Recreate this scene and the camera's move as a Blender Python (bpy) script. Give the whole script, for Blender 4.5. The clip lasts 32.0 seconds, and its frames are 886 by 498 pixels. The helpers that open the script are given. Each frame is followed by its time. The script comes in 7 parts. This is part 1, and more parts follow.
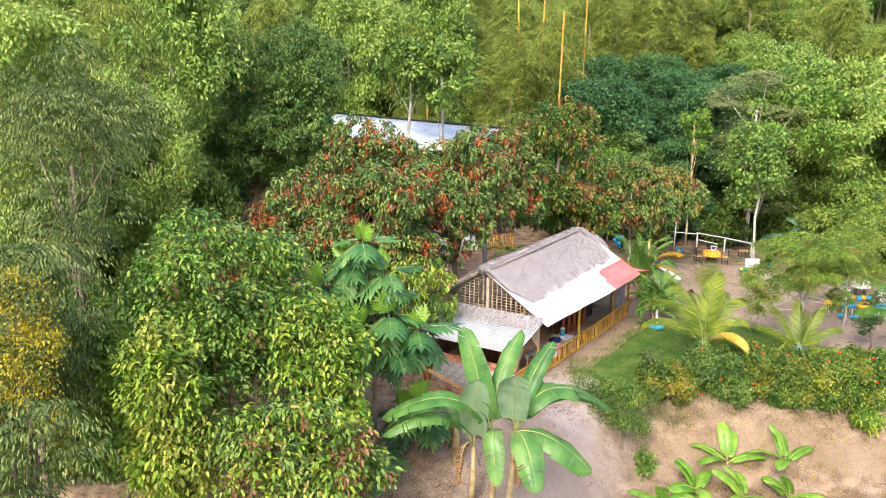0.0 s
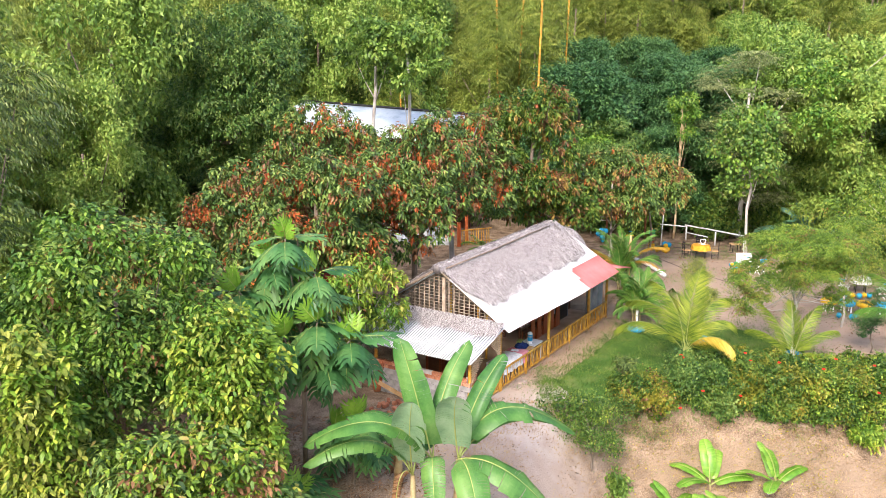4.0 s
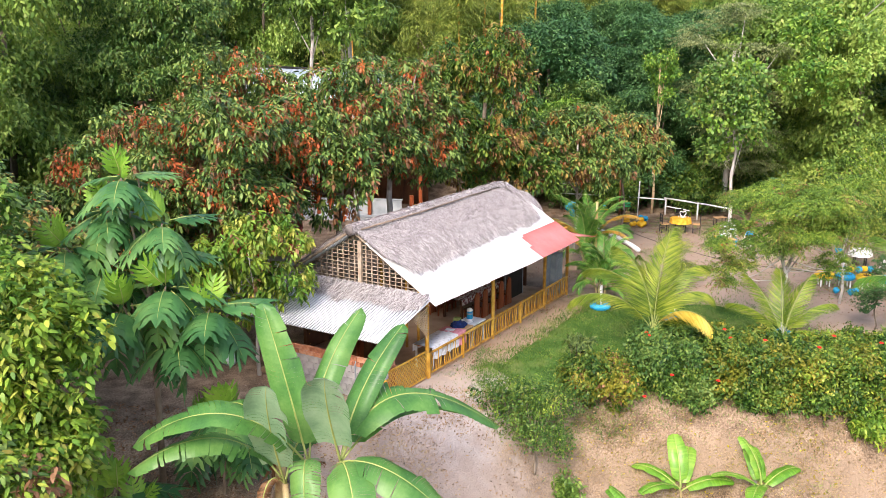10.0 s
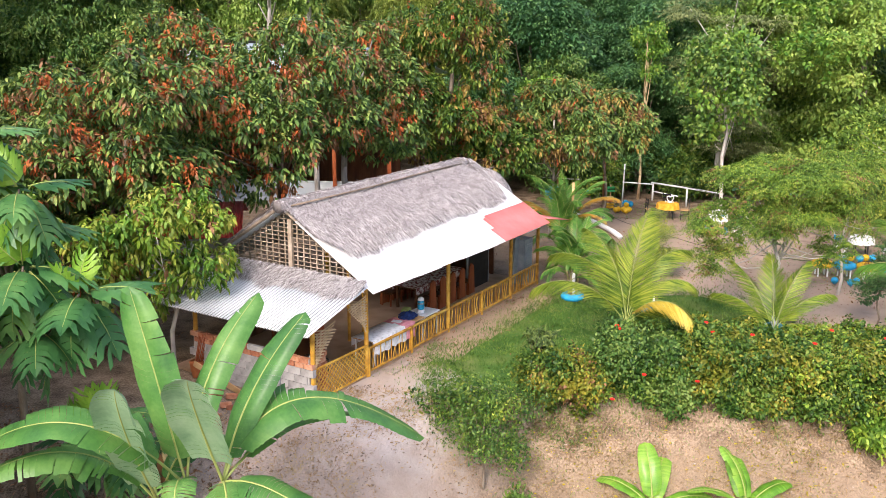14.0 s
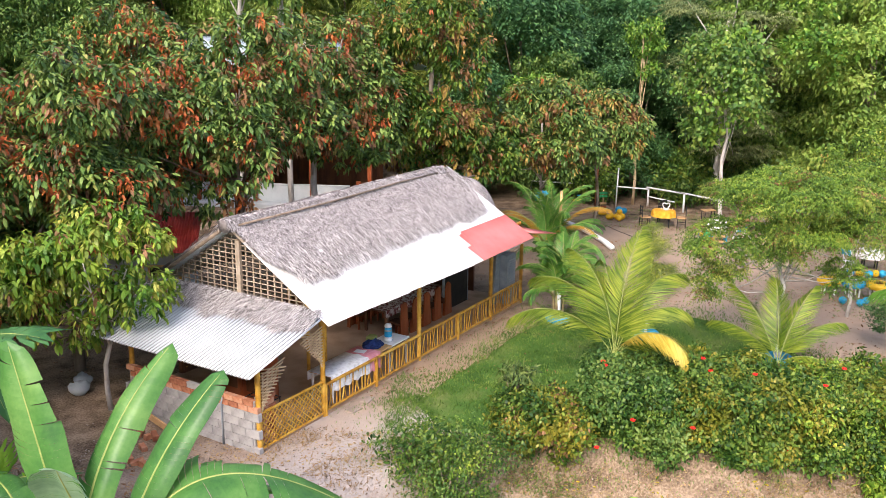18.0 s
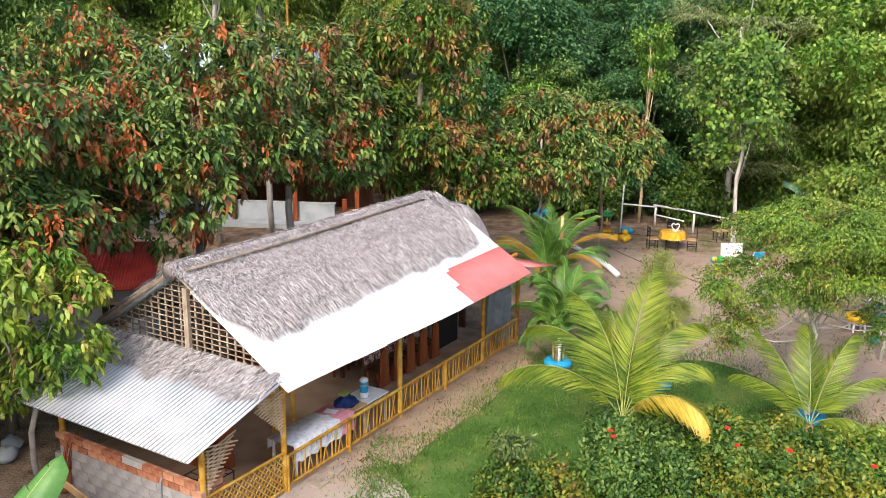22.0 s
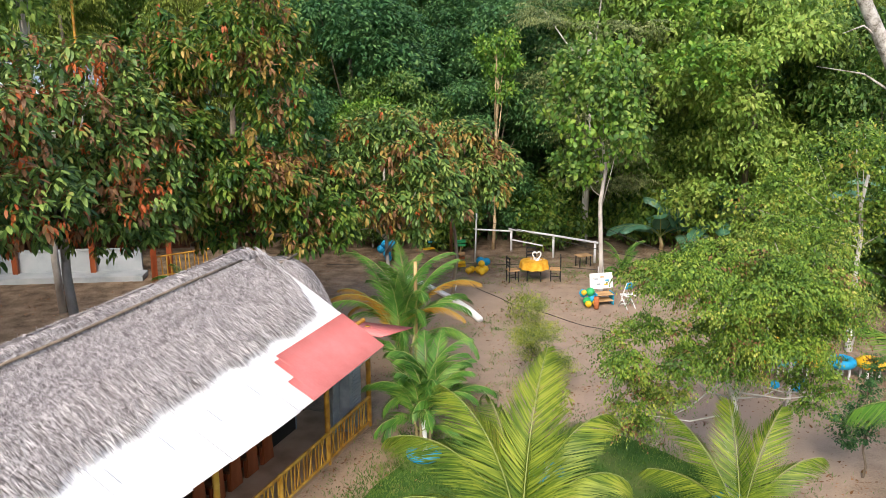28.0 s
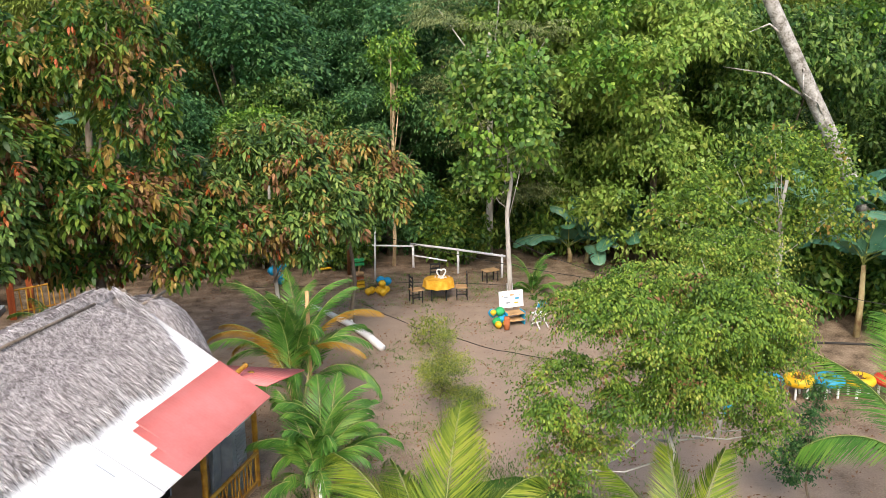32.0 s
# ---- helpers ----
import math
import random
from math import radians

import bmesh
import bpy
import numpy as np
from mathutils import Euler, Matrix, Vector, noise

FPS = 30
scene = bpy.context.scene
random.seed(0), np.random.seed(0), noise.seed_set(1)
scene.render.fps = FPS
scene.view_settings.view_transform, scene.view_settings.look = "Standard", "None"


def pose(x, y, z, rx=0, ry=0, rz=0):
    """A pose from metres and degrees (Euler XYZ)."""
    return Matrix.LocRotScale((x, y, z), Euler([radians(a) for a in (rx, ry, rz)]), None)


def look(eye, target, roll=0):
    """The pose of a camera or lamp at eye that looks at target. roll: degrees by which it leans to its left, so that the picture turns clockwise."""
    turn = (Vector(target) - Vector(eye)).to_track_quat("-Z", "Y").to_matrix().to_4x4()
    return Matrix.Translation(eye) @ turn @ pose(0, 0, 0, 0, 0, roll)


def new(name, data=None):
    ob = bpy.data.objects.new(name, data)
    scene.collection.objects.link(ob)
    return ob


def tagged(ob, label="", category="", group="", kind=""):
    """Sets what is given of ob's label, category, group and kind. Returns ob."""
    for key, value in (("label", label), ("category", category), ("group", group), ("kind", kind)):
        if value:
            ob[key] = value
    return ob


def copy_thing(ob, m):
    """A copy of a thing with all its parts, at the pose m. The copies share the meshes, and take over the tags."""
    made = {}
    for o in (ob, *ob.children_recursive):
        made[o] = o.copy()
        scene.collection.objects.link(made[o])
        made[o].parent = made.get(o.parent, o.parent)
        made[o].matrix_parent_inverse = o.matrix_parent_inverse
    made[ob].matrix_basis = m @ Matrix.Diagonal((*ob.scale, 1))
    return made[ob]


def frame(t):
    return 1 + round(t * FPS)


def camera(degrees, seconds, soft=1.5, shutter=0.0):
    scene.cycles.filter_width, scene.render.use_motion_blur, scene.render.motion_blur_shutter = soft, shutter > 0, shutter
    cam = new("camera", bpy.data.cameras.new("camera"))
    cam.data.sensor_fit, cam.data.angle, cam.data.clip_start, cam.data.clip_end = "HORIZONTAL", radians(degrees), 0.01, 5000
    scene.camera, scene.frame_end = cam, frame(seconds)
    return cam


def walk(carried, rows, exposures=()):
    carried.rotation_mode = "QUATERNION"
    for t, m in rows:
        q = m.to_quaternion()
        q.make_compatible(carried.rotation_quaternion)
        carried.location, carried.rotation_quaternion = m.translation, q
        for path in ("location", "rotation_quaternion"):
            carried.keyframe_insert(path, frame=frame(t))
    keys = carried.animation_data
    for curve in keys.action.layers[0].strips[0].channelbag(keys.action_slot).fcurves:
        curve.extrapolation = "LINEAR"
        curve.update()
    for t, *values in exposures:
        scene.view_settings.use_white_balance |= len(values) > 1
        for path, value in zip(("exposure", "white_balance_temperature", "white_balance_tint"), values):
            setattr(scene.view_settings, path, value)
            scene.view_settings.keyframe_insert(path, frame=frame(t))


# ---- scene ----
cam = camera(53.0, 32.0, soft=0.4)
PATH = [
    (0, (2.75, -2.449, 13.344), (2.549, -0.511, 12.891), 0.7),
    (0.5, (3.002, -1.987, 13.328), (2.795, -0.05, 12.876), 0.5),
    (1, (3.268, -1.485, 13.275), (3.053, 0.452, 12.825), 0.4),
    (1.5, (3.503, -0.983, 13.172), (3.283, 0.953, 12.72), 0.4),
    (2, (3.694, -0.434, 13.064), (3.472, 1.501, 12.608), 0.3),
    (2.5, (3.812, 0.109, 12.969), (3.595, 2.044, 12.51), 0.2),
    (3, (3.945, 0.607, 12.888), (3.733, 2.541, 12.424), 0.3),
    (3.5, (4.07, 1.01, 12.807), (3.863, 2.943, 12.338), 0.3),
    (5.5, (4.78, 2.708, 12.086), (4.58, 4.643, 11.618), 0.2),
    (6, (4.934, 3.121, 11.928), (4.733, 5.055, 11.458), 0.1),
    (6.5, (5.066, 3.578, 11.752), (4.863, 5.511, 11.279), 0.1),
    (7, (5.153, 4.073, 11.523), (4.951, 6.007, 11.052), 0.1),
    (7.5, (5.216, 4.55, 11.271), (5.019, 6.484, 10.8), 0.2),
    (8, (5.361, 5.027, 11.025), (5.166, 6.961, 10.555), 0.2),
    (8.5, (5.521, 5.472, 10.793), (5.327, 7.406, 10.323), 0.1),
    (9, (5.706, 5.939, 10.556), (5.513, 7.874, 10.086), 0.1),
    (9.5, (5.866, 6.387, 10.327), (5.673, 8.321, 9.857), 0.1),
    (10, (6.045, 6.861, 10.099), (5.854, 8.795, 9.629), 0.0),
    (10.5, (6.207, 7.313, 9.882), (6.016, 9.247, 9.411), 0.1),
    (11, (6.374, 7.785, 9.659), (6.184, 9.719, 9.186), 0.1),
    (11.5, (6.551, 8.209, 9.467), (6.359, 10.142, 8.992), 0.2),
    (12, (6.714, 8.669, 9.267), (6.519, 10.602, 8.789), 0.2),
    (12.5, (6.886, 9.078, 9.115), (6.69, 11.009, 8.633), 0.1),
    (13, (7.045, 9.472, 9.004), (6.849, 11.403, 8.522), 0.2),
    (13.5, (7.146, 9.807, 8.97), (6.953, 11.738, 8.487), 0.2),
    (14, (7.226, 10.176, 8.955), (7.037, 12.107, 8.472), 0.3),
    (14.5, (7.277, 10.534, 8.957), (7.09, 12.465, 8.47), 0.5),
    (16.5, (7.508, 11.641, 9.043), (7.324, 13.57, 8.549), 0.6),
    (17, (7.575, 12.018, 9.062), (7.391, 13.946, 8.566), 0.5),
    (17.5, (7.629, 12.413, 9.086), (7.445, 14.341, 8.587), 0.5),
    (18, (7.704, 12.855, 9.102), (7.52, 14.782, 8.602), 0.6),
    (18.5, (7.782, 13.3, 9.109), (7.597, 15.228, 8.609), 0.5),
    (19, (7.843, 13.767, 9.106), (7.658, 15.694, 8.607), 0.6),
    (19.5, (7.89, 14.167, 9.117), (7.706, 16.095, 8.618), 0.4),
    (20, (7.944, 14.543, 9.137), (7.758, 16.471, 8.64), 0.3),
    (20.5, (7.955, 14.864, 9.188), (7.769, 16.792, 8.691), 0.3),
    (21, (7.887, 15.251, 9.245), (7.702, 17.179, 8.748), 0.6),
    (21.5, (7.831, 15.604, 9.299), (7.647, 17.532, 8.799), 0.7),
    (22, (7.801, 15.972, 9.325), (7.614, 17.9, 8.826), 0.7),
    (22.5, (7.739, 16.359, 9.324), (7.55, 18.287, 8.826), 0.5),
    (23, (7.674, 16.833, 9.32), (7.554, 18.767, 8.826), 0.5),
    (23.5, (7.642, 17.339, 9.306), (7.731, 19.275, 8.816), 0.2),
    (24, (7.589, 17.823, 9.314), (7.776, 19.754, 8.825), -0.0),
    (24.5, (7.524, 18.317, 9.306), (7.72, 20.246, 8.817), -0.1),
    (25, (7.436, 18.868, 9.298), (7.633, 20.798, 8.809), 0.0),
    (25.5, (7.384, 19.349, 9.297), (7.584, 21.278, 8.809), -0.0),
    (27.5, (7.576, 20.851, 9.382), (7.753, 22.783, 8.895), -0.1),
    (28, (7.621, 21.208, 9.392), (7.792, 23.14, 8.907), -0.1),
    (28.5, (7.626, 21.548, 9.391), (7.794, 23.482, 8.907), -0.2),
    (29, (7.669, 21.889, 9.386), (7.849, 23.821, 8.905), -0.2),
    (29.5, (7.714, 22.24, 9.383), (7.959, 24.166, 8.903), -0.3),
    (30, (7.768, 22.592, 9.371), (8.075, 24.509, 8.89), -0.4),
    (30.5, (7.825, 22.93, 9.345), (8.167, 24.841, 8.865), -0.5),
    (31, (7.905, 23.213, 9.316), (8.266, 25.121, 8.837), -0.5),
    (31.5, (7.979, 23.491, 9.287), (8.354, 25.397, 8.81), -0.4),
    (32, (8.033, 23.73, 9.261), (8.423, 25.633, 8.785), -0.5),
]
walk(cam, [(t, look(eye, target, roll)) for t, eye, target, roll in PATH], exposures=[(0.0, 1.48, 6750, 17), (6.0, 1.5, 6750, 18), (14.0, 1.3, 6700, 18), (21.0, 1.24, 6700, 16), (25.0, 1.02, 6750, 12), (32.0, 0.97, 6750, 12)])

# ---- light ----
world = bpy.data.worlds.new("overcast_sky")
scene.world = world
world.use_nodes = True
wn = world.node_tree
sky = wn.nodes.new("ShaderNodeTexSky")
sky.sky_type, sky.sun_disc = "NISHITA", False
sky.sun_elevation, sky.sun_rotation = radians(49), radians(200)
sky.air_density, sky.dust_density, sky.ozone_density = 1.0, 3.0, 1.0
wn.links.new(sky.outputs[0], wn.nodes["Background"].inputs[0])
wn.nodes["Background"].inputs[1].default_value = 0.15
sun_data = bpy.data.lights.new("sun", "SUN")
sun_data.energy, sun_data.angle, sun_data.color = 1.5, radians(16), (1.0, 0.95, 0.86)
sun = new("sun", sun_data)
sun.matrix_world = look((-14, -42, 58), (4, 34, 0))


# ---- materials ----
def mat(name, stops, scale=3.0, rough=0.7, bump=0.2, island=0.0, objvar=0.0, metal=0.0, fine=60.0, spec=0.3, through_light=0.0, stretch=(1, 1, 1), grain=0.3):
    """A surface whose colour runs over the given stops by noise at two scales; island: how much each separate piece differs."""
    m = bpy.data.materials.new(name)
    m.use_nodes = True
    nt, nd = m.node_tree, m.node_tree.nodes
    b = nd["Principled BSDF"]
    b.inputs["Roughness"].default_value, b.inputs["Metallic"].default_value = rough, metal
    b.inputs["Specular IOR Level"].default_value = spec
    tc, mp = nd.new("ShaderNodeTexCoord"), nd.new("ShaderNodeMapping")
    mp.inputs["Scale"].default_value = stretch
    nt.links.new(tc.outputs["Object"], mp.inputs[0])
    n1, n2 = nd.new("ShaderNodeTexNoise"), nd.new("ShaderNodeTexNoise")
    n1.inputs["Scale"].default_value, n2.inputs["Scale"].default_value = scale, fine
    n1.inputs["Detail"].default_value, n2.inputs["Detail"].default_value = 5, 3
    for n in (n1, n2):
        nt.links.new(mp.outputs[0], n.inputs["Vector"])
    mix = nd.new("ShaderNodeMath")
    mix.operation = "MULTIPLY_ADD"
    mix.inputs[1].default_value = grain
    nt.links.new(n2.outputs["Fac"], mix.inputs[0])
    sc = nd.new("ShaderNodeMath")
    sc.operation = "MULTIPLY_ADD"
    sc.inputs[1].default_value, sc.inputs[2].default_value = 1.3, -0.15 - grain / 2
    nt.links.new(n1.outputs["Fac"], sc.inputs[0])
    nt.links.new(sc.outputs[0], mix.inputs[2])
    last = mix.outputs[0]
    for amount, node, out in ((island, "ShaderNodeNewGeometry", "Random Per Island"), (objvar, "ShaderNodeObjectInfo", "Random")):
        if amount:
            r, a = nd.new(node), nd.new("ShaderNodeMath")
            a.operation = "MULTIPLY_ADD"
            a.inputs[1].default_value = amount
            nt.links.new(r.outputs[out], a.inputs[0])
            off = nd.new("ShaderNodeMath")
            off.operation = "ADD"
            off.inputs[1].default_value = -amount / 2
            nt.links.new(last, off.inputs[0])
            nt.links.new(off.outputs[0], a.inputs[2])
            last = a.outputs[0]
    ramp = nd.new("ShaderNodeValToRGB")
    while len(ramp.color_ramp.elements) < len(stops):
        ramp.color_ramp.elements.new(0.5)
    for e, (p, c) in zip(ramp.color_ramp.elements, stops):
        e.position, e.color = p, (*c, 1)
    nt.links.new(last, ramp.inputs[0])
    nt.links.new(ramp.outputs[0], b.inputs["Base Color"])
    if bump:
        bp = nd.new("ShaderNodeBump")
        bp.inputs["Strength"].default_value, bp.inputs["Distance"].default_value = bump, 0.03
        nt.links.new(mix.outputs[0], bp.inputs["Height"])
        nt.links.new(bp.outputs[0], b.inputs["Normal"])
    if through_light:
        tr, mx = nd.new("ShaderNodeBsdfTranslucent"), nd.new("ShaderNodeMixShader")
        mx.inputs[0].default_value = through_light
        nt.links.new(ramp.outputs[0], tr.inputs[0])
        nt.links.new(b.outputs[0], mx.inputs[1])
        nt.links.new(tr.outputs[0], mx.inputs[2])
        nt.links.new(mx.outputs[0], nd["Material Output"].inputs[0])
    return m


def leafmat(name, dark, mid, light, odd=None, island=0.7, objvar=0.0, rough=0.45, light_through=0.3):
    dark, mid, light = [tuple(c * g for c, g in zip(col, (1.57, 1.42, 1.22))) for col in (dark, mid, light)]
    stops = [(0.15, dark), (0.5, mid), (0.8, light)] + ([(0.98, odd)] if odd else [])
    return mat(name, stops, scale=1.3, rough=rough, bump=0, island=island * 0.62, objvar=objvar, fine=3.0, spec=0.32, through_light=light_through)


M = {
    "soil": mat("dry_soil", [(0.15, (0.085, 0.06, 0.038)), (0.45, (0.225, 0.162, 0.108)), (0.85, (0.42, 0.32, 0.225))], scale=1.7, rough=0.95, bump=0.9, fine=21, spec=0.1, grain=1.1),
    "lawn": mat("lawn_turf", [(0.2, (0.032, 0.08, 0.016)), (0.5, (0.068, 0.145, 0.028)), (0.85, (0.17, 0.19, 0.065))], scale=0.8, rough=0.9, bump=0.6, fine=40, spec=0.1),
    "grass": leafmat("grass_blade", (0.028, 0.075, 0.013), (0.07, 0.15, 0.026), (0.15, 0.23, 0.058), (0.24, 0.2, 0.08)),
    "drygrass": leafmat("dry_grass", (0.13, 0.11, 0.035), (0.22, 0.2, 0.06), (0.12, 0.19, 0.04)),
    "drybrown": leafmat("straw_coloured_grass", (0.13, 0.09, 0.05), (0.24, 0.17, 0.1), (0.3, 0.25, 0.13)),
    "thatch": mat("weathered_thatch", [(0.1, (0.1, 0.088, 0.084)), (0.42, (0.35, 0.315, 0.305)), (0.65, (0.53, 0.49, 0.48)), (0.9, (0.72, 0.68, 0.665))], scale=14, rough=0.95, bump=0.3, island=1.0, fine=60, spec=0.1),
    "thatch_base": mat("thatch_bed", [(0.2, (0.1, 0.088, 0.083)), (0.5, (0.18, 0.16, 0.153)), (0.85, (0.26, 0.24, 0.233))], scale=9, rough=0.98, bump=0.8, fine=25, spec=0.05),
    "palethatch": mat("bleached_thatch", [(0.1, (0.14, 0.125, 0.12)), (0.4, (0.42, 0.39, 0.38)), (0.6, (0.6, 0.57, 0.56)), (0.9, (0.78, 0.755, 0.735))], scale=14, rough=0.95, bump=0.3, island=1.0, fine=60, spec=0.1),
    "white_roof": mat("white_painted_metal", [(0.2, (0.74, 0.73, 0.70)), (0.5, (0.84, 0.83, 0.81)), (0.9, (0.88, 0.87, 0.86))], scale=1.5, rough=0.5, bump=0.05, fine=20),
    "zinc": mat("zinc_sheet", [(0.15, (0.3, 0.35, 0.37)), (0.45, (0.42, 0.46, 0.47)), (0.85, (0.54, 0.56, 0.57))], scale=1.1, rough=0.6, bump=0.05, fine=9, metal=0.0, stretch=(0.3, 1.2, 1), grain=0.3),
    "leanzinc": mat("weathered_zinc_sheet", [(0.15, (0.42, 0.48, 0.5)), (0.45, (0.58, 0.61, 0.62)), (0.85, (0.68, 0.7, 0.71))], scale=0.9, rough=0.65, bump=0.05, fine=9, stretch=(0.4, 1.0, 1), grain=0.3),
    "red_roof": mat("red_painted_metal", [(0.2, (0.64, 0.17, 0.15)), (0.5, (0.7, 0.21, 0.19)), (0.9, (0.74, 0.26, 0.24))], scale=1.5, rough=0.5, bump=0.05, fine=20),
    "oldred": mat("dull_red_sheet", [(0.2, (0.22, 0.015, 0.012)), (0.5, (0.36, 0.03, 0.022)), (0.9, (0.46, 0.06, 0.04))], scale=1.5, rough=0.6, bump=0.05),
    "paleblue": mat("pale_blue_sheet", [(0.2, (0.42, 0.52, 0.56)), (0.5, (0.62, 0.7, 0.74)), (0.9, (0.78, 0.84, 0.86))], scale=0.9, rough=0.5, bump=0.05, fine=9),
    "bamboo": mat("golden_bamboo", [(0.15, (0.32, 0.14, 0.018)), (0.5, (0.58, 0.3, 0.035)), (0.85, (0.7, 0.44, 0.085))], scale=5, rough=0.35, bump=0.1, objvar=0.4, spec=0.5),
    "greybamboo": mat("weathered_bamboo", [(0.2, (0.16, 0.12, 0.085)), (0.5, (0.3, 0.235, 0.17)), (0.85, (0.42, 0.35, 0.27))], scale=4, rough=0.8, bump=0.2, objvar=0.3),
    "strip": mat("split_bamboo_strip", [(0.2, (0.36, 0.24, 0.13)), (0.5, (0.58, 0.42, 0.25)), (0.85, (0.7, 0.54, 0.35))], scale=5, rough=0.7, bump=0.1, objvar=0.3),
    "darkwood": mat("dark_brown_wood", [(0.2, (0.05, 0.02, 0.01)), (0.5, (0.13, 0.05, 0.022)), (0.85, (0.23, 0.1, 0.045))], scale=3, rough=0.45, bump=0.15, stretch=(1, 1, 0.2)),
    "redwood": mat("red_brown_wood", [(0.2, (0.16, 0.035, 0.012)), (0.5, (0.3, 0.075, 0.025)), (0.85, (0.42, 0.13, 0.05))], scale=3, rough=0.4, bump=0.1, stretch=(1, 1, 0.2)),
    "plank": mat("pale_plank", [(0.2, (0.38, 0.22, 0.1)), (0.5, (0.55, 0.34, 0.16)), (0.85, (0.66, 0.46, 0.25))], scale=3, rough=0.7, bump=0.1),
    "block": mat("concrete_block", [(0.2, (0.25, 0.245, 0.24)), (0.5, (0.37, 0.36, 0.355)), (0.85, (0.46, 0.45, 0.44))], scale=3, rough=0.95, bump=0.4, objvar=0.15),
    "brick": mat("red_brick", [(0.2, (0.3, 0.11, 0.06)), (0.5, (0.46, 0.19, 0.1)), (0.85, (0.55, 0.3, 0.19))], scale=6, rough=0.9, bump=0.3, objvar=0.6),
    "mortar": mat("mortar", [(0.2, (0.31, 0.305, 0.3)), (0.8, (0.42, 0.41, 0.4))], scale=6, rough=0.95, bump=0.3),
    "floor": mat("packed_brown_floor", [(0.2, (0.27, 0.17, 0.1)), (0.5, (0.45, 0.3, 0.2)), (0.85, (0.55, 0.4, 0.28))], scale=1.2, rough=0.6, bump=0.1),
    "white": mat("white_paint", [(0.2, (0.66, 0.66, 0.65)), (0.5, (0.78, 0.78, 0.77)), (0.9, (0.83, 0.83, 0.82))], scale=4, rough=0.6, bump=0.1),
    "greywhite": mat("grubby_white_wall", [(0.2, (0.28, 0.32, 0.34)), (0.5, (0.42, 0.46, 0.48)), (0.9, (0.52, 0.55, 0.56))], scale=1.2, rough=0.8, bump=0.1),
    "blue": mat("blue_paint", [(0.2, (0.005, 0.22, 0.42)), (0.5, (0.01, 0.31, 0.55)), (0.9, (0.04, 0.42, 0.66))], scale=4, rough=0.45, bump=0.1),
    "yellow": mat("yellow_paint", [(0.2, (0.6, 0.32, 0.01)), (0.5, (0.76, 0.45, 0.02)), (0.9, (0.8, 0.54, 0.06))], scale=4, rough=0.45, bump=0.1),
    "redpaint": mat("red_paint", [(0.2, (0.5, 0.02, 0.02)), (0.8, (0.65, 0.05, 0.04))], scale=4, rough=0.45, bump=0.1),
    "green": mat("green_paint", [(0.2, (0.01, 0.3, 0.09)), (0.8, (0.05, 0.45, 0.15))], scale=4, rough=0.5, bump=0.1),
    "cloth_y": mat("yellow_tablecloth", [(0.2, (0.58, 0.24, 0.015)), (0.5, (0.74, 0.38, 0.03)), (0.9, (0.8, 0.5, 0.09))], scale=6, rough=0.8, bump=0.1),
    "cloth_w": mat("white_lace_cloth", [(0.25, (0.55, 0.53, 0.52)), (0.5, (0.76, 0.75, 0.74)), (0.85, (0.85, 0.85, 0.84))], scale=9, rough=0.85, bump=0.2),
    "cloth_r": mat("maroon_patterned_cloth", [(0.42, (0.22, 0.05, 0.045)), (0.5, (0.5, 0.36, 0.33)), (0.56, (0.66, 0.58, 0.54))], scale=9, rough=0.85, bump=0.1, fine=30),
    "cloth_p": mat("pink_cloth", [(0.2, (0.62, 0.2, 0.24)), (0.8, (0.76, 0.34, 0.36))], scale=9, rough=0.85, bump=0.2),
    "cloth_g": mat("yellow_green_cloth", [(0.2, (0.2, 0.24, 0.06)), (0.8, (0.36, 0.4, 0.12))], scale=9, rough=0.85, bump=0.2),
    "cloth_n": mat("navy_cloth", [(0.2, (0.005, 0.01, 0.05)), (0.8, (0.02, 0.05, 0.18))], scale=14, rough=0.8, bump=0.3),
    "black": mat("black_paint", [(0.2, (0.012, 0.012, 0.012)), (0.8, (0.03, 0.03, 0.03))], scale=4, rough=0.5, bump=0.1),
    "grey": mat("grey_metal", [(0.2, (0.2, 0.24, 0.27)), (0.8, (0.36, 0.4, 0.43))], scale=4, rough=0.5, bump=0.05),
    "bark": mat("brown_bark", [(0.2, (0.09, 0.065, 0.045)), (0.5, (0.19, 0.15, 0.11)), (0.85, (0.34, 0.29, 0.24))], scale=4, rough=0.95, bump=0.6, stretch=(1, 1, 0.3)),
    "palebark": mat("pale_bark", [(0.2, (0.28, 0.25, 0.22)), (0.5, (0.46, 0.43, 0.39)), (0.85, (0.62, 0.59, 0.55))], scale=4, rough=0.9, bump=0.4, stretch=(1, 1, 0.4)),
    "mottled": mat("mottled_grey_bark", [(0.3, (0.16, 0.145, 0.12)), (0.5, (0.36, 0.34, 0.31)), (0.75, (0.55, 0.53, 0.5))], scale=3.5, rough=0.9, bump=0.5, fine=16, grain=0.7),
    "mango": leafmat("mango_leaf", (0.018, 0.05, 0.014), (0.066, 0.138, 0.034), (0.16, 0.25, 0.065), (0.34, 0.27, 0.08), island=1.1, light_through=0.2),
    "mangored": leafmat("young_red_leaf", (0.16, 0.04, 0.015), (0.31, 0.08, 0.026), (0.37, 0.15, 0.05), (0.3, 0.18, 0.07)),
    "dryleaf": leafmat("dry_brown_leaf", (0.07, 0.04, 0.02), (0.15, 0.085, 0.045), (0.25, 0.15, 0.085)),
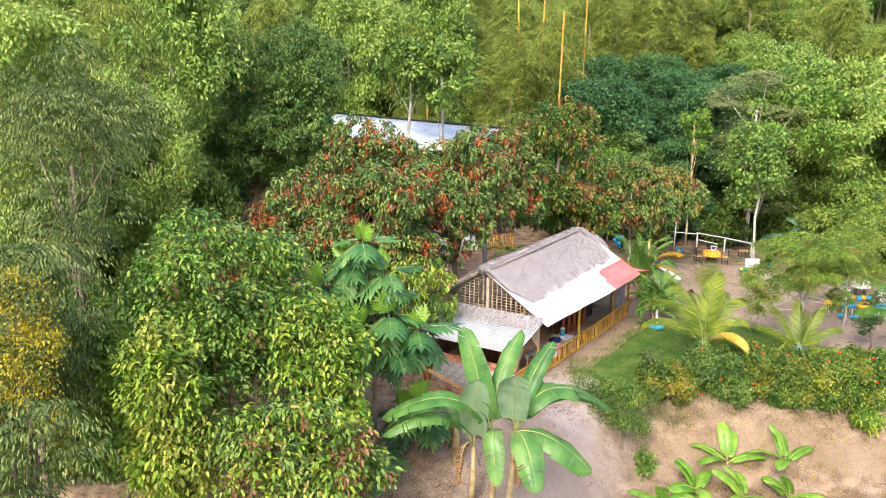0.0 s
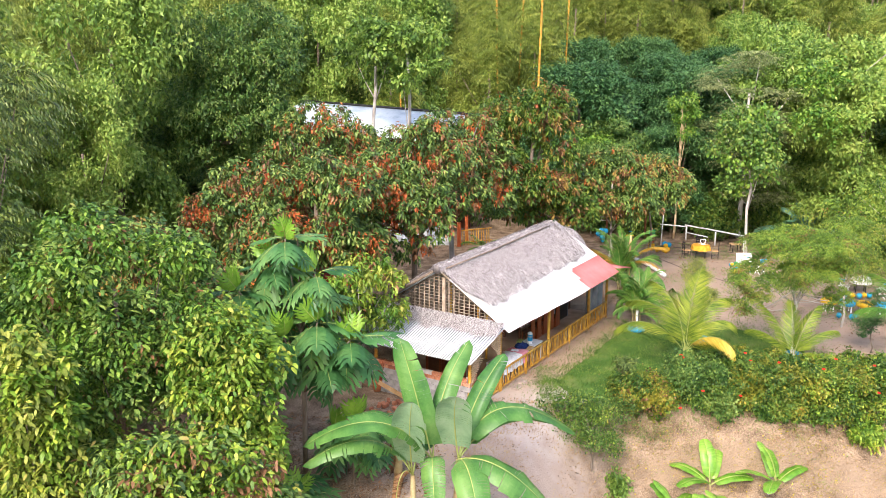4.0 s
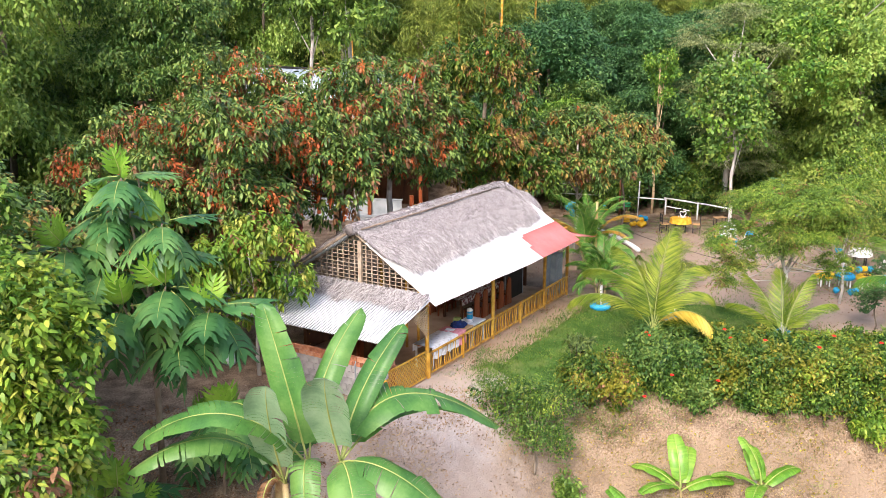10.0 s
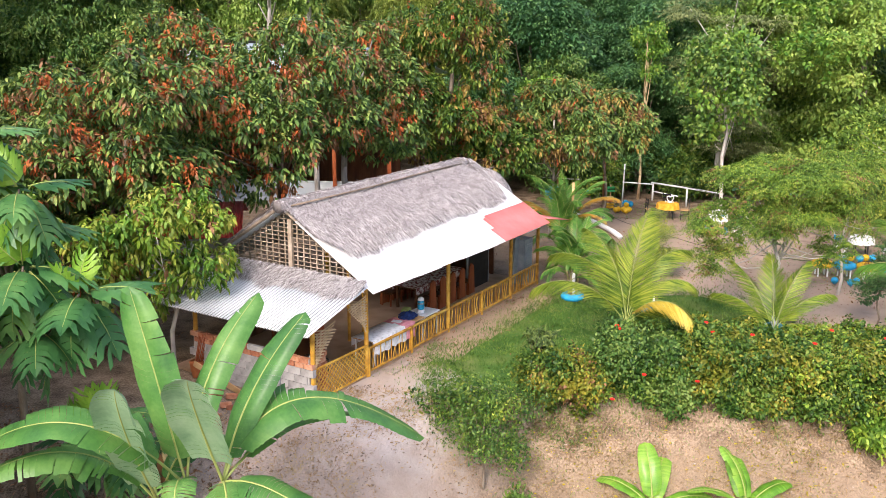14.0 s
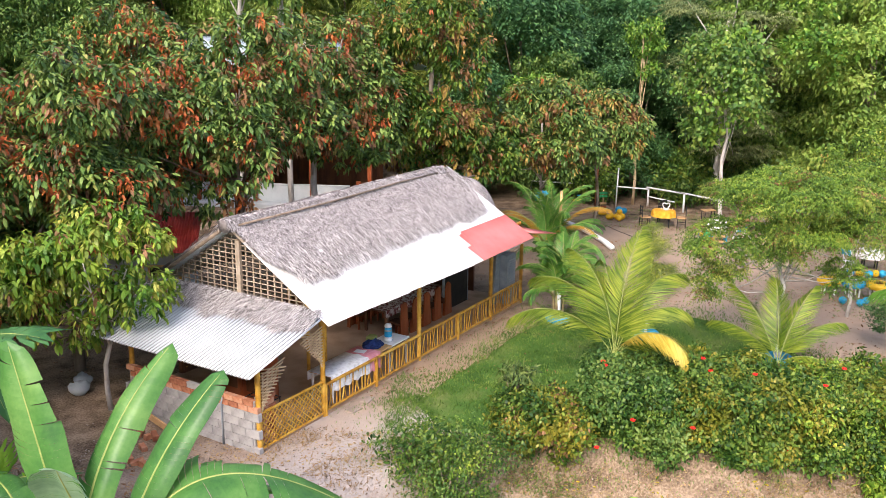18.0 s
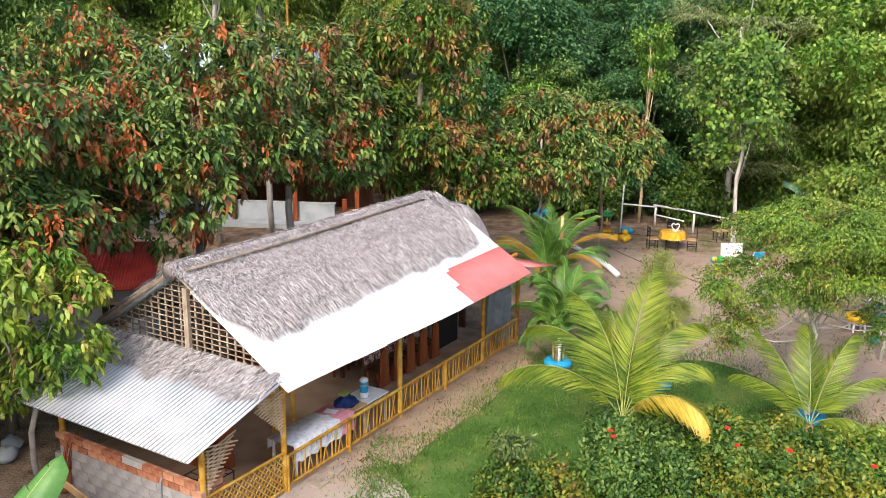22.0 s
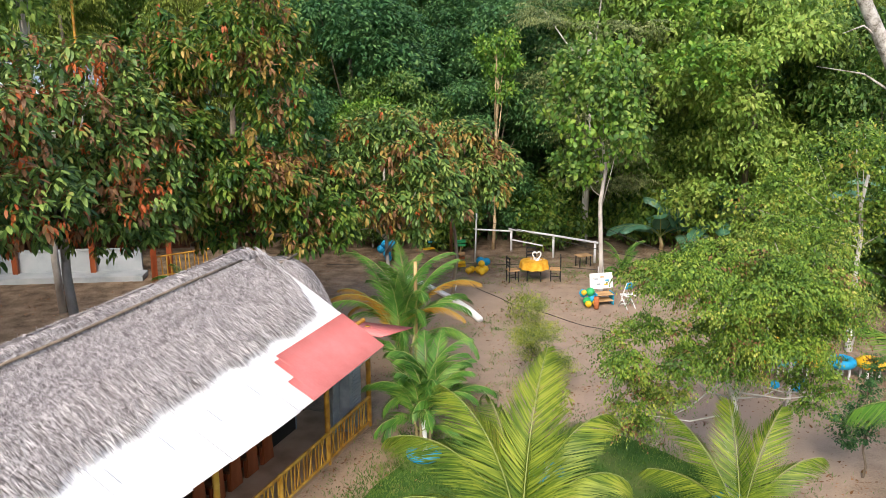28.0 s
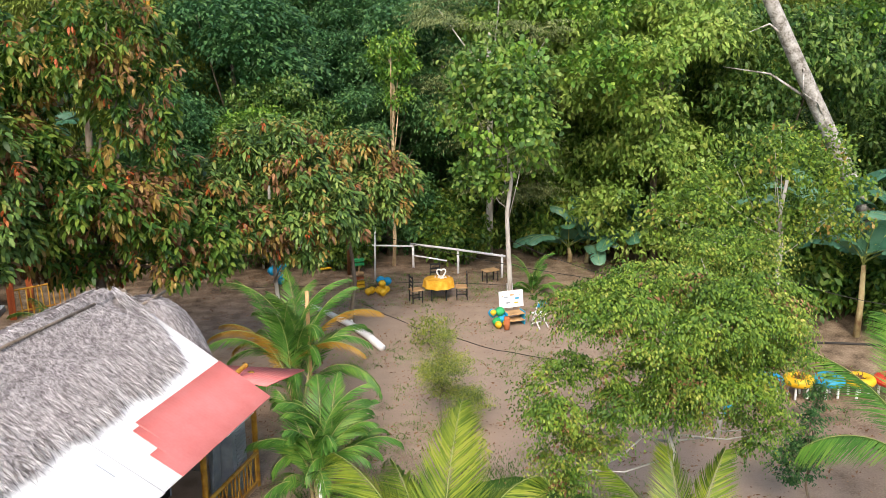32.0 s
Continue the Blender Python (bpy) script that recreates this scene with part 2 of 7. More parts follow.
    "ochreleaf": leafmat("ochre_ageing_leaf", (0.11, 0.08, 0.025), (0.22, 0.16, 0.045), (0.3, 0.24, 0.075), island=0.9),
    "brightleaf": leafmat("bright_green_leaf", (0.04, 0.105, 0.012), (0.12, 0.23, 0.03), (0.26, 0.36, 0.055), (0.42, 0.34, 0.06), island=0.95),
    "darkleaf": leafmat("dark_green_leaf", (0.016, 0.055, 0.014), (0.055, 0.13, 0.03), (0.14, 0.225, 0.06), island=0.9),
    "glossleaf": leafmat("glossy_green_leaf", (0.02, 0.062, 0.016), (0.072, 0.16, 0.036), (0.17, 0.265, 0.065), (0.27, 0.29, 0.07), island=0.9),
    "freshleaf": leafmat("fresh_green_leaf", (0.025, 0.085, 0.013), (0.085, 0.2, 0.03), (0.19, 0.31, 0.055), (0.34, 0.33, 0.06), island=0.9),
    "palmorange": leafmat("orange_palm_leaflet", (0.16, 0.1, 0.015), (0.26, 0.16, 0.025), (0.32, 0.22, 0.045), island=0.5),
    "limeleaf": leafmat("lime_tree_leaf", (0.026, 0.07, 0.012), (0.085, 0.175, 0.026), (0.18, 0.28, 0.042), (0.34, 0.34, 0.06), island=0.9),
    "feather": leafmat("olive_feathery_leaf", (0.02, 0.046, 0.013), (0.062, 0.112, 0.03), (0.14, 0.195, 0.06), (0.22, 0.24, 0.07), island=1.0, light_through=0.2),
    "palefeather": leafmat("pale_feathery_leaf", (0.045, 0.075, 0.03), (0.12, 0.17, 0.07), (0.24, 0.29, 0.14), island=0.8),
    "yellowleaf": leafmat("yellow_blossom", (0.14, 0.15, 0.015), (0.27, 0.25, 0.02), (0.38, 0.33, 0.03)),
    "citrus": leafmat("yellow_green_leaf", (0.05, 0.095, 0.018), (0.15, 0.215, 0.038), (0.29, 0.34, 0.075), (0.44, 0.36, 0.1), island=0.9),
    "hedge": leafmat("hedge_leaf", (0.013, 0.049, 0.01), (0.052, 0.12, 0.02), (0.135, 0.21, 0.038), (0.26, 0.25, 0.05), island=1.0),
    "variegated": leafmat("yellowing_hedge_leaf", (0.042, 0.078, 0.01), (0.12, 0.15, 0.02), (0.24, 0.225, 0.034)),
    "flower": leafmat("red_flower", (0.5, 0.008, 0.006), (0.62, 0.015, 0.01), (0.66, 0.03, 0.02)),
    "forest": leafmat("forest_leaf", (0.04, 0.1, 0.02), (0.12, 0.225, 0.045), (0.24, 0.35, 0.085), (0.34, 0.4, 0.1), objvar=0.35, island=0.75),
    "forest2": leafmat("blue_green_leaf", (0.012, 0.05, 0.02), (0.04, 0.12, 0.045), (0.095, 0.2, 0.07), objvar=0.3, island=0.75),
    "bambooleaf": leafmat("bamboo_leaf", (0.045, 0.085, 0.013), (0.12, 0.18, 0.033), (0.25, 0.31, 0.07), (0.28, 0.29, 0.08)),
    "banana": mat("banana_blade", [(0.2, (0.04, 0.145, 0.036)), (0.5, (0.085, 0.24, 0.052)), (0.85, (0.175, 0.35, 0.09))], scale=1.5, rough=0.4, bump=0.1, island=0.07, objvar=0.5, fine=18, spec=0.4, through_light=0.3),
    "bananaback": mat("glaucous_banana_underside", [(0.2, (0.13, 0.25, 0.13)), (0.5, (0.22, 0.36, 0.2)), (0.85, (0.31, 0.45, 0.27))], scale=1.5, rough=0.55, bump=0.1, island=0.06, fine=18, spec=0.3, through_light=0.2),
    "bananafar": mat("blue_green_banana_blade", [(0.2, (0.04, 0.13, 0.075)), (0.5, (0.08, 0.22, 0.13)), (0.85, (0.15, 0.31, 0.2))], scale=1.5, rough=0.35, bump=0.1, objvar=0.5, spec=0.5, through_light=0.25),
    "bananayoung": mat("lime_banana_blade", [(0.2, (0.09, 0.25, 0.02)), (0.5, (0.16, 0.37, 0.035)), (0.85, (0.3, 0.5, 0.07))], scale=2, island=0.22, rough=0.35, bump=0.1, objvar=0.4, spec=0.5, through_light=0.3),
    "midrib": mat("pale_midrib", [(0.2, (0.24, 0.31, 0.08)), (0.8, (0.37, 0.41, 0.13))], scale=3, rough=0.5, bump=0.05),
    "stem": mat("banana_stem", [(0.2, (0.18, 0.1, 0.05)), (0.5, (0.36, 0.28, 0.14)), (0.85, (0.5, 0.45, 0.25))], scale=3, rough=0.7, bump=0.3),
    "palm": leafmat("palm_leaflet", (0.04, 0.095, 0.012), (0.125, 0.2, 0.026), (0.24, 0.31, 0.045), (0.42, 0.39, 0.09), island=0.85, light_through=0.4),
    "palmyellow": leafmat("yellow_palm_leaflet", (0.2, 0.16, 0.02), (0.32, 0.265, 0.035), (0.42, 0.36, 0.07), island=0.8),
    "palmdark": leafmat("deep_palm_leaflet", (0.02, 0.08, 0.015), (0.06, 0.17, 0.03), (0.14, 0.26, 0.05), (0.3, 0.27, 0.05), island=0.6),
    "breadfruit": leafmat("breadfruit_leaf", (0.016, 0.07, 0.026), (0.042, 0.14, 0.048), (0.1, 0.225, 0.075), objvar=0.5, island=0.1, rough=0.35),
    "breadyoung": leafmat("young_breadfruit_leaf", (0.06, 0.17, 0.02), (0.11, 0.25, 0.03), (0.18, 0.33, 0.05), island=0.3, rough=0.35),
    "terracotta": mat("terracotta", [(0.2, (0.4, 0.12, 0.04)), (0.8, (0.55, 0.2, 0.08))], scale=4, rough=0.8, bump=0.1),
    "hose": mat("black_hose", [(0.2, (0.02, 0.018, 0.016)), (0.8, (0.05, 0.045, 0.04))], scale=4, rough=0.6, bump=0.0),
    "ash": mat("pale_stone", [(0.2, (0.24, 0.19, 0.15)), (0.5, (0.36, 0.29, 0.24)), (0.85, (0.46, 0.4, 0.35))], scale=1.5, rough=0.95, bump=0.5),
}


def valley_shade(m, wave, start, colour):
    """Shade painted into the valleys of corrugated sheet as a darker colour, in uneven amounts."""
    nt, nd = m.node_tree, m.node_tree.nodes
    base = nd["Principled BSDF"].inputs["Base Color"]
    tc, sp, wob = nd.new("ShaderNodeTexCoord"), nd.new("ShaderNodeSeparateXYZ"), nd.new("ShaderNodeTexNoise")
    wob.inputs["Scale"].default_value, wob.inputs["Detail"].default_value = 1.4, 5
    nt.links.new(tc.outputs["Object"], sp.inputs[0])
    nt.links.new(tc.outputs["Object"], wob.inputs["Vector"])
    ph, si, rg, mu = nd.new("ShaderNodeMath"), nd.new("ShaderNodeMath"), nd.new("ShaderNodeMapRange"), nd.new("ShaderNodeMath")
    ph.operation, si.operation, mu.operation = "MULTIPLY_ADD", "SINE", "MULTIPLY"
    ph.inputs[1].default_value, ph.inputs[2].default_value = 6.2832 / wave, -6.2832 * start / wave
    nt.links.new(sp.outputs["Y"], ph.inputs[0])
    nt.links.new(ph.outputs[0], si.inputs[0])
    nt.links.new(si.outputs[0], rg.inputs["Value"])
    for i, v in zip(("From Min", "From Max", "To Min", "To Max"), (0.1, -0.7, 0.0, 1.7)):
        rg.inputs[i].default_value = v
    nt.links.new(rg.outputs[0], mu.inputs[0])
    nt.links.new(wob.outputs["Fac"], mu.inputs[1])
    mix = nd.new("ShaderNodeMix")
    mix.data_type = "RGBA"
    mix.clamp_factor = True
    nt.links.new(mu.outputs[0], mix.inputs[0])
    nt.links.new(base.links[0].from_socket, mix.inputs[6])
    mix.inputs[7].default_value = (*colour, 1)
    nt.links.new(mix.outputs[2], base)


# painted shadow lines, one per corrugation of the lean-to sheet
valley_shade(M["leanzinc"], 0.104, -0.42, (0.11, 0.13, 0.13))


def soil_stains(m, spots):
    """Pale dusty places in the soil: (x, y, radius, colour)."""
    nt, nd = m.node_tree, m.node_tree.nodes
    base = nd["Principled BSDF"].inputs["Base Color"]
    tc, wob = nd.new("ShaderNodeTexCoord"), nd.new("ShaderNodeTexNoise")
    wob.inputs["Scale"].default_value, wob.inputs["Detail"].default_value = 1.6, 6
    nt.links.new(tc.outputs["Object"], wob.inputs["Vector"])
    for x, y, sx, sy, turn, col in spots:
        mp, ln = nd.new("ShaderNodeMapping"), nd.new("ShaderNodeVectorMath")
        mp.vector_type = "TEXTURE"
        mp.inputs["Location"].default_value, mp.inputs["Rotation"].default_value, mp.inputs["Scale"].default_value = (x, y, 0), (0, 0, radians(turn)), (sx, sy, 50)
        ln.operation = "LENGTH"
        nt.links.new(tc.outputs["Object"], mp.inputs[0])
        nt.links.new(mp.outputs[0], ln.inputs[0])
        add, rng_ = nd.new("ShaderNodeMath"), nd.new("ShaderNodeMapRange")
        add.operation = "MULTIPLY_ADD"
        add.inputs[1].default_value = 1.1
        nt.links.new(wob.outputs["Fac"], add.inputs[0])
        nt.links.new(ln.outputs["Value"], add.inputs[2])
        nt.links.new(add.outputs[0], rng_.inputs["Value"])
        for i, v in zip(("From Min", "From Max", "To Min", "To Max"), (1.1, 1.75, 0.8, 0.0)):
            rng_.inputs[i].default_value = v
        mix = nd.new("ShaderNodeMix")
        mix.data_type = "RGBA"
        nt.links.new(rng_.outputs[0], mix.inputs[0])
        nt.links.new(base.links[0].from_socket, mix.inputs[6])
        mix.inputs[7].default_value = (*col, 1)
        nt.links.new(mix.outputs[2], base)


soil_stains(M["soil"], [(13.0, 47.5, 9.0, 7.5, 0, (0.36, 0.275, 0.215)), (15.5, 39.0, 5.0, 4.0, 0, (0.42, 0.32, 0.25)), (3.4, 27.4, 3.8, 5.0, 0, (0.42, 0.34, 0.285)), (4.4, 30.8, 1.9, 3.4, -25, (0.5, 0.455, 0.42)), (6.1, 36.2, 6.0, 1.0, 64, (0.42, 0.3, 0.21)), (16.0, 41.6, 5.0, 1.4, -12, (0.4, 0.295, 0.225)), (22.5, 38.5, 3.0, 3.0, 0, (0.36, 0.26, 0.19)), (14.0, 29.9, 8.0, 0.5, 0, (0.27, 0.2, 0.135))])


# ---- mesh tools ----
def mesh_object(name, verts, faces, material, parent=None, label="", smooth=False):
    me = bpy.data.meshes.new(name)
    me.from_pydata([tuple(v) for v in verts], [], [tuple(f) for f in faces])
    if smooth:
        me.polygons.foreach_set("use_smooth", [True] * len(me.polygons))
    return link_mesh(name, me, material, parent, label)


def link_mesh(name, me, material, parent=None, label=""):
    if not me.materials:
        me.materials.append(M[material])
    ob = new(name, me)
    ob.parent = parent
    if label:
        ob["label"] = label
    return ob


def part(name, bm, material, parent=None, label="", smooth=False):
    me = bpy.data.meshes.new(name)
    bm.to_mesh(me)
    bm.free()
    if smooth:
        me.polygons.foreach_set("use_smooth", [True] * len(me.polygons))
    return link_mesh(name, me, material, parent, label)


def thing(name, x, y, z=0.0, turn=0.0, label="", category="", group="", kind=""):
    ob = new(name)
    ob.empty_display_size = 0.2
    ob.matrix_world = pose(x, y, z, 0, 0, turn)
    return tagged(ob, label, category, group, kind)


def add_box(bm, c, s, rot=None, bevel=0.0):
    r = bmesh.ops.create_cube(bm, size=1.0)
    m = Matrix.Translation(c) @ (rot.to_4x4() if rot else Matrix()) @ Matrix.Diagonal((*s, 1))
    bmesh.ops.transform(bm, matrix=m, verts=r["verts"])
    if bevel:
        edges = {e for v in r["verts"] for e in v.link_edges}
        bmesh.ops.bevel(bm, geom=list(edges), offset=bevel, segments=2, affect="EDGES", profile=0.6)


def box(name, c, s, material, parent, label="", bevel=0.008, rot=None):
    bm = bmesh.new()
    add_box(bm, c, s, rot, bevel)
    return part(name, bm, material, parent, label)


def add_tube(bm, pts, radii, segs=8, cap=True):
    pts = [Vector(p) for p in pts]
    rings = []
    side = None
    for i, p in enumerate(pts):
        d = (pts[min(i + 1, len(pts) - 1)] - pts[max(i - 1, 0)]).normalized()
        if side is None:
            side = d.orthogonal().normalized()
        side = (side - d * side.dot(d)).normalized()
        up = d.cross(side)
        r = float(radii[i] if isinstance(radii, (list, tuple)) else radii)
        rings.append([bm.verts.new(p + r * (math.cos(6.2832 * k / segs) * side + math.sin(6.2832 * k / segs) * up)) for k in range(segs)])
    for a, b in zip(rings, rings[1:]):
        for k in range(segs):
            bm.faces.new((a[k], a[(k + 1) % segs], b[(k + 1) % segs], b[k]))
    if cap:
        bm.faces.new(rings[0][::-1])
        bm.faces.new(rings[-1])


def tube(name, pts, radii, material, parent=None, label="", segs=8):
    bm = bmesh.new()
    add_tube(bm, pts, radii, segs)
    return part(name, bm, material, parent, label, smooth=True)


def add_cane(bm, a, b, r, step=0.34, segs=7):
    """A bamboo cane with swollen joints."""
    a, b = Vector(a), Vector(b)
    n = max(2, round((b - a).length / step))
    pts, rad = [], []
    for i in range(n + 1):
        for o, k in ((-0.03, 1.0), (0.0, 1.16), (0.03, 1.0)):
            f = i / n + o * step / max((b - a).length, 0.1) * 2
            if 0 <= f <= 1:
                pts.append(a.lerp(b, f))
                rad.append(r * k)
    add_tube(bm, pts, rad, segs)


def cane(name, a, b, r, material, parent, label="", segs=7):
    bm = bmesh.new()
    add_cane(bm, a, b, r, segs=segs)
    return part(name, bm, material, parent, label, smooth=True)


def blades(name, P, D, N, L, W, material, parent=None, label="", wide=0.45, fold=0.25, bend=0.25, lite=False):
    """Many leaves in one mesh: each a bent oval blade of four triangles (two, if lite) from P along D, facing N."""
    n = len(P)
    D = D / np.maximum(np.linalg.norm(D, axis=1, keepdims=True), 1e-6)
    S = np.cross(D, N)
    S /= np.maximum(np.linalg.norm(S, axis=1, keepdims=True), 1e-6)
    U = np.cross(S, D)
    L, W = np.reshape(L, (-1, 1)) * np.ones((n, 1)), np.reshape(W, (-1, 1)) * np.ones((n, 1))
    a, c = wide * 0.6, wide + 0.26
    q1, q2 = P + D * L * a - U * L * bend * 0.12, P + D * L * c - U * L * bend * 0.55
    tip = P + D * L - U * L * bend * 1.2
    h, t = S * W / 2, U * W * fold * 0.5
    v = np.stack([P, q1 + h - t, q1 - h + t, q2 + h * 0.8 - t, q2 - h * 0.8 + t, tip], 1).reshape(-1, 3)
    k = np.arange(n)[:, None] * 6
    f = np.concatenate([k + [[0, 1, 2]], k + [[1, 3, 2]], k + [[2, 3, 4]], k + [[3, 5, 4]]], 1).reshape(-1, 3)
    if lite:
        q = P + D * L * 0.5 - U * L * bend * 0.2
        v = np.stack([P, q + h - t, q - h + t, tip], 1).reshape(-1, 3)
        k = np.arange(n)[:, None] * 4
        f = np.concatenate([k + [[0, 1, 2]], k + [[1, 3, 2]]], 1).reshape(-1, 3)
    me = bpy.data.meshes.new(name)
    me.vertices.add(len(v))
    me.vertices.foreach_set("co", v.astype(np.float32).ravel())
    me.loops.add(f.size)
    me.loops.foreach_set("vertex_index", f.astype(np.int32).ravel())
    me.polygons.add(len(f))
    me.polygons.foreach_set("loop_start", np.arange(0, f.size, 3, dtype=np.int32))
    me.update(calc_edges=True)
    return link_mesh(name, me, material, parent, label)


def unit(rng, n):
    d = rng.normal(size=(n, 3))
    return d / np.linalg.norm(d, axis=1, keepdims=True)


def lobed(rng, c, r, k, size=0.42, flat=0.85):
    """Lobes of an uneven crown of centre c and radii r."""
    c, r = np.array(c, float), np.array(r, float)
    d = unit(rng, k)
    d[:, 2] = np.abs(d[:, 2]) * np.where(rng.random(k) < 0.7, 1, -0.8)
    s = size * rng.uniform(0.75, 1.25, (k, 1))
    return np.concatenate([c + d * r * (1 - s * 0.8) * rng.uniform(0.8, 1.08, (k, 1)), r * s * np.array([[1, 1, flat]])], 1)


def clumps(rng, lobes, n, inside=0.78):
    """Shoot tips over the outer skin of the lobes: places and outward ways."""
    area = lobes[:, 3] * lobes[:, 4]
    pick = rng.choice(len(lobes), n * 2, p=area / area.sum())
    d = unit(rng, n * 2)
    lo = lobes[pick]
    p = lo[:, :3] + d * lo[:, 3:] * rng.uniform(0.72, 1.06, (n * 2, 1))
    keep = np.ones(len(p), bool)
    for l in lobes:
        q = (((p - l[:3]) / l[3:]) ** 2).sum(1)
        keep &= (q > inside ** 2 * 0.5) | (rng.random(len(p)) < 0.12)
    keep &= (d[:, 2] > -0.45) | (rng.random(len(p)) < 0.4)
    return p[keep][:n], d[keep][:n]


def rosettes(rng, p, a, per, L, W, droop=0.6, spread=0.12, along=0.55):
    """Leaves fanned round each shoot tip."""
    n = len(p)
    P = np.repeat(p, per, 0) + rng.normal(size=(n * per, 3)) * spread
    A = np.repeat(a, per, 0)
    D = A * along + unit(rng, n * per) * 0.9
    D[:, 2] -= droop
    N = A * 0.5 + np.array([0, 0, 0.9]) + unit(rng, n * per) * 0.5
    s = rng.uniform(0.65, 1.25, n * per)
    return P, D, N, L * s, W * s


def whorls(rng, p, a, per, L, W, droop=0.7, spread=0.03):
    """Leaves that hang like an umbrella round each shoot tip."""
    n = len(p)
    th = np.tile(np.arange(per) * 2.4, n) + np.repeat(rng.random(n) * 6.28, per) + rng.normal(size=n * per) * 0.25
    el = 0.35 - np.tile(np.linspace(0.0, 1.0, per), n) * 1.25 * droop - np.abs(rng.normal(size=n * per)) * 0.3 - np.repeat(rng.random(n), per) * 0.5
    D = np.stack([np.cos(th) * np.cos(el), np.sin(th) * np.cos(el), np.sin(el)], 1)
    A = np.repeat(a, per, 0)
    P = np.repeat(p, per, 0) + D * 0.03 + rng.normal(size=(n * per, 3)) * spread
    P[:, 2] -= np.tile(np.linspace(0.0, 0.16, per), n)
    N = np.array([0, 0, 1.0]) + D * [0.8, 0.8, 0.0] + unit(rng, n * per) * 0.25
    s = np.repeat(rng.uniform(0.75, 1.2, n), per) * rng.uniform(0.75, 1.15, n * per)
    return P, D + A * 0.22, N, L * s, W * s


def sprays(rng, p, a, per, L, W, reach=1.0, droop=0.5, lean=0.45):
    """Leaflets in two rows along arching twigs."""
    n = len(p)
    yaw = np.arctan2(a[:, 1], a[:, 0]) + rng.normal(size=n) * 0.7
    h = np.repeat(np.stack([np.cos(yaw), np.sin(yaw), 0 * yaw], 1), per, 0)
    R = np.repeat(reach * rng.uniform(0.6, 1.25, n), per)[:, None]
    dr = np.repeat(droop * rng.uniform(0.5, 1.4, n), per)[:, None]
    f = np.tile((np.arange(per) + 0.5) / per, n)[:, None]
    up = np.array([[0, 0, 1.0]])
    P = np.repeat(p, per, 0) + h * R * (f - 0.45) + up * R * (0.45 * f - dr * f * f) + rng.normal(size=(n * per, 3)) * 0.02
    T = h + up * (0.45 - 2 * dr * f)
    side = np.cross(h, up) * np.where(np.arange(n * per) % 2, 1.0, -1.0)[:, None]
    D = side * 0.9 + T * 0.55 - up * lean + unit(rng, n * per) * 0.18
    N = up + side * 0.3 + unit(rng, n * per) * 0.3
    s = rng.uniform(0.75, 1.15, n * per) * (1.1 - 0.45 * f[:, 0])
    return P, D, N, L * s, W * s


def make_tree(name, x, y, z, crowns, leaf, n=420, per=13, L=0.26, W=0.085, droop=0.6, spread=0.12, trunk=(0.14, 0.06), bark="bark", seed=1, label="", category="tree",
              group="", accents=(), lean=(0, 0), lobes=9, size=0.42, white=0.0, stems=1, kind="", limbs=7, flat=0.85, along=0.55, limb_k=0.8, habit="", reach=1.0, lite=False):
    """A tree: trunk, limbs and a crown of leaves on shoots. crowns: (dx, dy, z, rx, ry, rz) each. accents: (part, material, share, scale)."""
    rng = np.random.default_rng(seed)
    root = thing(name, x, y, z, 0, label, category, group, kind)
    lob = np.concatenate([lobed(rng, c[:3], c[3:], lobes, size, flat) for c in crowns])
    p, a = clumps(rng, lob, n * len(crowns))
    start = 0

    def leafed(q, b, count, sc, more):
        if habit == "whorl":
            return whorls(rng, q, b, count, L * sc, W * sc, droop + more, spread)
        if habit == "spray":
            return sprays(rng, q, b, count, L * sc, W * sc, reach, droop)
        return rosettes(rng, q, b, count, L * sc, W * sc, droop + more, spread, along if not more else 0.3)
    # accents gather in patches
    tone = np.array([noise.noise(Vector(q) * 1.1 + Vector((seed, 0, 0))) for q in p]) + rng.normal(size=len(p)) * 0.32
    order = np.argsort(-tone)
    for nm, mt, share, sc in accents:
        k = int(share * len(p))
        i = order[start:start + k]
        start += k
        blades(nm, *leafed(p[i], a[i], max(5, int(per * 0.8)), sc, 0.35), mt, root, lite=lite)["kind"] = "stuff"
    i = order[start:]
    blades("crown", *leafed(p[i], a[i], per, 1.0, 0.0), leaf, root, lite=lite)
    for s in range(stems):
        top = Vector((crowns[0][0] + lean[0], crowns[0][1] + lean[1], crowns[0][2]))
        base = Vector((rng.normal() * 0.2 * (s > 0), rng.normal() * 0.2 * (s > 0), -0.15))
        pts = [base + (top - base) * float(f) + Vector((rng.normal() * 0.07, rng.normal() * 0.07, 0)) * float(0 < f < 1) for f in np.linspace(0, 1, 7)]
        tube("trunk", pts, list(np.linspace(trunk[0], trunk[1], 7)), bark, root)
        if white:
            k = white / max(top.z, 0.1)
            tube("painted_foot", [base, base + (top - base) * k], trunk[0] * 1.12, "white", root, "white-painted lower trunk", segs=10)
        for l in lob[:: max(1, len(lob) // max(1, limbs))][:limbs]:
            end = Vector(l[:3])
            f = float(rng.uniform(0.45, 0.85))
            st = base + (top - base) * f
            midp = st.lerp(end, 0.5) + Vector((0, 0, -0.15))
            tube("limb", [st, midp, end], [trunk[1] * limb_k, trunk[1] * limb_k * 0.6, trunk[1] * limb_k * 0.28], bark, root, segs=5)
    return root


# ---- ground ----
def smooth(a, b, x):
    t = min(1.0, max(0.0, (x - a) / (b - a)))
    return t * t * (3 - 2 * t)


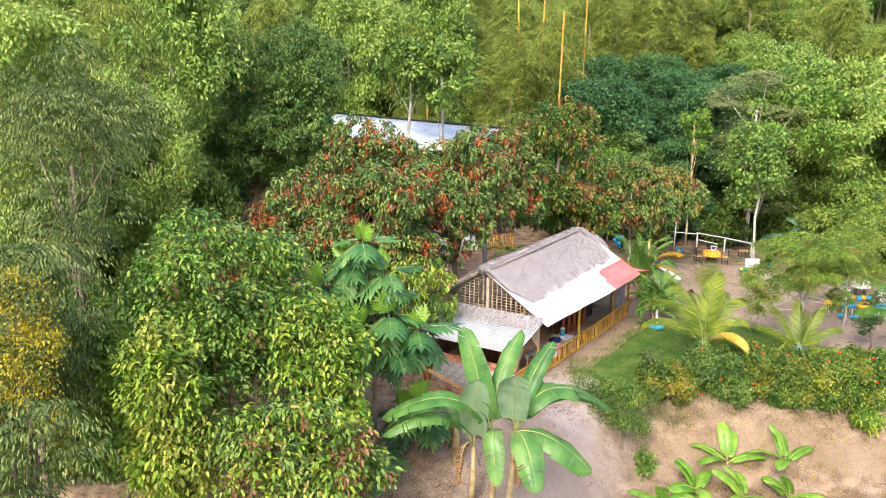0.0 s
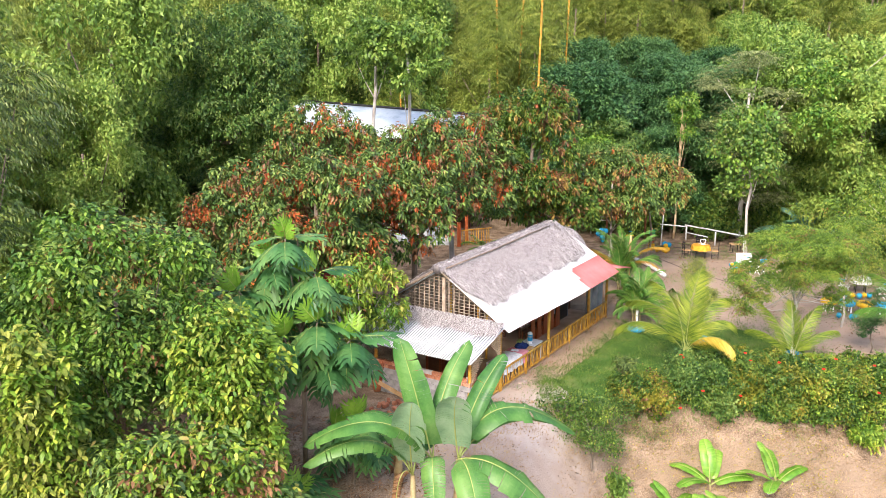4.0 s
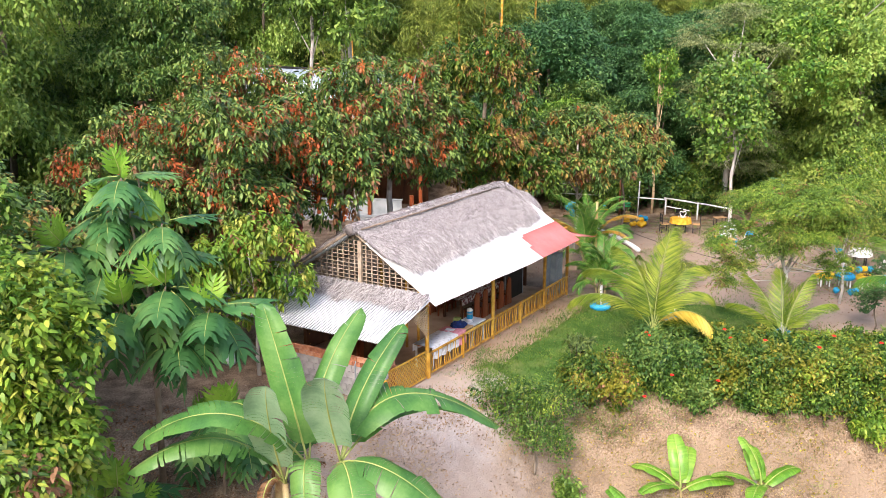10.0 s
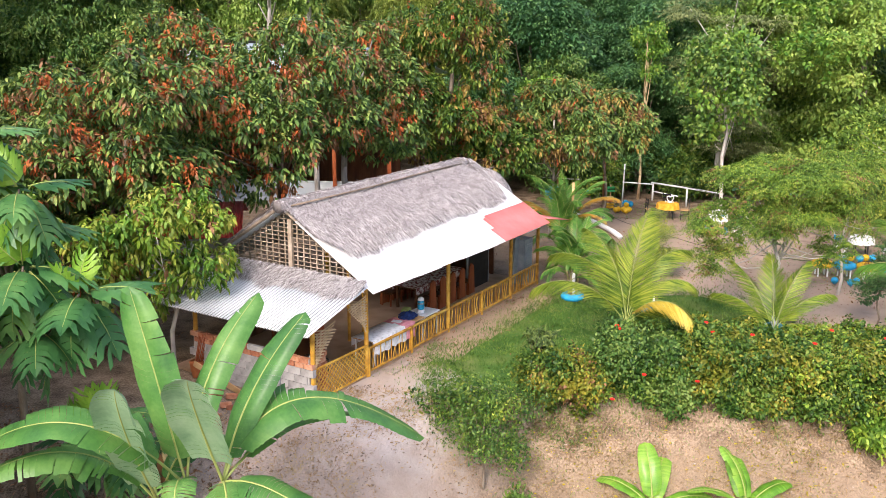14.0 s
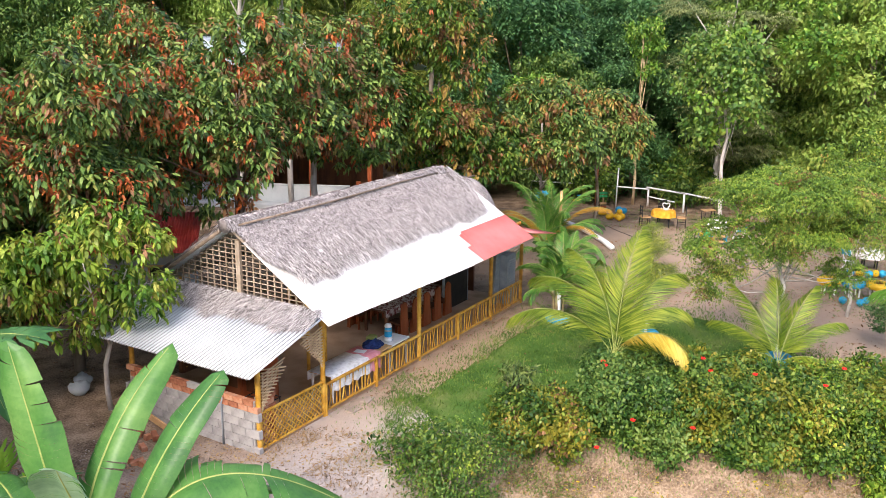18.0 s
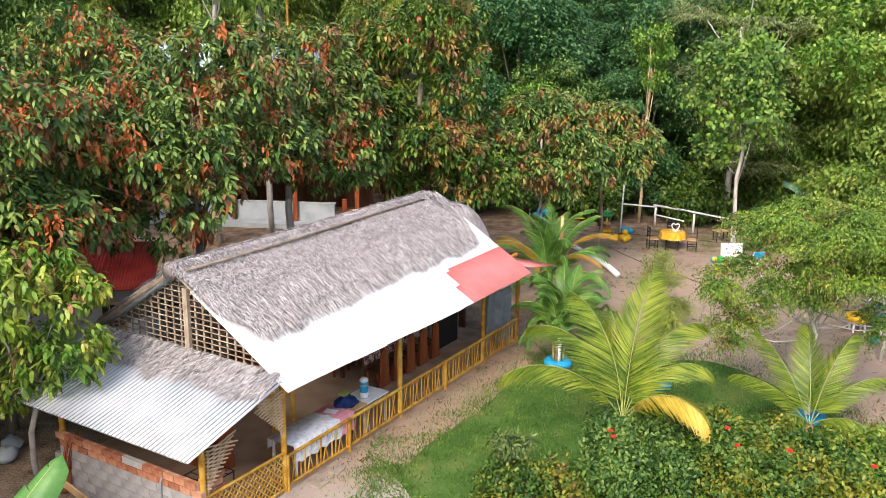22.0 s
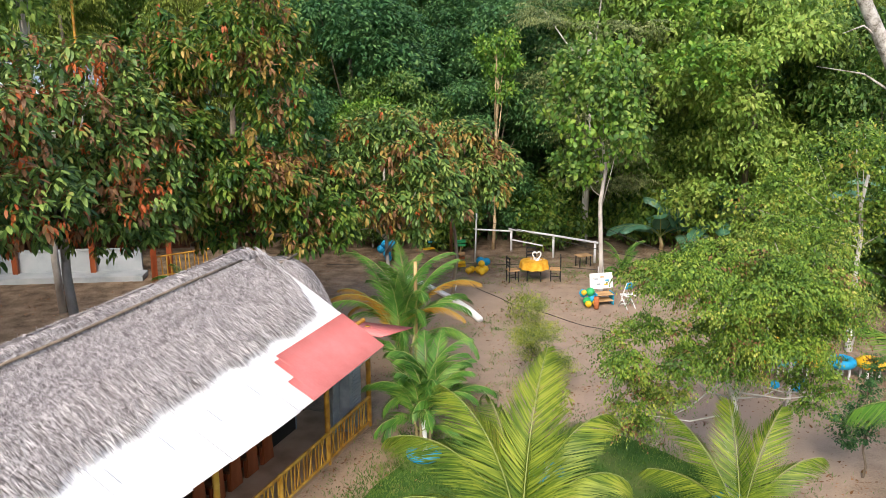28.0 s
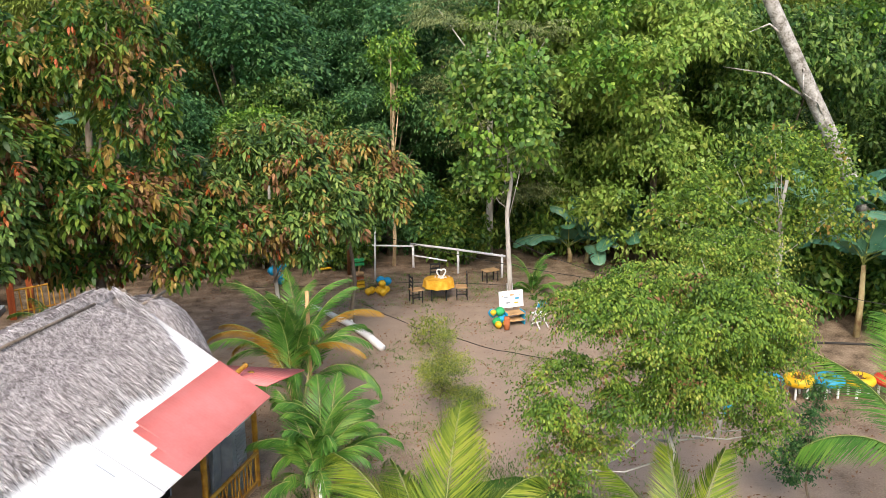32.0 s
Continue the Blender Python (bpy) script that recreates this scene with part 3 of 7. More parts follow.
def height(x, y):
    """The yard is level; it breaks off in a bank towards the camera, and a wooded hill rises behind."""
    edge = 27.2 + 4.1 * smooth(1.5, 7.5, x) + 0.25 * math.sin(x * 0.9)
    steep = 0.32 + 0.75 * smooth(3.0, 7.5, x)
    d = max(0.0, edge - y)
    drop = min(steep * d, 2.6) + 0.10 * max(0.0, d - 2.6 / steep)
    hill = 0.30 * max(0.0, y - 60 - 0.1 * abs(x)) + 0.22 * max(0.0, -x - 14) * smooth(38, 60, y)
    rough = 0.05 * noise.noise(Vector((x * 0.7, y * 0.7, 0))) + 0.25 * noise.noise(Vector((x * 0.1, y * 0.1, 3))) * smooth(56, 70, y)
    bank = 0.12 * noise.noise(Vector((x * 0.9, y * 0.9, 7))) * smooth(0, 1, d)
    return -drop + min(hill, 45) + rough * (0.35 if y < 56 and d == 0 else 1) + bank


def ground_sheet():
    xs = np.concatenate([np.linspace(-400, -45, 12)[:-1], np.linspace(-45, -8, 30)[:-1], np.linspace(-8, 30, 130)[:-1], np.linspace(30, 60, 24)[:-1], np.linspace(60, 400, 12)])
    ys = np.concatenate([np.linspace(-300, -10, 10)[:-1], np.linspace(-10, 18, 20)[:-1], np.linspace(18, 60, 140)[:-1], np.linspace(60, 130, 40)[:-1], np.linspace(130, 500, 12)])
    verts = [(x, y, height(x, y)) for y in ys for x in xs]
    w = len(xs)
    faces = [(j * w + i, j * w + i + 1, (j + 1) * w + i + 1, (j + 1) * w + i) for j in range(len(ys) - 1) for i in range(w - 1)]
    ob = mesh_object("ground", verts, faces, "soil", smooth=True)
    tagged(ob, "dry bare brown earth with a bank and a rising hill", "ground", kind="structure")


ground_sheet()

# ---- the house: u runs along its length, v to its back ----
HOUSE = pose(4.9, 35.6, 0, 0, 0, 64.3)


def at(u, v, z=0.0):
    return HOUSE @ Vector((u, v, z))


def house_thing(name, u, v, z=0.0, turn=0.0, label="", category="", group=""):
    p = at(u, v, z)
    return thing(name, p.x, p.y, p.z, 64.3 + turn, label, category, group)


EAVE_Z, EAVE_V, RIDGE_V, RIDGE_Z = 2.50, -0.62, 2.35, 4.38
PITCH = (RIDGE_Z - EAVE_Z) / (RIDGE_V - EAVE_V)
NEAR_U, FAR_U = -4.65, 5.3


def eave(u):
    """The front eave runs out and rises a little towards the far end: its v and z."""
    s = smooth(NEAR_U, 1.8, u)
    return EAVE_V - 0.33 * s, EAVE_Z + 0.08 * s


def roof_z(v, u=-4.65):
    if v >= RIDGE_V:
        return RIDGE_Z - PITCH * (v - RIDGE_V)
    ve, ze = eave(u)
    return ze + (RIDGE_Z - ze) * (v - ve) / (RIDGE_V - ve)


def roof_sheet(name, u0, u1, start, end, material, parent, label="", wave=0.085, amp=0.0009, lift=0.0, slant=0.0, thick=0.005):
    """A sheet on the front slope between u0 and u1, from v start(u) down to end metres past the eave; slant draws the far corner in."""
    n = max(8, int((u1 - u0) / wave * 5))
    verts, faces = [], []
    for i in range(n + 1):
        u = u0 + (u1 - u0) * i / n
        ve = eave(u)[0] - end
        h = amp * math.sin(6.2832 * u / wave) + lift
        for side in (thick, -thick):
            for f in (0.0, 0.5, 1.0):
                v = start(u) + (ve - start(u)) * f
                uu = u - slant * max(0.0, (u - u1 + 1.0)) * (top_v - v) / (top_v - ve)
                verts.append((uu, v, roof_z(v, u) + h + side))
    for i in range(n):
        k, q = i * 6, i * 6 + 6
        for j in (0, 1):
            faces.append((k + j, q + j, q + j + 1, k + j + 1))
            faces.append((k + 3 + j, k + 4 + j, q + 4 + j, q + 3 + j))
        faces.append((k, k + 3, q + 3, q))
        faces.append((k + 2, q + 2, q + 5, k + 5))
    faces += [(0, 1, 4, 3), (1, 2, 5, 4), (n * 6, n * 6 + 3, n * 6 + 4, n * 6 + 1), (n * 6 + 1, n * 6 + 4, n * 6 + 5, n * 6 + 2)]
    return mesh_object(name, verts, faces, material, parent, label, smooth=True)


def wavy_sheet(name, p0, across, down, width, length, material, parent, label="", wave=0.085, amp=0.011, edge=None, thick=0.006):
    """A corrugated sheet from corner p0: waves across, ridges running down. edge(s): how far up the sheet starts at s."""
    p0, ac, dn = Vector(p0), Vector(across).normalized(), Vector(down).normalized()
    up = ac.cross(dn)
    if up.z < 0:
        up = -up
    n = int(width / wave * 5)
    verts, faces = [], []
    for i in range(n + 1):
        s = width * i / n
        h = amp * math.sin(6.2832 * s / wave)
        a, b = edge(s) if edge else (0.0, length)
        for t in (a, (a + b) / 2, b):
            verts.append(p0 + ac * s + dn * t + up * (h + thick))
        for t in (a, (a + b) / 2, b):
            verts.append(p0 + ac * s + dn * t + up * (h - thick))
    for i in range(n):
        k, q = i * 6, i * 6 + 6
        for j in (0, 1):
            faces.append((k + j, q + j, q + j + 1, k + j + 1))
            faces.append((k + 3 + j, k + 4 + j, q + 4 + j, q + 3 + j))
        faces.append((k, k + 3, q + 3, q))
        faces.append((k + 2, q + 2, q + 5, k + 5))
    return mesh_object(name, verts, faces, material, parent, label, smooth=True)


def thatch_fibres(name, parent, n, place, seed, L=(0.3, 0.6), W=(0.012, 0.03), lift=0.25, jitter=0.35, label="", mt="thatch"):
    """Loose palm fibres laid down a slope. place(rng, n) gives points, ways down and normals."""
    rng = np.random.default_rng(seed)
    P, D, N = place(rng, n)
    J = rng.normal(size=(n, 3)) * jitter * 0.5
    J -= N * (J * N).sum(1, keepdims=True) * 0.85
    D = D + N * rng.uniform(-0.04, lift, (n, 1)) + J
    return blades(name, P, D, N + rng.normal(size=(n, 3)) * 0.3, rng.uniform(*L, n), rng.uniform(*W, n), mt, parent, label or "loose grey palm fibre", wide=0.5, fold=0.1, bend=0.12, lite=True)


def lattice(bm, corner, ax, ay, w, h, step, r, diag=True, clip=None):
    """Crossing split canes that fill a panel w by h."""
    corner, ax, ay = Vector(corner), Vector(ax).normalized(), Vector(ay).normalized()
    nrm = ax.cross(ay)
    for k, sgn in enumerate((1, -1)):
        c = -h if diag else 0
        while c < w + (h if diag else 0):
            pts = []
            for y in (0, h):
                pts.append((c + (y if sgn > 0 else h - y), y))
            (x0, y0), (x1, y1) = pts
            f0, f1 = 0.0, 1.0
            dx = x1 - x0
            for lim, s in ((0, 1), (w, -1)):
                t = (lim - x0) / dx
                if dx * s > 0:
                    f0 = max(f0, t)
                else:
                    f1 = min(f1, t)
            if f1 - f0 > 0.03:
                a = corner + ax * (x0 + dx * f0) + ay * (y0 + (y1 - y0) * f0) + nrm * (r * (2 * k - 1))
                b = corner + ax * (x0 + dx * f1) + ay * (y0 + (y1 - y0) * f1) + nrm * (r * (2 * k - 1))
                add_tube(bm, [a, b], r, 5)
            c += step


house = thing("bamboo_house", 4.9, 35.6, 0, 64.3, "open bamboo house with white sheet roof and grey palm thatch", "house")
box("floor_slab", (-0.05, 2.35, 0.02), (12.7, 4.75, 0.16), "floor", house, "packed brown floor")
# posts
for u, v, h in ((-6.32, 0, 1.95), (-4.15, 0, 2.62), (0.0, 0, 2.62), (4.1, 0, 2.62), (6.2, 0, 2.55), (-6.32, 3.95, 1.95), (-4.15, 4.6, 2.7), (0.0, 4.6, 2.7), (4.1, 4.6, 2.7), (6.2, 4.6, 2.6)):
    cane("post", (u, v, -0.1), (u, v, h), 0.062, "bamboo", house, segs=9)
for u in (-4.2, 0.0, 4.1):
    cane("roof_beam", (u, -0.5, EAVE_Z - 0.0), (u, RIDGE_V, RIDGE_Z - 0.12), 0.05, "greybamboo", house)
    cane("roof_beam", (u, 5.1, roof_z(5.1) - 0.1), (u, RIDGE_V, RIDGE_Z - 0.12), 0.05, "greybamboo", house)
cane("eave_beam", (-4.5, 0, roof_z(0) - 0.13), (6.0, 0, roof_z(0) - 0.13), 0.05, "bamboo", house)
cane("ridge_pole", (-4.5, RIDGE_V, RIDGE_Z - 0.1), (5.6, RIDGE_V, RIDGE_Z - 0.1), 0.06, "greybamboo", house)
# railing, bay by bay
for u0, u1 in ((-4.1, -2.05), (-2.05, 0.0), (0.0, 2.05), (2.05, 4.1), (4.1, 6.2)):
    rail = new("railing")
    rail.parent = house
    rail["label"] = "golden bamboo railing bay"
    cane("top_rail", (u0, -0.02, 0.76), (u1, -0.02, 0.76), 0.042, "bamboo", rail)
    cane("bottom_rail", (u0, -0.02, 0.12), (u1, -0.02, 0.12), 0.036, "bamboo", rail)
    if u0 in (-2.05, 2.05, -4.1):
        cane("newel", (u0, -0.03, -0.05), (u0, -0.03, 0.8), 0.05, "bamboo", rail)
    n = 4
    for i in range(n):
        a = u0 + (u1 - u0) * (i + 0.12) / n
        b = u0 + (u1 - u0) * (i + 0.88) / n
        m = (a + b) / 2
        cane("baluster", (a, 0.0, 0.12), (a + 0.02, 0.0, 0.74), 0.02, "bamboo", rail, segs=5)
        cane("baluster", (a + 0.09, 0.0, 0.12), (m + 0.05, 0.0, 0.74), 0.017, "bamboo", rail, segs=5)
        cane("baluster", (m + 0.07, 0.01, 0.12), (a + 0.12, 0.01, 0.74), 0.017, "bamboo", rail, segs=5)
        cane("baluster", (b, 0.0, 0.12), (b, 0.0, 0.74), 0.02, "bamboo", rail, segs=5)
# lattice panel of the kitchen corner
bm = bmesh.new()
lattice(bm, (-6.27, -0.02, 0.1), (1, 0, 0), (0, 0, 1), 2.08, 0.78, 0.15, 0.014)
add_cane(bm, (-6.3, -0.02, 0.9), (-4.15, -0.02, 0.88), 0.03)
add_cane(bm, (-6.3, -0.02, 0.08), (-4.15, -0.02, 0.08), 0.03)
part("lattice_panel", bm, "bamboo", house, "golden split-bamboo lattice")
for sgn, u0, zt in ((1, -6.26, 1.92), (-1, -4.21, 2.3)):
    bm = bmesh.new()
    for i in range(12):
        w = 0.75 * (1 - i / 12) + 0.03
        z = zt - 0.01 - i * 0.075 - (0.0 if sgn > 0 else 0.02)
        add_tube(bm, [(u0, -0.03, z - 0.18), (u0 + sgn * w, -0.03, z + (0.02 if sgn < 0 else 0.1 * 0))], 0.018, 5)
        add_tube(bm, [(u0, -0.055, z - 0.02), (u0 + sgn * w, -0.055, z - 0.2 * (1 - i / 14))], 0.018, 5)
    part("corner_brace_lattice", bm, "strip", house, "pale woven split-bamboo corner brace")
# kitchen walls: block below, brick above
wall = new("kitchen_wall")
wall.parent = house
wall["label"] = "grey block wall with red brick top courses"
box("mortar_core", (-6.36, 2.0, 0.55), (0.1, 3.9, 1.3), "mortar", wall, bevel=0)
box("back_wall", (0.9, 4.62, 0.5), (10.4, 0.1, 1.0), "darkwood", house, "dark plank back wall", bevel=0)
box("end_wall", (6.25, 3.2, 0.6), (0.08, 2.8, 1.2), "darkwood", house, bevel=0)
for k in range(9):
    box("wall_board", (-3.7 + k * 1.14, 4.555, 0.5), (1.08, 0.03, 0.94), "darkwood", house, bevel=0.004)
# front roof, white sheets, and red-painted corner
sl = math.hypot(1, PITCH)
top_v = 1.85
w_sheet = (FAR_U - NEAR_U) / 10
for k in range(10):
    u0 = NEAR_U + k * w_sheet
    roof_sheet("roof_sheet", u0 - 0.02, u0 + w_sheet + 0.03, lambda u: top_v, 0.008 * ((k * 7) % 3), "white_roof", house, lift=0.005 * (k % 2), slant=0.3 if k == 9 else 0.0)


def red_top(u):
    """The ragged upper edge of the red paint, with a step near its inner end."""
    return (-0.42 if u < 2.1 else 0.02 if u < 2.3 else 0.1)


roof_sheet("red_sheet", 1.85, FAR_U + 0.035, red_top, 0.02, "red_roof", house, "coral red painted roof sheet", lift=0.022, slant=0.3, amp=0.0003)
wavy_sheet("end_awning", (5.35, 1.0, 2.78), (0, -1, -0.08), (1, 0, -0.2), 1.75, 1.6, "red_roof", house, "coral red sheet awning", edge=lambda s: (0.0, 0.95 + 0.95 * s / 1.75), amp=0.006)
wavy_sheet("back_sheet", (NEAR_U, RIDGE_V + 0.1, RIDGE_Z - 0.12), (1, 0, 0), Vector((0, 1, -PITCH)), FAR_U - NEAR_U, 3.5, "zinc", house)
for u in (-3.55, -2.4, -1.25, -0.1, 1.05, 2.15):
    lap_v = eave(u)[0] + 0.75
    box("sheet_lap", (u, lap_v, roof_z(lap_v, u) + 0.014), (0.012, 0.36, 0.006), "grey", house, "dark lap between two roof sheets", bevel=0, rot=Matrix.Rotation(math.atan2(RIDGE_Z - eave(u)[1], RIDGE_V - eave(u)[0]), 3, "X"))
# thatch bed: a thick sagging layer over the upper slope
TH_LOW = 0.62


def low_v(u):
    """The ragged lower edge of the thatch, which draws up towards both ends."""
    return TH_LOW + 0.7 * smooth(-4.0, -4.8, u) + 1.15 * smooth(4.35, 5.1, u) + 0.16 * noise.noise(Vector((u * 1.7, 2, 0))) + 0.08 * noise.noise(Vector((u * 5, 4, 0)))


def bed(name, u0, u1, v0, v1, zf, thick, parent, nu=60, nv=14, label=""):
    rng = random.Random(5)
    verts, faces = [], []
    for lay in (1, 0):
        for i in range(nu + 1):
            for j in range(nv + 1):
                uu, vv = u0 + (u1 - u0) * i / nu, v0 + (v1 - v0) * j / nv
                n = noise.noise(Vector((uu * 2.5, vv * 4, 1))) * 0.02
                rag = (low_v(uu) - TH_LOW) * (1 - j / nv) * (1 if v0 < RIDGE_V - 1 else 0)
                e = min(1.0, j / 3 + 0.25)
                low = thick * (1 - 0.8 * smooth(4.45, 4.7, uu) * smooth(1.5, 2.0, vv))
                verts.append((uu, vv + rag, zf(vv + rag, uu) + (low * e + n if lay else 0.02)))
    w = nv + 1
    base = (nu + 1) * w
    for i in range(nu):
        for j in range(nv):
            k = i * w + j
            faces.append((k, k + w, k + w + 1, k + 1))
            faces.append((base + k, base + k + 1, base + k + w + 1, base + k + w))
    for i in range(nu):
        faces.append((i * w, base + i * w, base + (i + 1) * w, (i + 1) * w))
        a, b = i * w + nv, (i + 1) * w + nv
        faces.append((a, b, base + b, base + a))
    for j in range(nv):
        faces.append((j, j + 1, base + j + 1, base + j))
        a = nu * w + j
        faces.append((a, base + a, base + a + 1, a + 1))
    return mesh_object(name, verts, faces, "thatch_base", parent, label, smooth=True)


thatch = new("thatch")
thatch.parent = house
thatch["label"] = "weathered grey palm thatch over the upper roof"
bed("thatch_bed", NEAR_U + 0.05, 5.2, TH_LOW, RIDGE_V, roof_z, 0.14, thatch)
bed("thatch_bed", NEAR_U + 0.05, 5.15, 5.2, RIDGE_V, roof_z, 0.14, thatch)


def on_front(rng, n):
    uu = rng.uniform(NEAR_U, 5.22, n)
    t = rng.random(n)
    vv = (RIDGE_V - np.array([low_v(q) for q in uu])) * (t - 1) + RIDGE_V
    P = np.stack([uu, vv, np.array([roof_z(b, a) for a, b in zip(uu.tolist(), vv.tolist())]) + 0.165 - 0.14 * np.clip((uu - 4.45) / 0.25, 0, 1) * np.clip((vv - 1.5) / 0.5, 0, 1) + rng.uniform(-0.025, 0.03, n)], 1)
    return P, np.tile([0, -1, -PITCH], (n, 1)) / sl, np.tile([0, -PITCH, 1], (n, 1)) / sl


def on_back(rng, n):
    P, D, N = on_front(rng, n)
    P[:, 1] = 2 * RIDGE_V - P[:, 1]
    return P, D * [1, -1, 1], N * [1, -1, 1]


def on_fringe(rng, n):
    uu = rng.uniform(NEAR_U, 5.15, n)
    vv = np.array([low_v(q) for q in uu]) + 0.55 * rng.uniform(-0.3, 1.0, n)
    P = np.stack([uu, vv, np.array([roof_z(b, a) for a, b in zip(uu.tolist(), vv.tolist())]) + 0.12 + 0.07 * np.clip((vv - TH_LOW) / 0.3, 0, 1) + rng.uniform(-0.04, 0.03, n)], 1)
    return P, np.tile([0, -1, -PITCH], (n, 1)) / sl, np.tile([0, -PITCH, 1], (n, 1)) / sl


thatch_fibres("thatch_cover", thatch, 105000, on_front, 3, (0.07, 0.19), (0.006, 0.012), 0.06, 1.5)
thatch_fibres("thatch_cover", thatch, 2500, on_back, 4, (0.25, 0.5))
thatch_fibres("thatch_fringe", thatch, 11000, on_fringe, 6, (0.14, 0.36), (0.009, 0.017), 0.16, 0.5, mt="palethatch")
thatch_fibres("thatch_fringe", thatch, 3500, on_fringe, 16, (0.16, 0.4), (0.008, 0.014), 0.14, 0.5, mt="thatch_base")


def ridge_cap():
    bm = bmesh.new()
    pts = [(NEAR_U - 0.1 + i * 0.35, RIDGE_V + 0.02 * math.sin(i), RIDGE_Z + 0.02 + 0.025 * math.sin(i * 1.7)) for i in range(28)]
    add_tube(bm, pts, [0.165 + 0.02 * math.sin(i * 2.3) for i in range(28)], 12)
    part("ridge_roll", bm, "thatch_base", thatch, "bundled thatch ridge roll", smooth=True)
    tube("ridge_binding_pole", [(NEAR_U + 0.1, RIDGE_V - 0.3, RIDGE_Z + 0.06), (-1.0, RIDGE_V - 0.34, RIDGE_Z + 0.05), (2.0, RIDGE_V - 0.3, RIDGE_Z + 0.08), (4.3, RIDGE_V - 0.26, RIDGE_Z + 0.05)], 0.028, "greybamboo", thatch, segs=6)

    def on_roll(rng, n):
        uu, th = rng.uniform(NEAR_U - 0.1, 4.85, n), rng.uniform(-1.5, 1.5, n)
        N = np.stack([0 * th, np.sin(th), np.cos(th)], 1)
        P = np.stack([uu, RIDGE_V + 0.175 * np.sin(th), RIDGE_Z + 0.02 + 0.175 * np.cos(th)], 1)
        D = np.stack([rng.normal(size=n) * 0.5, np.cos(th) * np.sign(th), -np.abs(np.sin(th))], 1)
        return P, D, N
    thatch_fibres("ridge_cover", thatch, 18000, on_roll, 8, (0.1, 0.24), (0.006, 0.012), 0.04, 0.7)

    # the rounded hip that closes the far end
    def hip(k, th):
        r = 0.1 + 1.65 * k
        return (5.75 + 0.8 * r * math.cos(th), RIDGE_V - 0.05 + 0.84 * r * math.sin(th), RIDGE_Z - 0.36 - 1.25 * k ** 3.2 + 0.03 * math.sin(th * 5 + k * 7))
    bm = bmesh.new()
    rings = [[bm.verts.new(hip(j / 9, t)) for t in np.linspace(-3.14159, 3.14159, 33)] for j in range(10)]
    for a, c in zip(rings, rings[1:]):
        for i in range(32):
            bm.faces.new((a[i], c[i], c[i + 1], a[i + 1]))
    bmesh.ops.solidify(bm, geom=bm.faces[:], thickness=0.12)
    part("hip_bed", bm, "thatch_base", thatch, smooth=True)

    def on_hip(rng, n):
        k, th = np.sqrt(rng.random(n)), rng.uniform(-3.14, 3.14, n)
        P = np.array([hip(float(a), float(c)) for a, c in zip(k, th)]) + [0, 0, 0.025]
        D = np.stack([np.cos(th), np.sin(th), -0.15 - 2.2 * k * k], 1)
        N = np.stack([np.cos(th) * (0.1 + 2.2 * k * k), np.sin(th) * (0.1 + 2.2 * k * k), 1 + 0 * k], 1)
        return P, D, N / np.linalg.norm(N, axis=1, keepdims=True)
    thatch_fibres("hip_cover", thatch, 26000, on_hip, 9, (0.08, 0.22), (0.006, 0.012), 0.06, 1.0)
    tube("hip_binding_pole", [(5.5, RIDGE_V - 0.4, RIDGE_Z - 0.34), (6.6, RIDGE_V - 0.3, RIDGE_Z - 0.36)], 0.03, "greybamboo", thatch, segs=6)


ridge_cap()
# the gable's open cane grid
gable = new("gable_grid")
gable.parent = house
gable["label"] = "open grid of weathered bamboo slats in the gable"
for k in range(24):
    v = -0.15 + k * 0.215
    zt = roof_z(v) - 0.1
    if zt > 2.7:
        box("gable_slat", (-4.42, v, (2.55 + zt) / 2), (0.02, 0.045, zt - 2.55), "greybamboo", gable, bevel=0)
for k in range(14):
    z = 2.72 + k * 0.12
    half = (RIDGE_Z - 0.12 - z) / PITCH
    if half > 0.15:
        cane("gable_cane", (-4.45, RIDGE_V - half, z), (-4.45, RIDGE_V + half, z), 0.016, "greybamboo", gable, segs=5)
box("gable_post", (-4.5, 2.16, 3.3), (0.09, 0.13, 1.5), "greybamboo", house, "pale weathered gable post")
cane("barge_pole", (-4.62, 5.35, roof_z(5.35) - 0.02), (-4.62, RIDGE_V, RIDGE_Z + 0.02), 0.05, "greybamboo", house)
cane("barge_pole", (-4.52, -0.4, roof_z(-0.4) - 0.08), (-4.52, RIDGE_V, RIDGE_Z - 0.08), 0.04, "greybamboo", house)
# lean-to roof over the kitchen: zinc below, thatch above
sd = Vector((-2.4, 0, -0.62)).normalized()
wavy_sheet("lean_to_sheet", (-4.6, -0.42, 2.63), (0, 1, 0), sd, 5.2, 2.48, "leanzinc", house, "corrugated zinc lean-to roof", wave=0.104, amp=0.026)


def lean_z(u):
    return 2.63 + (u + 4.6) * 0.62 / 2.4


def on_lean(rng, n):
    vv, t = rng.uniform(-0.35, 4.85, n), rng.random(n)
    uu = -4.5 - t * (0.62 + 0.35 * np.array([noise.noise(Vector((q * 1.9, 5, 0))) for q in vv]))
    P = np.stack([uu, vv, 2.63 + (uu + 4.6) * 0.258 + 0.05 + 0.1 * (1 - t)], 1)
    return P, np.tile([-0.968, 0, -0.25], (n, 1)), np.tile([-0.25, 0, 0.968], (n, 1))


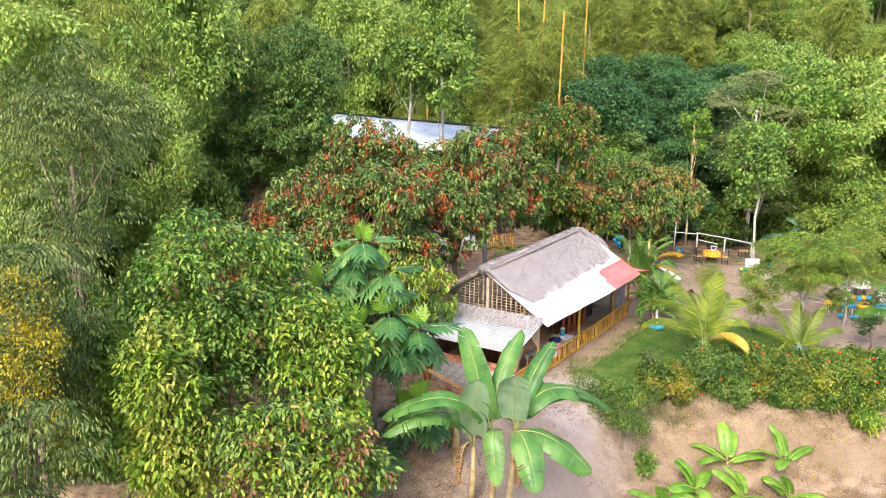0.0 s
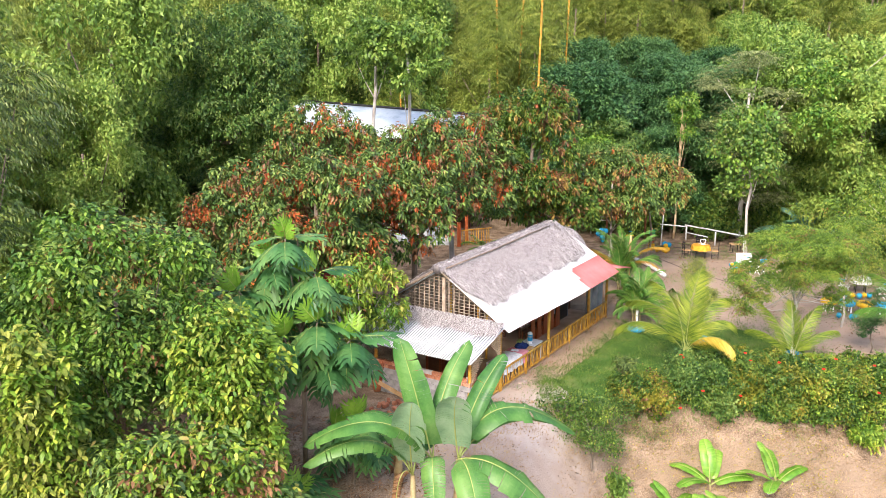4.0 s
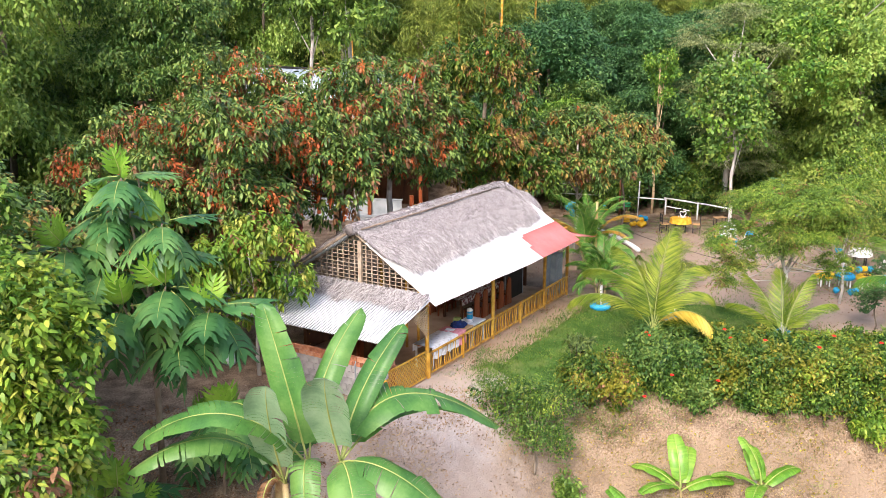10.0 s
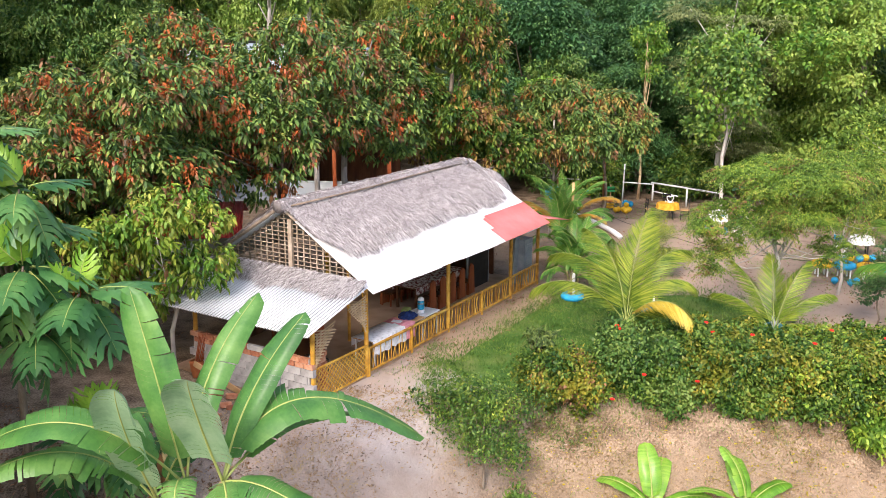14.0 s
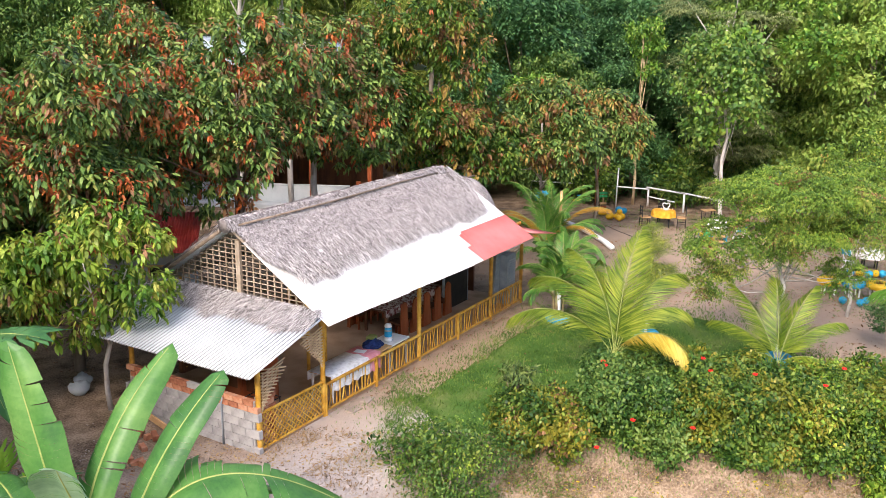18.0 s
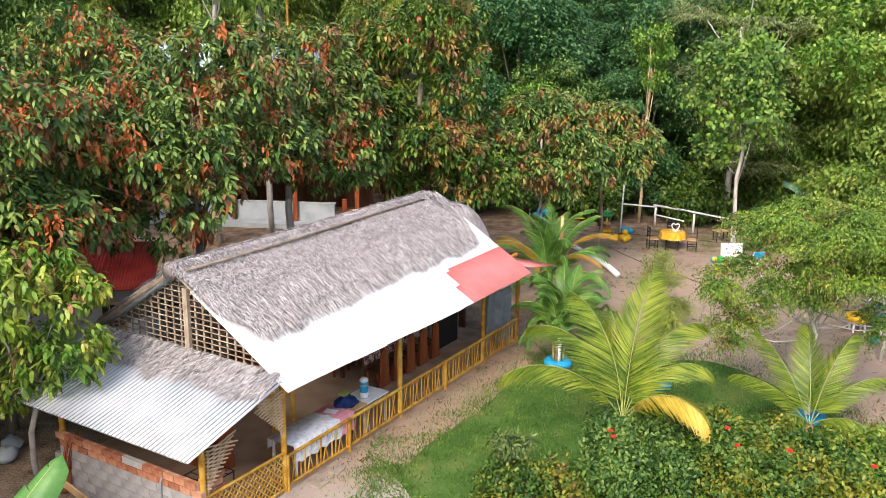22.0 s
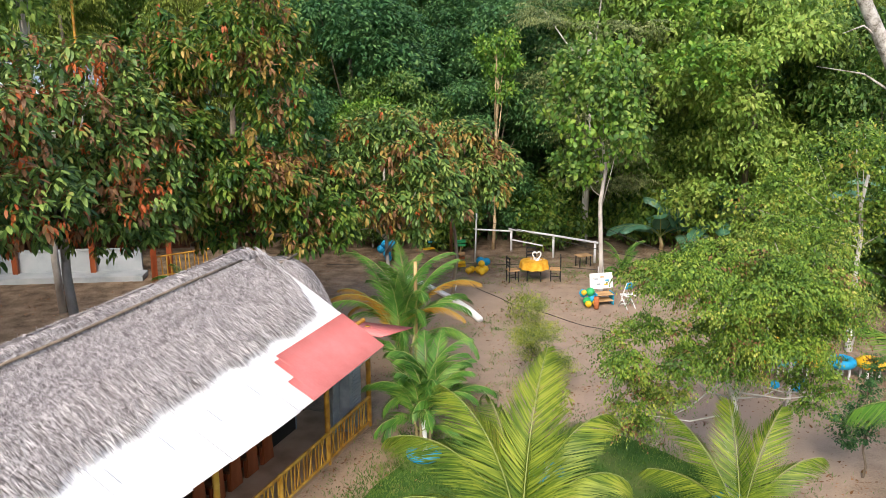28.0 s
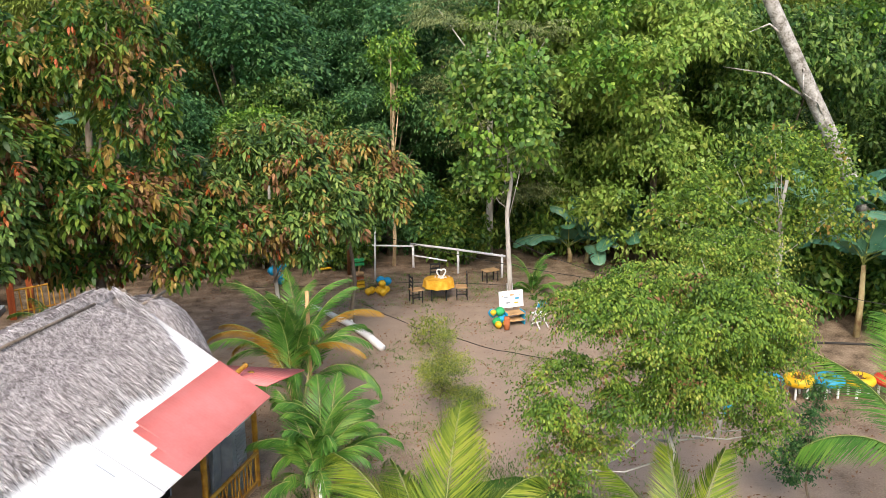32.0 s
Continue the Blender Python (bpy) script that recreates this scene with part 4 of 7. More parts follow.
lean = new("lean_to_thatch")
lean.parent = house
lean["label"] = "pale palm thatch lying over the lean-to"
bm = bmesh.new()
add_box(bm, (-4.78, 2.25, lean_z(-4.78) + 0.05), (0.6, 5.1, 0.07), Matrix.Rotation(-math.atan2(0.62, 2.4), 3, "Y"), 0.03)
part("thatch_bed", bm, "thatch_base", lean)
thatch_fibres("thatch_cover", lean, 17000, on_lean, 12, (0.18, 0.42), (0.008, 0.017), 0.18, 0.6, mt="palethatch")


# ---- plants with large leaves ----
def banana_leaf(parent, base, yaw, rise, length, width, droop, material, seed, tear=0.5, rib=None, across=None):
    """One leaf: a petiole and rib that arch over, and a blade torn into strips that hang at their own angles."""
    rng = random.Random(seed)
    base = Vector(base)
    out = Vector((math.cos(yaw), math.sin(yaw), 0))
    n = 30
    if rib is None:
        rib, ang = [base], rise
        for i in range(n + 5):
            ang -= droop / (n + 5) * (0.5 + 1.2 * i / (n + 5))
            rib.append(rib[-1] + (out * math.cos(ang) + Vector((0, 0, math.sin(ang)))) * length / (n + 5))
    leaf = new("leaf")
    leaf.parent = parent
    tube("midrib", rib, list(np.linspace(0.028, 0.005, len(rib))), "midrib", leaf, segs=5)
    side = Vector(across).normalized() if across else Vector((-out.y, out.x, 0))
    verts, faces = [], []

    def wd(f):
        return width / 2 * (math.sin(math.pi * min(1, f * 0.9 + 0.1)) ** 0.3) * (1.0 if f < 0.999 else 0.3)
    roll = rng.uniform(-0.25, 0.25)
    for s in (1, -1):
        sag = rng.uniform(0.05, 0.3)
        torn = False
        for i in range(n):
            a, b = rib[i + 5], rib[i + 6]
            along = b - a
            gap0 = torn
            torn = rng.random() < tear
            up = along.cross(side * s) * s
            up = -up.normalized() if up.z < 0 else up.normalized()
            wave = 0.05 * math.sin(i * 0.55 + seed)
            k = len(verts)
            for p, f, cut in ((a, i / n, 0.12 if gap0 else 0.0), (b, (i + 1) / n, -0.12 if torn else 0.0)):
                w = wd(f) * (1 - 0.06 * rng.random() * (tear > 0.2))
                tilt = roll * s + wave
                for g, h, lg in ((0.0, 0.0, 0.0), (0.35, 0.1 - sag * 0.1, 0.25), (0.72, 0.08 - sag * 0.45, 0.7), (1.0, -0.02 - sag * 0.95, 1.1)):
                    verts.append(p + side * s * w * g * (1 - sag * 0.14 * g) + up * w * (h + tilt * g) + along * (lg * 0.8 + cut * g * (1 + sag)))
            faces += [(k + q, k + 4 + q, k + 5 + q, k + 1 + q) for q in range(3)]
            if torn:
                sag = min(0.9, max(0.0, sag + rng.uniform(-0.3, 0.34)))
    mesh_object("blade", verts, faces, material, leaf, smooth=True)
    return leaf


def banana_plant(x, y, leaves, height_=1.6, material="banana", label="", seed=1, group="", stem_r=0.11, stems=((0, 0),), length=2.2, width=0.6, tear=0.45, z=None):
    rng = random.Random(seed)
    z = height(x, y) if z is None else z
    root = thing("banana_plant", x, y, z, 0, label or "banana plant with broad torn green leaves", "banana plant", group)
    for si, (sx, sy) in enumerate(stems):
        h = height_ * rng.uniform(0.9, 1.1)
        tube("pseudostem", [(sx, sy, -0.1), (sx + 0.04, sy, h * 0.5), (sx * 1.15, sy * 1.15, h)], [stem_r, stem_r * 0.85, stem_r * 0.6], "stem", root, segs=10)
        mine = leaves[si::len(stems)]
        for i, (yaw, rise, k, droop) in enumerate(mine):
            banana_leaf(root, (sx * 1.15, sy * 1.15, h - 0.05 + 0.03 * i), radians(yaw), radians(rise), length * k, width * (0.8 + 0.2 * k), radians(droop), material, seed * 50 + i + si * 20, tear)
    return root


def palm_frond(parent, base, yaw, rise, length, droop, material, seed, n=46, leaflet=0.55, vee=0.6, hang=0.45, r=0.013, bend=0.4, wide=0.0):
    rng = np.random.default_rng(seed)
    out = np.array([math.cos(yaw), math.sin(yaw), 0])
    side = np.array([-out[1], out[0], 0])
    pts, ang = [np.array(base, float)], rise
    steps = 18
    for i in range(steps):
        ang -= droop / steps * (0.4 + 1.3 * i / steps)
        pts.append(pts[-1] + (out * math.cos(ang) + np.array([0, 0, math.sin(ang)])) * length / steps)
    frond = new("frond")
    frond.parent = parent
    tube("rachis", pts, list(np.linspace(r, 0.004, len(pts))), "midrib", frond, segs=5)
    P, D, N, Ls = [], [], [], []
    for s in (1, -1):
        for i in range(n):
            f = 0.16 + 0.84 * (i + rng.uniform(-0.2, 0.2)) / n
            j = min(steps - 1, int(f * steps))
            q = pts[j] + (pts[min(j + 1, steps)] - pts[j]) * (f * steps - j)
            t = pts[min(j + 1, steps)] - pts[j]
            t = t / np.linalg.norm(t)
            up = np.cross(t, side)
            up = up if up[2] > 0 else -up
            w = 0.7 + 0.5 * f
            d = side * s * (1 - 0.45 * f) + t * w + up * vee * (0.6 - 0.4 * f) + np.array([0, 0, -hang * (0.5 + 0.5 * f)])
            P.append(q)
            D.append(d + rng.normal(size=3) * 0.05)
            N.append(up + side * s * 0.4)
            Ls.append(leaflet * math.sin(math.pi * (0.12 + 0.82 * f)) ** 0.6 * rng.uniform(0.9, 1.05))
    blades("frond_blade", np.array(P), np.array(D), np.array(N), np.array(Ls), wide or 0.016 + 0.008 * leaflet, material, frond, wide=0.35, fold=0.25, bend=bend)
    return frond


def palm(name, x, y, fronds, trunk_h, length, material, label, seed, z=None, group="", trunk_r=0.1, leaflet=0.55, n=46, category="palm"):
    z = height(x, y) if z is None else z
    rng = random.Random(seed)
    root = thing(name, x, y, z, 0, label, category, group)
    tube("trunk", [(0, 0, -0.1), (0.02, 0, trunk_h * 0.5), (0, 0, trunk_h)], [trunk_r * 1.25, trunk_r, trunk_r * 0.8], "stem", root, segs=9)
    for i, (yaw, rise, k, droop, mt) in enumerate(fronds):
        palm_frond(root, (0, 0, trunk_h - 0.1 + 0.02 * i), radians(yaw), radians(rise), length * k, radians(droop), mt or material, seed * 40 + i, n, leaflet * (0.8 + 0.2 * k))
    return root


def areca(x, y, stems, fronds, length, label, seed, orange=(), leaflet=0.46, n=56, foot=0.0):
    """A clump of thin canes, each with its own fountain of arching fronds. stems: (dx, dy, height)."""
    rng = random.Random(seed)
    root = thing("areca_palm", x, y, height(x, y), 0, label, "palm")
    total = 0
    for k, (dx, dy, h) in enumerate(stems):
        tube("cane", [(dx * 0.4, dy * 0.4, -0.1), (dx * 0.6, dy * 0.6, h * 0.5), (dx, dy, h)], [0.045, 0.036, 0.028], "stem", root, segs=7)
        away = math.degrees(math.atan2(dy, dx))
        for i in range(fronds):
            yaw = away + 137.5 * i + rng.uniform(-25, 25)
            ease = i / max(1, fronds - 1)
            rise = 88 - 38 * ease + rng.uniform(-6, 6)
            k_len = rng.uniform(0.8, 1.1) * (1.0 - 0.15 * ease)
            palm_frond(root, (dx, dy, h - 0.12 * i * 0.5), radians(yaw), radians(rise), length * k_len, radians(rng.uniform(58, 86) + 38 * ease), "palmorange" if (k, i) in orange else "palmdark",
                       seed * 40 + total, n, leaflet * rng.uniform(0.85, 1.1), vee=0.75, hang=0.3, r=0.011, bend=0.42, wide=0.023)
            total += 1
    if foot:
        tube("painted_foot", [(0, 0, 0), (0, 0, foot)], [0.085, 0.07], "white", root, "white-painted trunk", segs=10)
    return root


def lobed_leaf(parent, name, P, D, N, L, material, rng):
    """One deeply lobed leaf: forward-pointing lobes either side of a pale rib that bends down."""
    D = Vector(D).normalized()
    S = D.cross(Vector(N)).normalized()
    U = S.cross(D)
    P = Vector(P)

    def rib(f):
        return P + D * L * f * (1 - 0.08 * f) - U * L * 0.28 * f * f

    def env(f):
        return 0.5 * L * math.sin(math.pi * min(1.0, 0.13 + 0.83 * f)) ** 0.75
    verts, faces, k = [], [], 6
    for s in (1, -1):
        fold = 0.16 + 0.1 * float(rng.random())
        for i in range(k):
            f0, f1 = 0.08 + 0.84 * i / k, 0.08 + 0.84 * (i + 1) / k
            n = len(verts)
            fm, e = (f0 + f1) / 2, env((f0 + f1) / 2) * float(rng.uniform(0.88, 1.08))
            for f, g, ahead in ((f0, 0.0, 0.0), (f1, 0.0, 0.0), (f0, 0.42, 0.10), (f1, 0.42, 0.08), (fm - 0.078, 0.74, 0.22), (fm + 0.09, 0.7, 0.24), (fm + 0.02, 1.0, 0.36)):
                w = e * g
                verts.append(rib(min(f, 1.0)) + D * ahead * L * (0.6 + 0.4 * fm) + S * s * w + U * (w * fold - 0.62 * w * g))
            faces += [(n, n + 1, n + 3, n + 2), (n + 2, n + 3, n + 5, n + 4), (n + 4, n + 5, n + 6)]
        n = len(verts)
        verts += [rib(0.92), rib(0.92) + S * s * 0.1 * L + D * 0.06 * L, rib(1.14)]
        faces.append((n, n + 1, n + 2))
    leaf = mesh_object(name, verts, faces, material, parent)
    tube("midrib", [rib(f) + U * 0.006 for f in (0.0, 0.3, 0.6, 0.95)], [0.014, 0.012, 0.009, 0.004], "midrib", leaf, segs=4)
    return leaf


def breadfruit(x, y, tips, label, seed, z=None, trunk_r=0.09, group="", per=9):
    """A breadfruit tree: shoots that each end in a fan of large lobed leaves. tips: (dx, dy, z, size)."""
    rng = np.random.default_rng(seed)
    z = height(x, y) if z is None else z
    root = thing("breadfruit_tree", x, y, z, 0, label, "tree", group)
    top = max(t[2] for t in tips)
    tube("trunk", [(0, 0, -0.2), (0.05, 0, top * 0.4), (0.0, 0.05, top * 0.8), (0, 0, top)], [trunk_r, trunk_r * 0.8, trunk_r * 0.5, 0.02], "bark", root)
    for dx, dy, zz, s in tips:
        tip = np.array([dx, dy, zz])
        tube("limb", [(0, 0, zz * 0.72), (dx * 0.5, dy * 0.5, zz * 0.82), tuple(tip)], [0.04, 0.03, 0.02], "bark", root, segs=5)
        for i in range(per):
            th = i * 2.4 + rng.random() * 0.4
            el = 0.2 - 1.45 * (i / per) + rng.normal() * 0.12
            d = np.array([math.cos(th) * math.cos(el), math.sin(th) * math.cos(el), math.sin(el)])
            lobed_leaf(root, "leaf", tip + d * 0.16, d, np.array([0, 0, 1.0]) + d * 0.4, 0.98 * s * rng.uniform(0.75, 1.1), "breadfruit", rng)
        for i in range(2):
            d = np.array([rng.normal() * 0.4, rng.normal() * 0.4 - 0.2, 0.9])
            lobed_leaf(root, "young_leaf", tip + d * 0.05, d, np.array([rng.normal() * 0.5, -0.9, 0.5]), 0.62 * s, "breadyoung", rng)
    return root


# ---- planting near the house ----
G_MANGO = "mango trees behind the house"
MANGO_LABEL = "mango tree with drooping green leaves and red young shoots"
RED = (("young_leaf_flush", "mangored", 0.18, 0.74), ("dry_foliage", "dryleaf", 0.17, 0.9))
DULL = (("dry_foliage", "dryleaf", 0.12, 0.9), ("ochre_foliage", "ochreleaf", 0.16, 0.95), ("young_leaf_flush", "mangored", 0.05, 0.65))


def mango(x, y, crowns, n, seed, accents=RED, label=MANGO_LABEL, L=0.255, bark="bark", leaf="mango"):
    return make_tree("mango_tree", x, y, height(x, y), crowns, leaf, int(n * 1.3), 12, L=L * 0.9, W=L * 0.33, seed=seed, habit="whorl", label=label, group=G_MANGO, accents=accents, trunk=(0.16, 0.08) if n > 500 else (0.07, 0.04), bark=bark, lobes=24, size=0.31, droop=0.6, spread=0.05, limbs=12)


mango(-3.9, 33.8, [(0, 0, 6.0, 2.8, 2.6, 3.0), (-1.6, -1.2, 4.2, 2.0, 1.8, 2.6), (1.4, -0.6, 4.8, 1.6, 1.5, 1.5), (-0.8, -1.9, 2.7, 1.6, 1.2, 1.5)], 520, 11)
mango(-2.0, 31.6, [(0.3, -0.2, 3.9, 1.6, 1.3, 1.2), (-0.7, 0.1, 2.6, 1.3, 1.1, 1.2), (1.0, -0.3, 3.0, 1.0, 0.9, 0.9), (-1.5, -0.4, 3.6, 1.1, 1.0, 1.2)], 120, 10, (("light_foliage", "brightleaf", 0.45, 1.0), ("dry_foliage", "dryleaf", 0.06, 0.9), ("yellow_foliage", "citrus", 0.3, 1.0)), "young mango tree with hanging yellow-green leaves", 0.24, "palebark", "freshleaf")
mango(-0.9, 38.3, [(0, 0, 6.8, 3.0, 2.8, 2.8), (-0.2, -2.0, 5.4, 2.4, 1.9, 2.0), (-1.8, 0.5, 5.2, 2.2, 2.2, 1.6)], 640, 12)
mango(0.2, 43.2, [(0, 0, 7.0, 3.0, 2.8, 2.8), (0.6, -0.8, 5.4, 2.6, 2.2, 1.4)], 700, 13, bark="palebark")
mango(4.0, 46.6, [(0, 0, 7.4, 3.0, 2.8, 3.6), (-0.6, -1.2, 5.0, 2.9, 2.2, 1.9), (1.4, -0.4, 4.3, 2.2, 2.0, 1.9), (-2.3, -0.6, 7.0, 1.9, 1.6, 1.9)], 640, 14, DULL, "tall mango tree with dull green leaves", 0.25, leaf="hedge")
mango(8.2, 48.2, [(0, 0, 5.2, 2.5, 2.1, 1.8), (-1.7, -1.0, 4.4, 2.1, 1.7, 1.5), (0.8, -0.9, 4.2, 1.7, 1.4, 1.1)], 480, 15, DULL, "mango tree with many dry brown leaves", 0.25, "palebark")
mango(10.6, 51.0, [(0, 0, 4.9, 2.3, 2.0, 1.6), (0.3, -0.9, 4.3, 1.6, 1.2, 1.0)], 480, 16, DULL, "mango tree with many dry brown leaves", 0.25)
mango(-7.6, 36.0, [(0, 0, 4.8, 3.0, 2.8, 2.9), (1.2, -1.5, 3.2, 2.2, 1.8, 2.0)], 640, 17)
mango(-6.2, 42.5, [(0, 0, 6.9, 3.0, 2.8, 3.0), (2.4, -0.6, 6.6, 2.2, 2.0, 2.2)], 560, 18)
mango(-9.2, 29.5, [(0, 0, 4.2, 2.8, 2.6, 2.8)], 900, 19, DULL, "mango tree with green and dry leaves")

# trees on the slope towards the camera
G_SLOPE = "fruit trees on the slope"


def slope_tree(x, y, crowns, leaf, n, seed, label, accents=(), L=0.21, W=0.088):
    z = height(x, y)
    return make_tree("cacao_tree", x, y, z, [(a, b, c - z, p, q, r) for a, b, c, p, q, r in crowns], leaf, int(n * 1.1), 11, L=L * 1.0, W=W * 0.95, seed=seed, label=label, group=G_SLOPE, trunk=(0.12, 0.05), accents=accents, lobes=22, size=0.35, droop=0.22, spread=0.1, limbs=8, habit="whorl")


slope_tree(-3.4, 21.8, [(0, 0, 4.4, 1.5, 1.4, 1.9), (0.2, -0.3, 2.2, 1.5, 1.4, 1.6)], "brightleaf", 520, 21, "leafy tree with bright green drooping leaves", (("green_foliage", "freshleaf", 0.3, 1.0), ("yellowing_foliage", "citrus", 0.2, 1.0)), 0.2, 0.092)
slope_tree(-6.6, 22.6, [(0, 0, 6.2, 3.0, 2.3, 2.3), (0.4, -0.4, 3.6, 2.6, 2.2, 2.4)], "glossleaf", 900, 22, "dense tree with glossy mid-green leaves", (("bright_foliage", "freshleaf", 0.45, 1.0), ("dry_foliage", "dryleaf", 0.03, 0.9)), 0.2, 0.092)
slope_tree(-3.4, 18.8, [(0, 0, 2.3, 2.5, 1.6, 1.9)], "mango", 900, 23, "low tree with browning and green leaves", (("dry_foliage", "dryleaf", 0.22, 0.9), ("bright_foliage", "brightleaf", 0.45, 1.0)), 0.21, 0.085)
slope_tree(-6.9, 18.9, [(0, 0, 4.6, 1.2, 1.1, 1.8), (0.1, 0, 2.4, 1.3, 1.2, 1.8)], "brightleaf", 480, 24, "slim bright yellow-green leafy tree", (("yellowing_foliage", "citrus", 0.5, 1.0),))
slope_tree(-9.4, 21.5, [(0, 0, 3.0, 2.2, 2.0, 2.6)], "freshleaf", 800, 28, "dense tree with glossy mid-green leaves")
slope_tree(-6.2, 27.4, [(0, 0, 3.6, 2.0, 1.7, 2.4)], "mango", 800, 29, "leafy tree with dull green leaves", (("dry_foliage", "dryleaf", 0.12, 0.9), ("ochre_foliage", "ochreleaf", 0.15, 1.0)))
for i, (x, y, z, r, rz) in enumerate(((-12.6, 25.5, 9.2, 2.7, 4.6), (-11.2, 20.0, 5.0, 2.2, 3.4), (-9.6, 16.2, 3.4, 2.0, 2.0), (-15.5, 30.5, 8.0, 3.2, 4.6))):
    g = height(x, y)
    make_tree("feathery_tree", x, y, g, [(0, 0, z - g, r, r, rz)], "feather", (520, 460, 260, 480)[i], 24, L=0.23, W=0.05, droop=0.75, reach=1.5, habit="spray", seed=130 + i, label="tall tree with feathery olive foliage", trunk=(0.16, 0.06), lobes=22, size=0.34, flat=0.5, limbs=5, group="feathery trees on the slope")
make_tree("yellow_climber", -10.0, 17.6, height(-10.0, 17.6), [(0, 0, 9.6, 0.8, 0.7, 0.8), (0.4, -0.1, 8.3, 0.6, 0.6, 0.9), (-0.5, 0.2, 8.0, 0.9, 0.7, 0.8), (0.3, 0, 6.9, 0.5, 0.5, 0.9), (0.8, 0.1, 6.0, 0.35, 0.35, 0.9), (-0.6, 0.1, 6.7, 0.6, 0.5, 0.7)], "feather", 330, 11, L=0.075, W=0.045, accents=(("yellow_blossom", "yellowleaf", 0.6, 1.0),), seed=26, label="climber with small yellow blossom over a tree", category="shrub", trunk=(0.06, 0.03), spread=0.16)

# breadfruit and bananas in front of the kitchen
zb = -height(-2.4, 25.2)
breadfruit(-2.4, 25.2, [(a, b, c + zb, s) for a, b, c, s in ((-0.3, -0.2, 7.1, 1.0), (-0.85, 0.1, 6.3, 1.15), (0.5, -0.1, 6.1, 1.15), (-1.75, -0.1, 5.5, 1.1), (0.6, -0.4, 4.75, 1.2), (-0.35, -0.5, 4.3, 1.2), (1.5, -0.2, 4.2, 1.15), (-1.5, 0.3, 4.4, 1.15), (0.2, 0.5, 5.3, 1.1), (0.8, -0.5, 3.6, 1.1), (-1.0, 0.2, 5.0, 1.1))],
           "young breadfruit tree with huge lobed leaves", 31)
breadfruit(-1.0, 25.4, [(0.15, 0, 2.1, 1.15), (0.5, 0.2, 1.5, 1.0), (-0.5, 0.1, 1.6, 1.1)], "breadfruit sapling with huge lobed leaves", 32, trunk_r=0.05)
breadfruit(-2.7, 23.6, [(0, 0, 1.5, 1.1), (0.5, -0.2, 1.2, 1.0), (-0.4, 0.2, 1.1, 1.0)], "breadfruit sapling with huge lobed leaves", 33, trunk_r=0.05)


def banana_clump():
    """The large clump: two stems, upright new leaves, two pale-backed leaves and long arching older ones."""
    z = height(1.15, 23.4)
    root = thing("banana_plant", 1.15, 23.4, z, 0, "large banana clump with broad torn leaves and dry stems", "banana plant")
    o = Vector((1.15, 23.4, z))
    low, mid, tall = Vector((1.12, 23.3, 1.0)), Vector((1.7, 23.1, 1.5)), Vector((2.4, 22.9, 1.75))
    for foot, top in (((1.05, 23.5), low), ((1.75, 23.3), mid), ((2.2, 23.1), tall)):
        g = height(*foot)
        f = Vector((foot[0], foot[1], g - 0.1))
        tube("pseudostem", [f - o, f.lerp(top, 0.5) - o + Vector((0.03, 0, 0)), top - o], [0.12, 0.1, 0.065], "stem", root, segs=10)
    flat = (1.0, -0.12, 0.0)
    for i, (a, peak, tip, w, mt, across, tear) in enumerate((
            (mid, (1.25, 23.3, 3.2), (0.75, 23.6, 4.74), 0.84, "banana", flat, 0.12),
            (mid, (1.85, 23.8, 3.05), (2.46, 24.86, 4.32), 0.66, "banana", (0.9, -0.45, -0.1), 0.14),
            (tall, (2.75, 23.45, 3.05), (3.47, 24.21, 4.21), 0.7, "banana", (0.93, -0.35, -0.15), 0.14),
            (low, (1.2, 22.2, 2.75), (1.35, 21.6, 3.85), 0.98, "bananaback", flat, 0.1),
            (tall, (2.35, 22.15, 3.2), (2.45, 21.6, 4.05), 1.0, "bananaback", flat, 0.1),
            (mid, (0.48, 22.0, 3.1), (-1.5, 22.2, 2.3), 0.95, "banana", None, 0.3),
            (low, (0.1, 22.5, 2.35), (-1.45, 21.8, 1.95), 0.95, "banana", None, 0.28),
            (tall, (3.5, 23.6, 2.95), (5.4, 24.5, 2.0), 1.0, "banana", None, 0.22),
            (tall, (3.5, 23.9, 2.45), (4.9, 24.9, 2.0), 0.6, "banana", None, 0.2),
            (tall, (3.5, 22.5, 1.8), (4.7, 22.4, 0.85), 0.98, "banana", None, 0.2),
            (tall, (2.75, 22.1, 1.75), (3.1, 21.2, 0.75), 0.9, "banana", None, 0.2),
            (low, (0.2, 24.0, 2.3), (-0.8, 24.6, 1.9), 0.66, "banana", None, 0.4),
            (low, (1.5, 24.0, 1.9), (2.2, 25.0, 1.2), 0.6, "banana", None, 0.3),
            (mid, (1.75, 22.5, 1.75), (1.9, 21.9, 0.5), 0.7, "banana", (1.0, 0.1, 0.0), 0.3),
            (low, (0.85, 22.9, 1.15), (0.7, 22.75, 0.0), 0.3, "dryleaf", (1.0, 0.2, 0.0), 0.5),
            (tall, (2.5, 22.6, 1.5), (2.55, 22.45, 0.2), 0.3, "dryleaf", (1.0, 0.1, 0.0), 0.5))):
        peak, tip = Vector(peak), Vector(tip)
        ctrl = peak * 2 - (a + tip) / 2
        rib = [a * (1 - f) ** 2 + ctrl * 2 * f * (1 - f) + tip * f * f - o for f in (k / 35 for k in range(36))]
        banana_leaf(root, rib[0], math.atan2(tip.y - a.y, tip.x - a.x), 0, 0, w, 0, mt, 2050 + i, tear, rib, across)


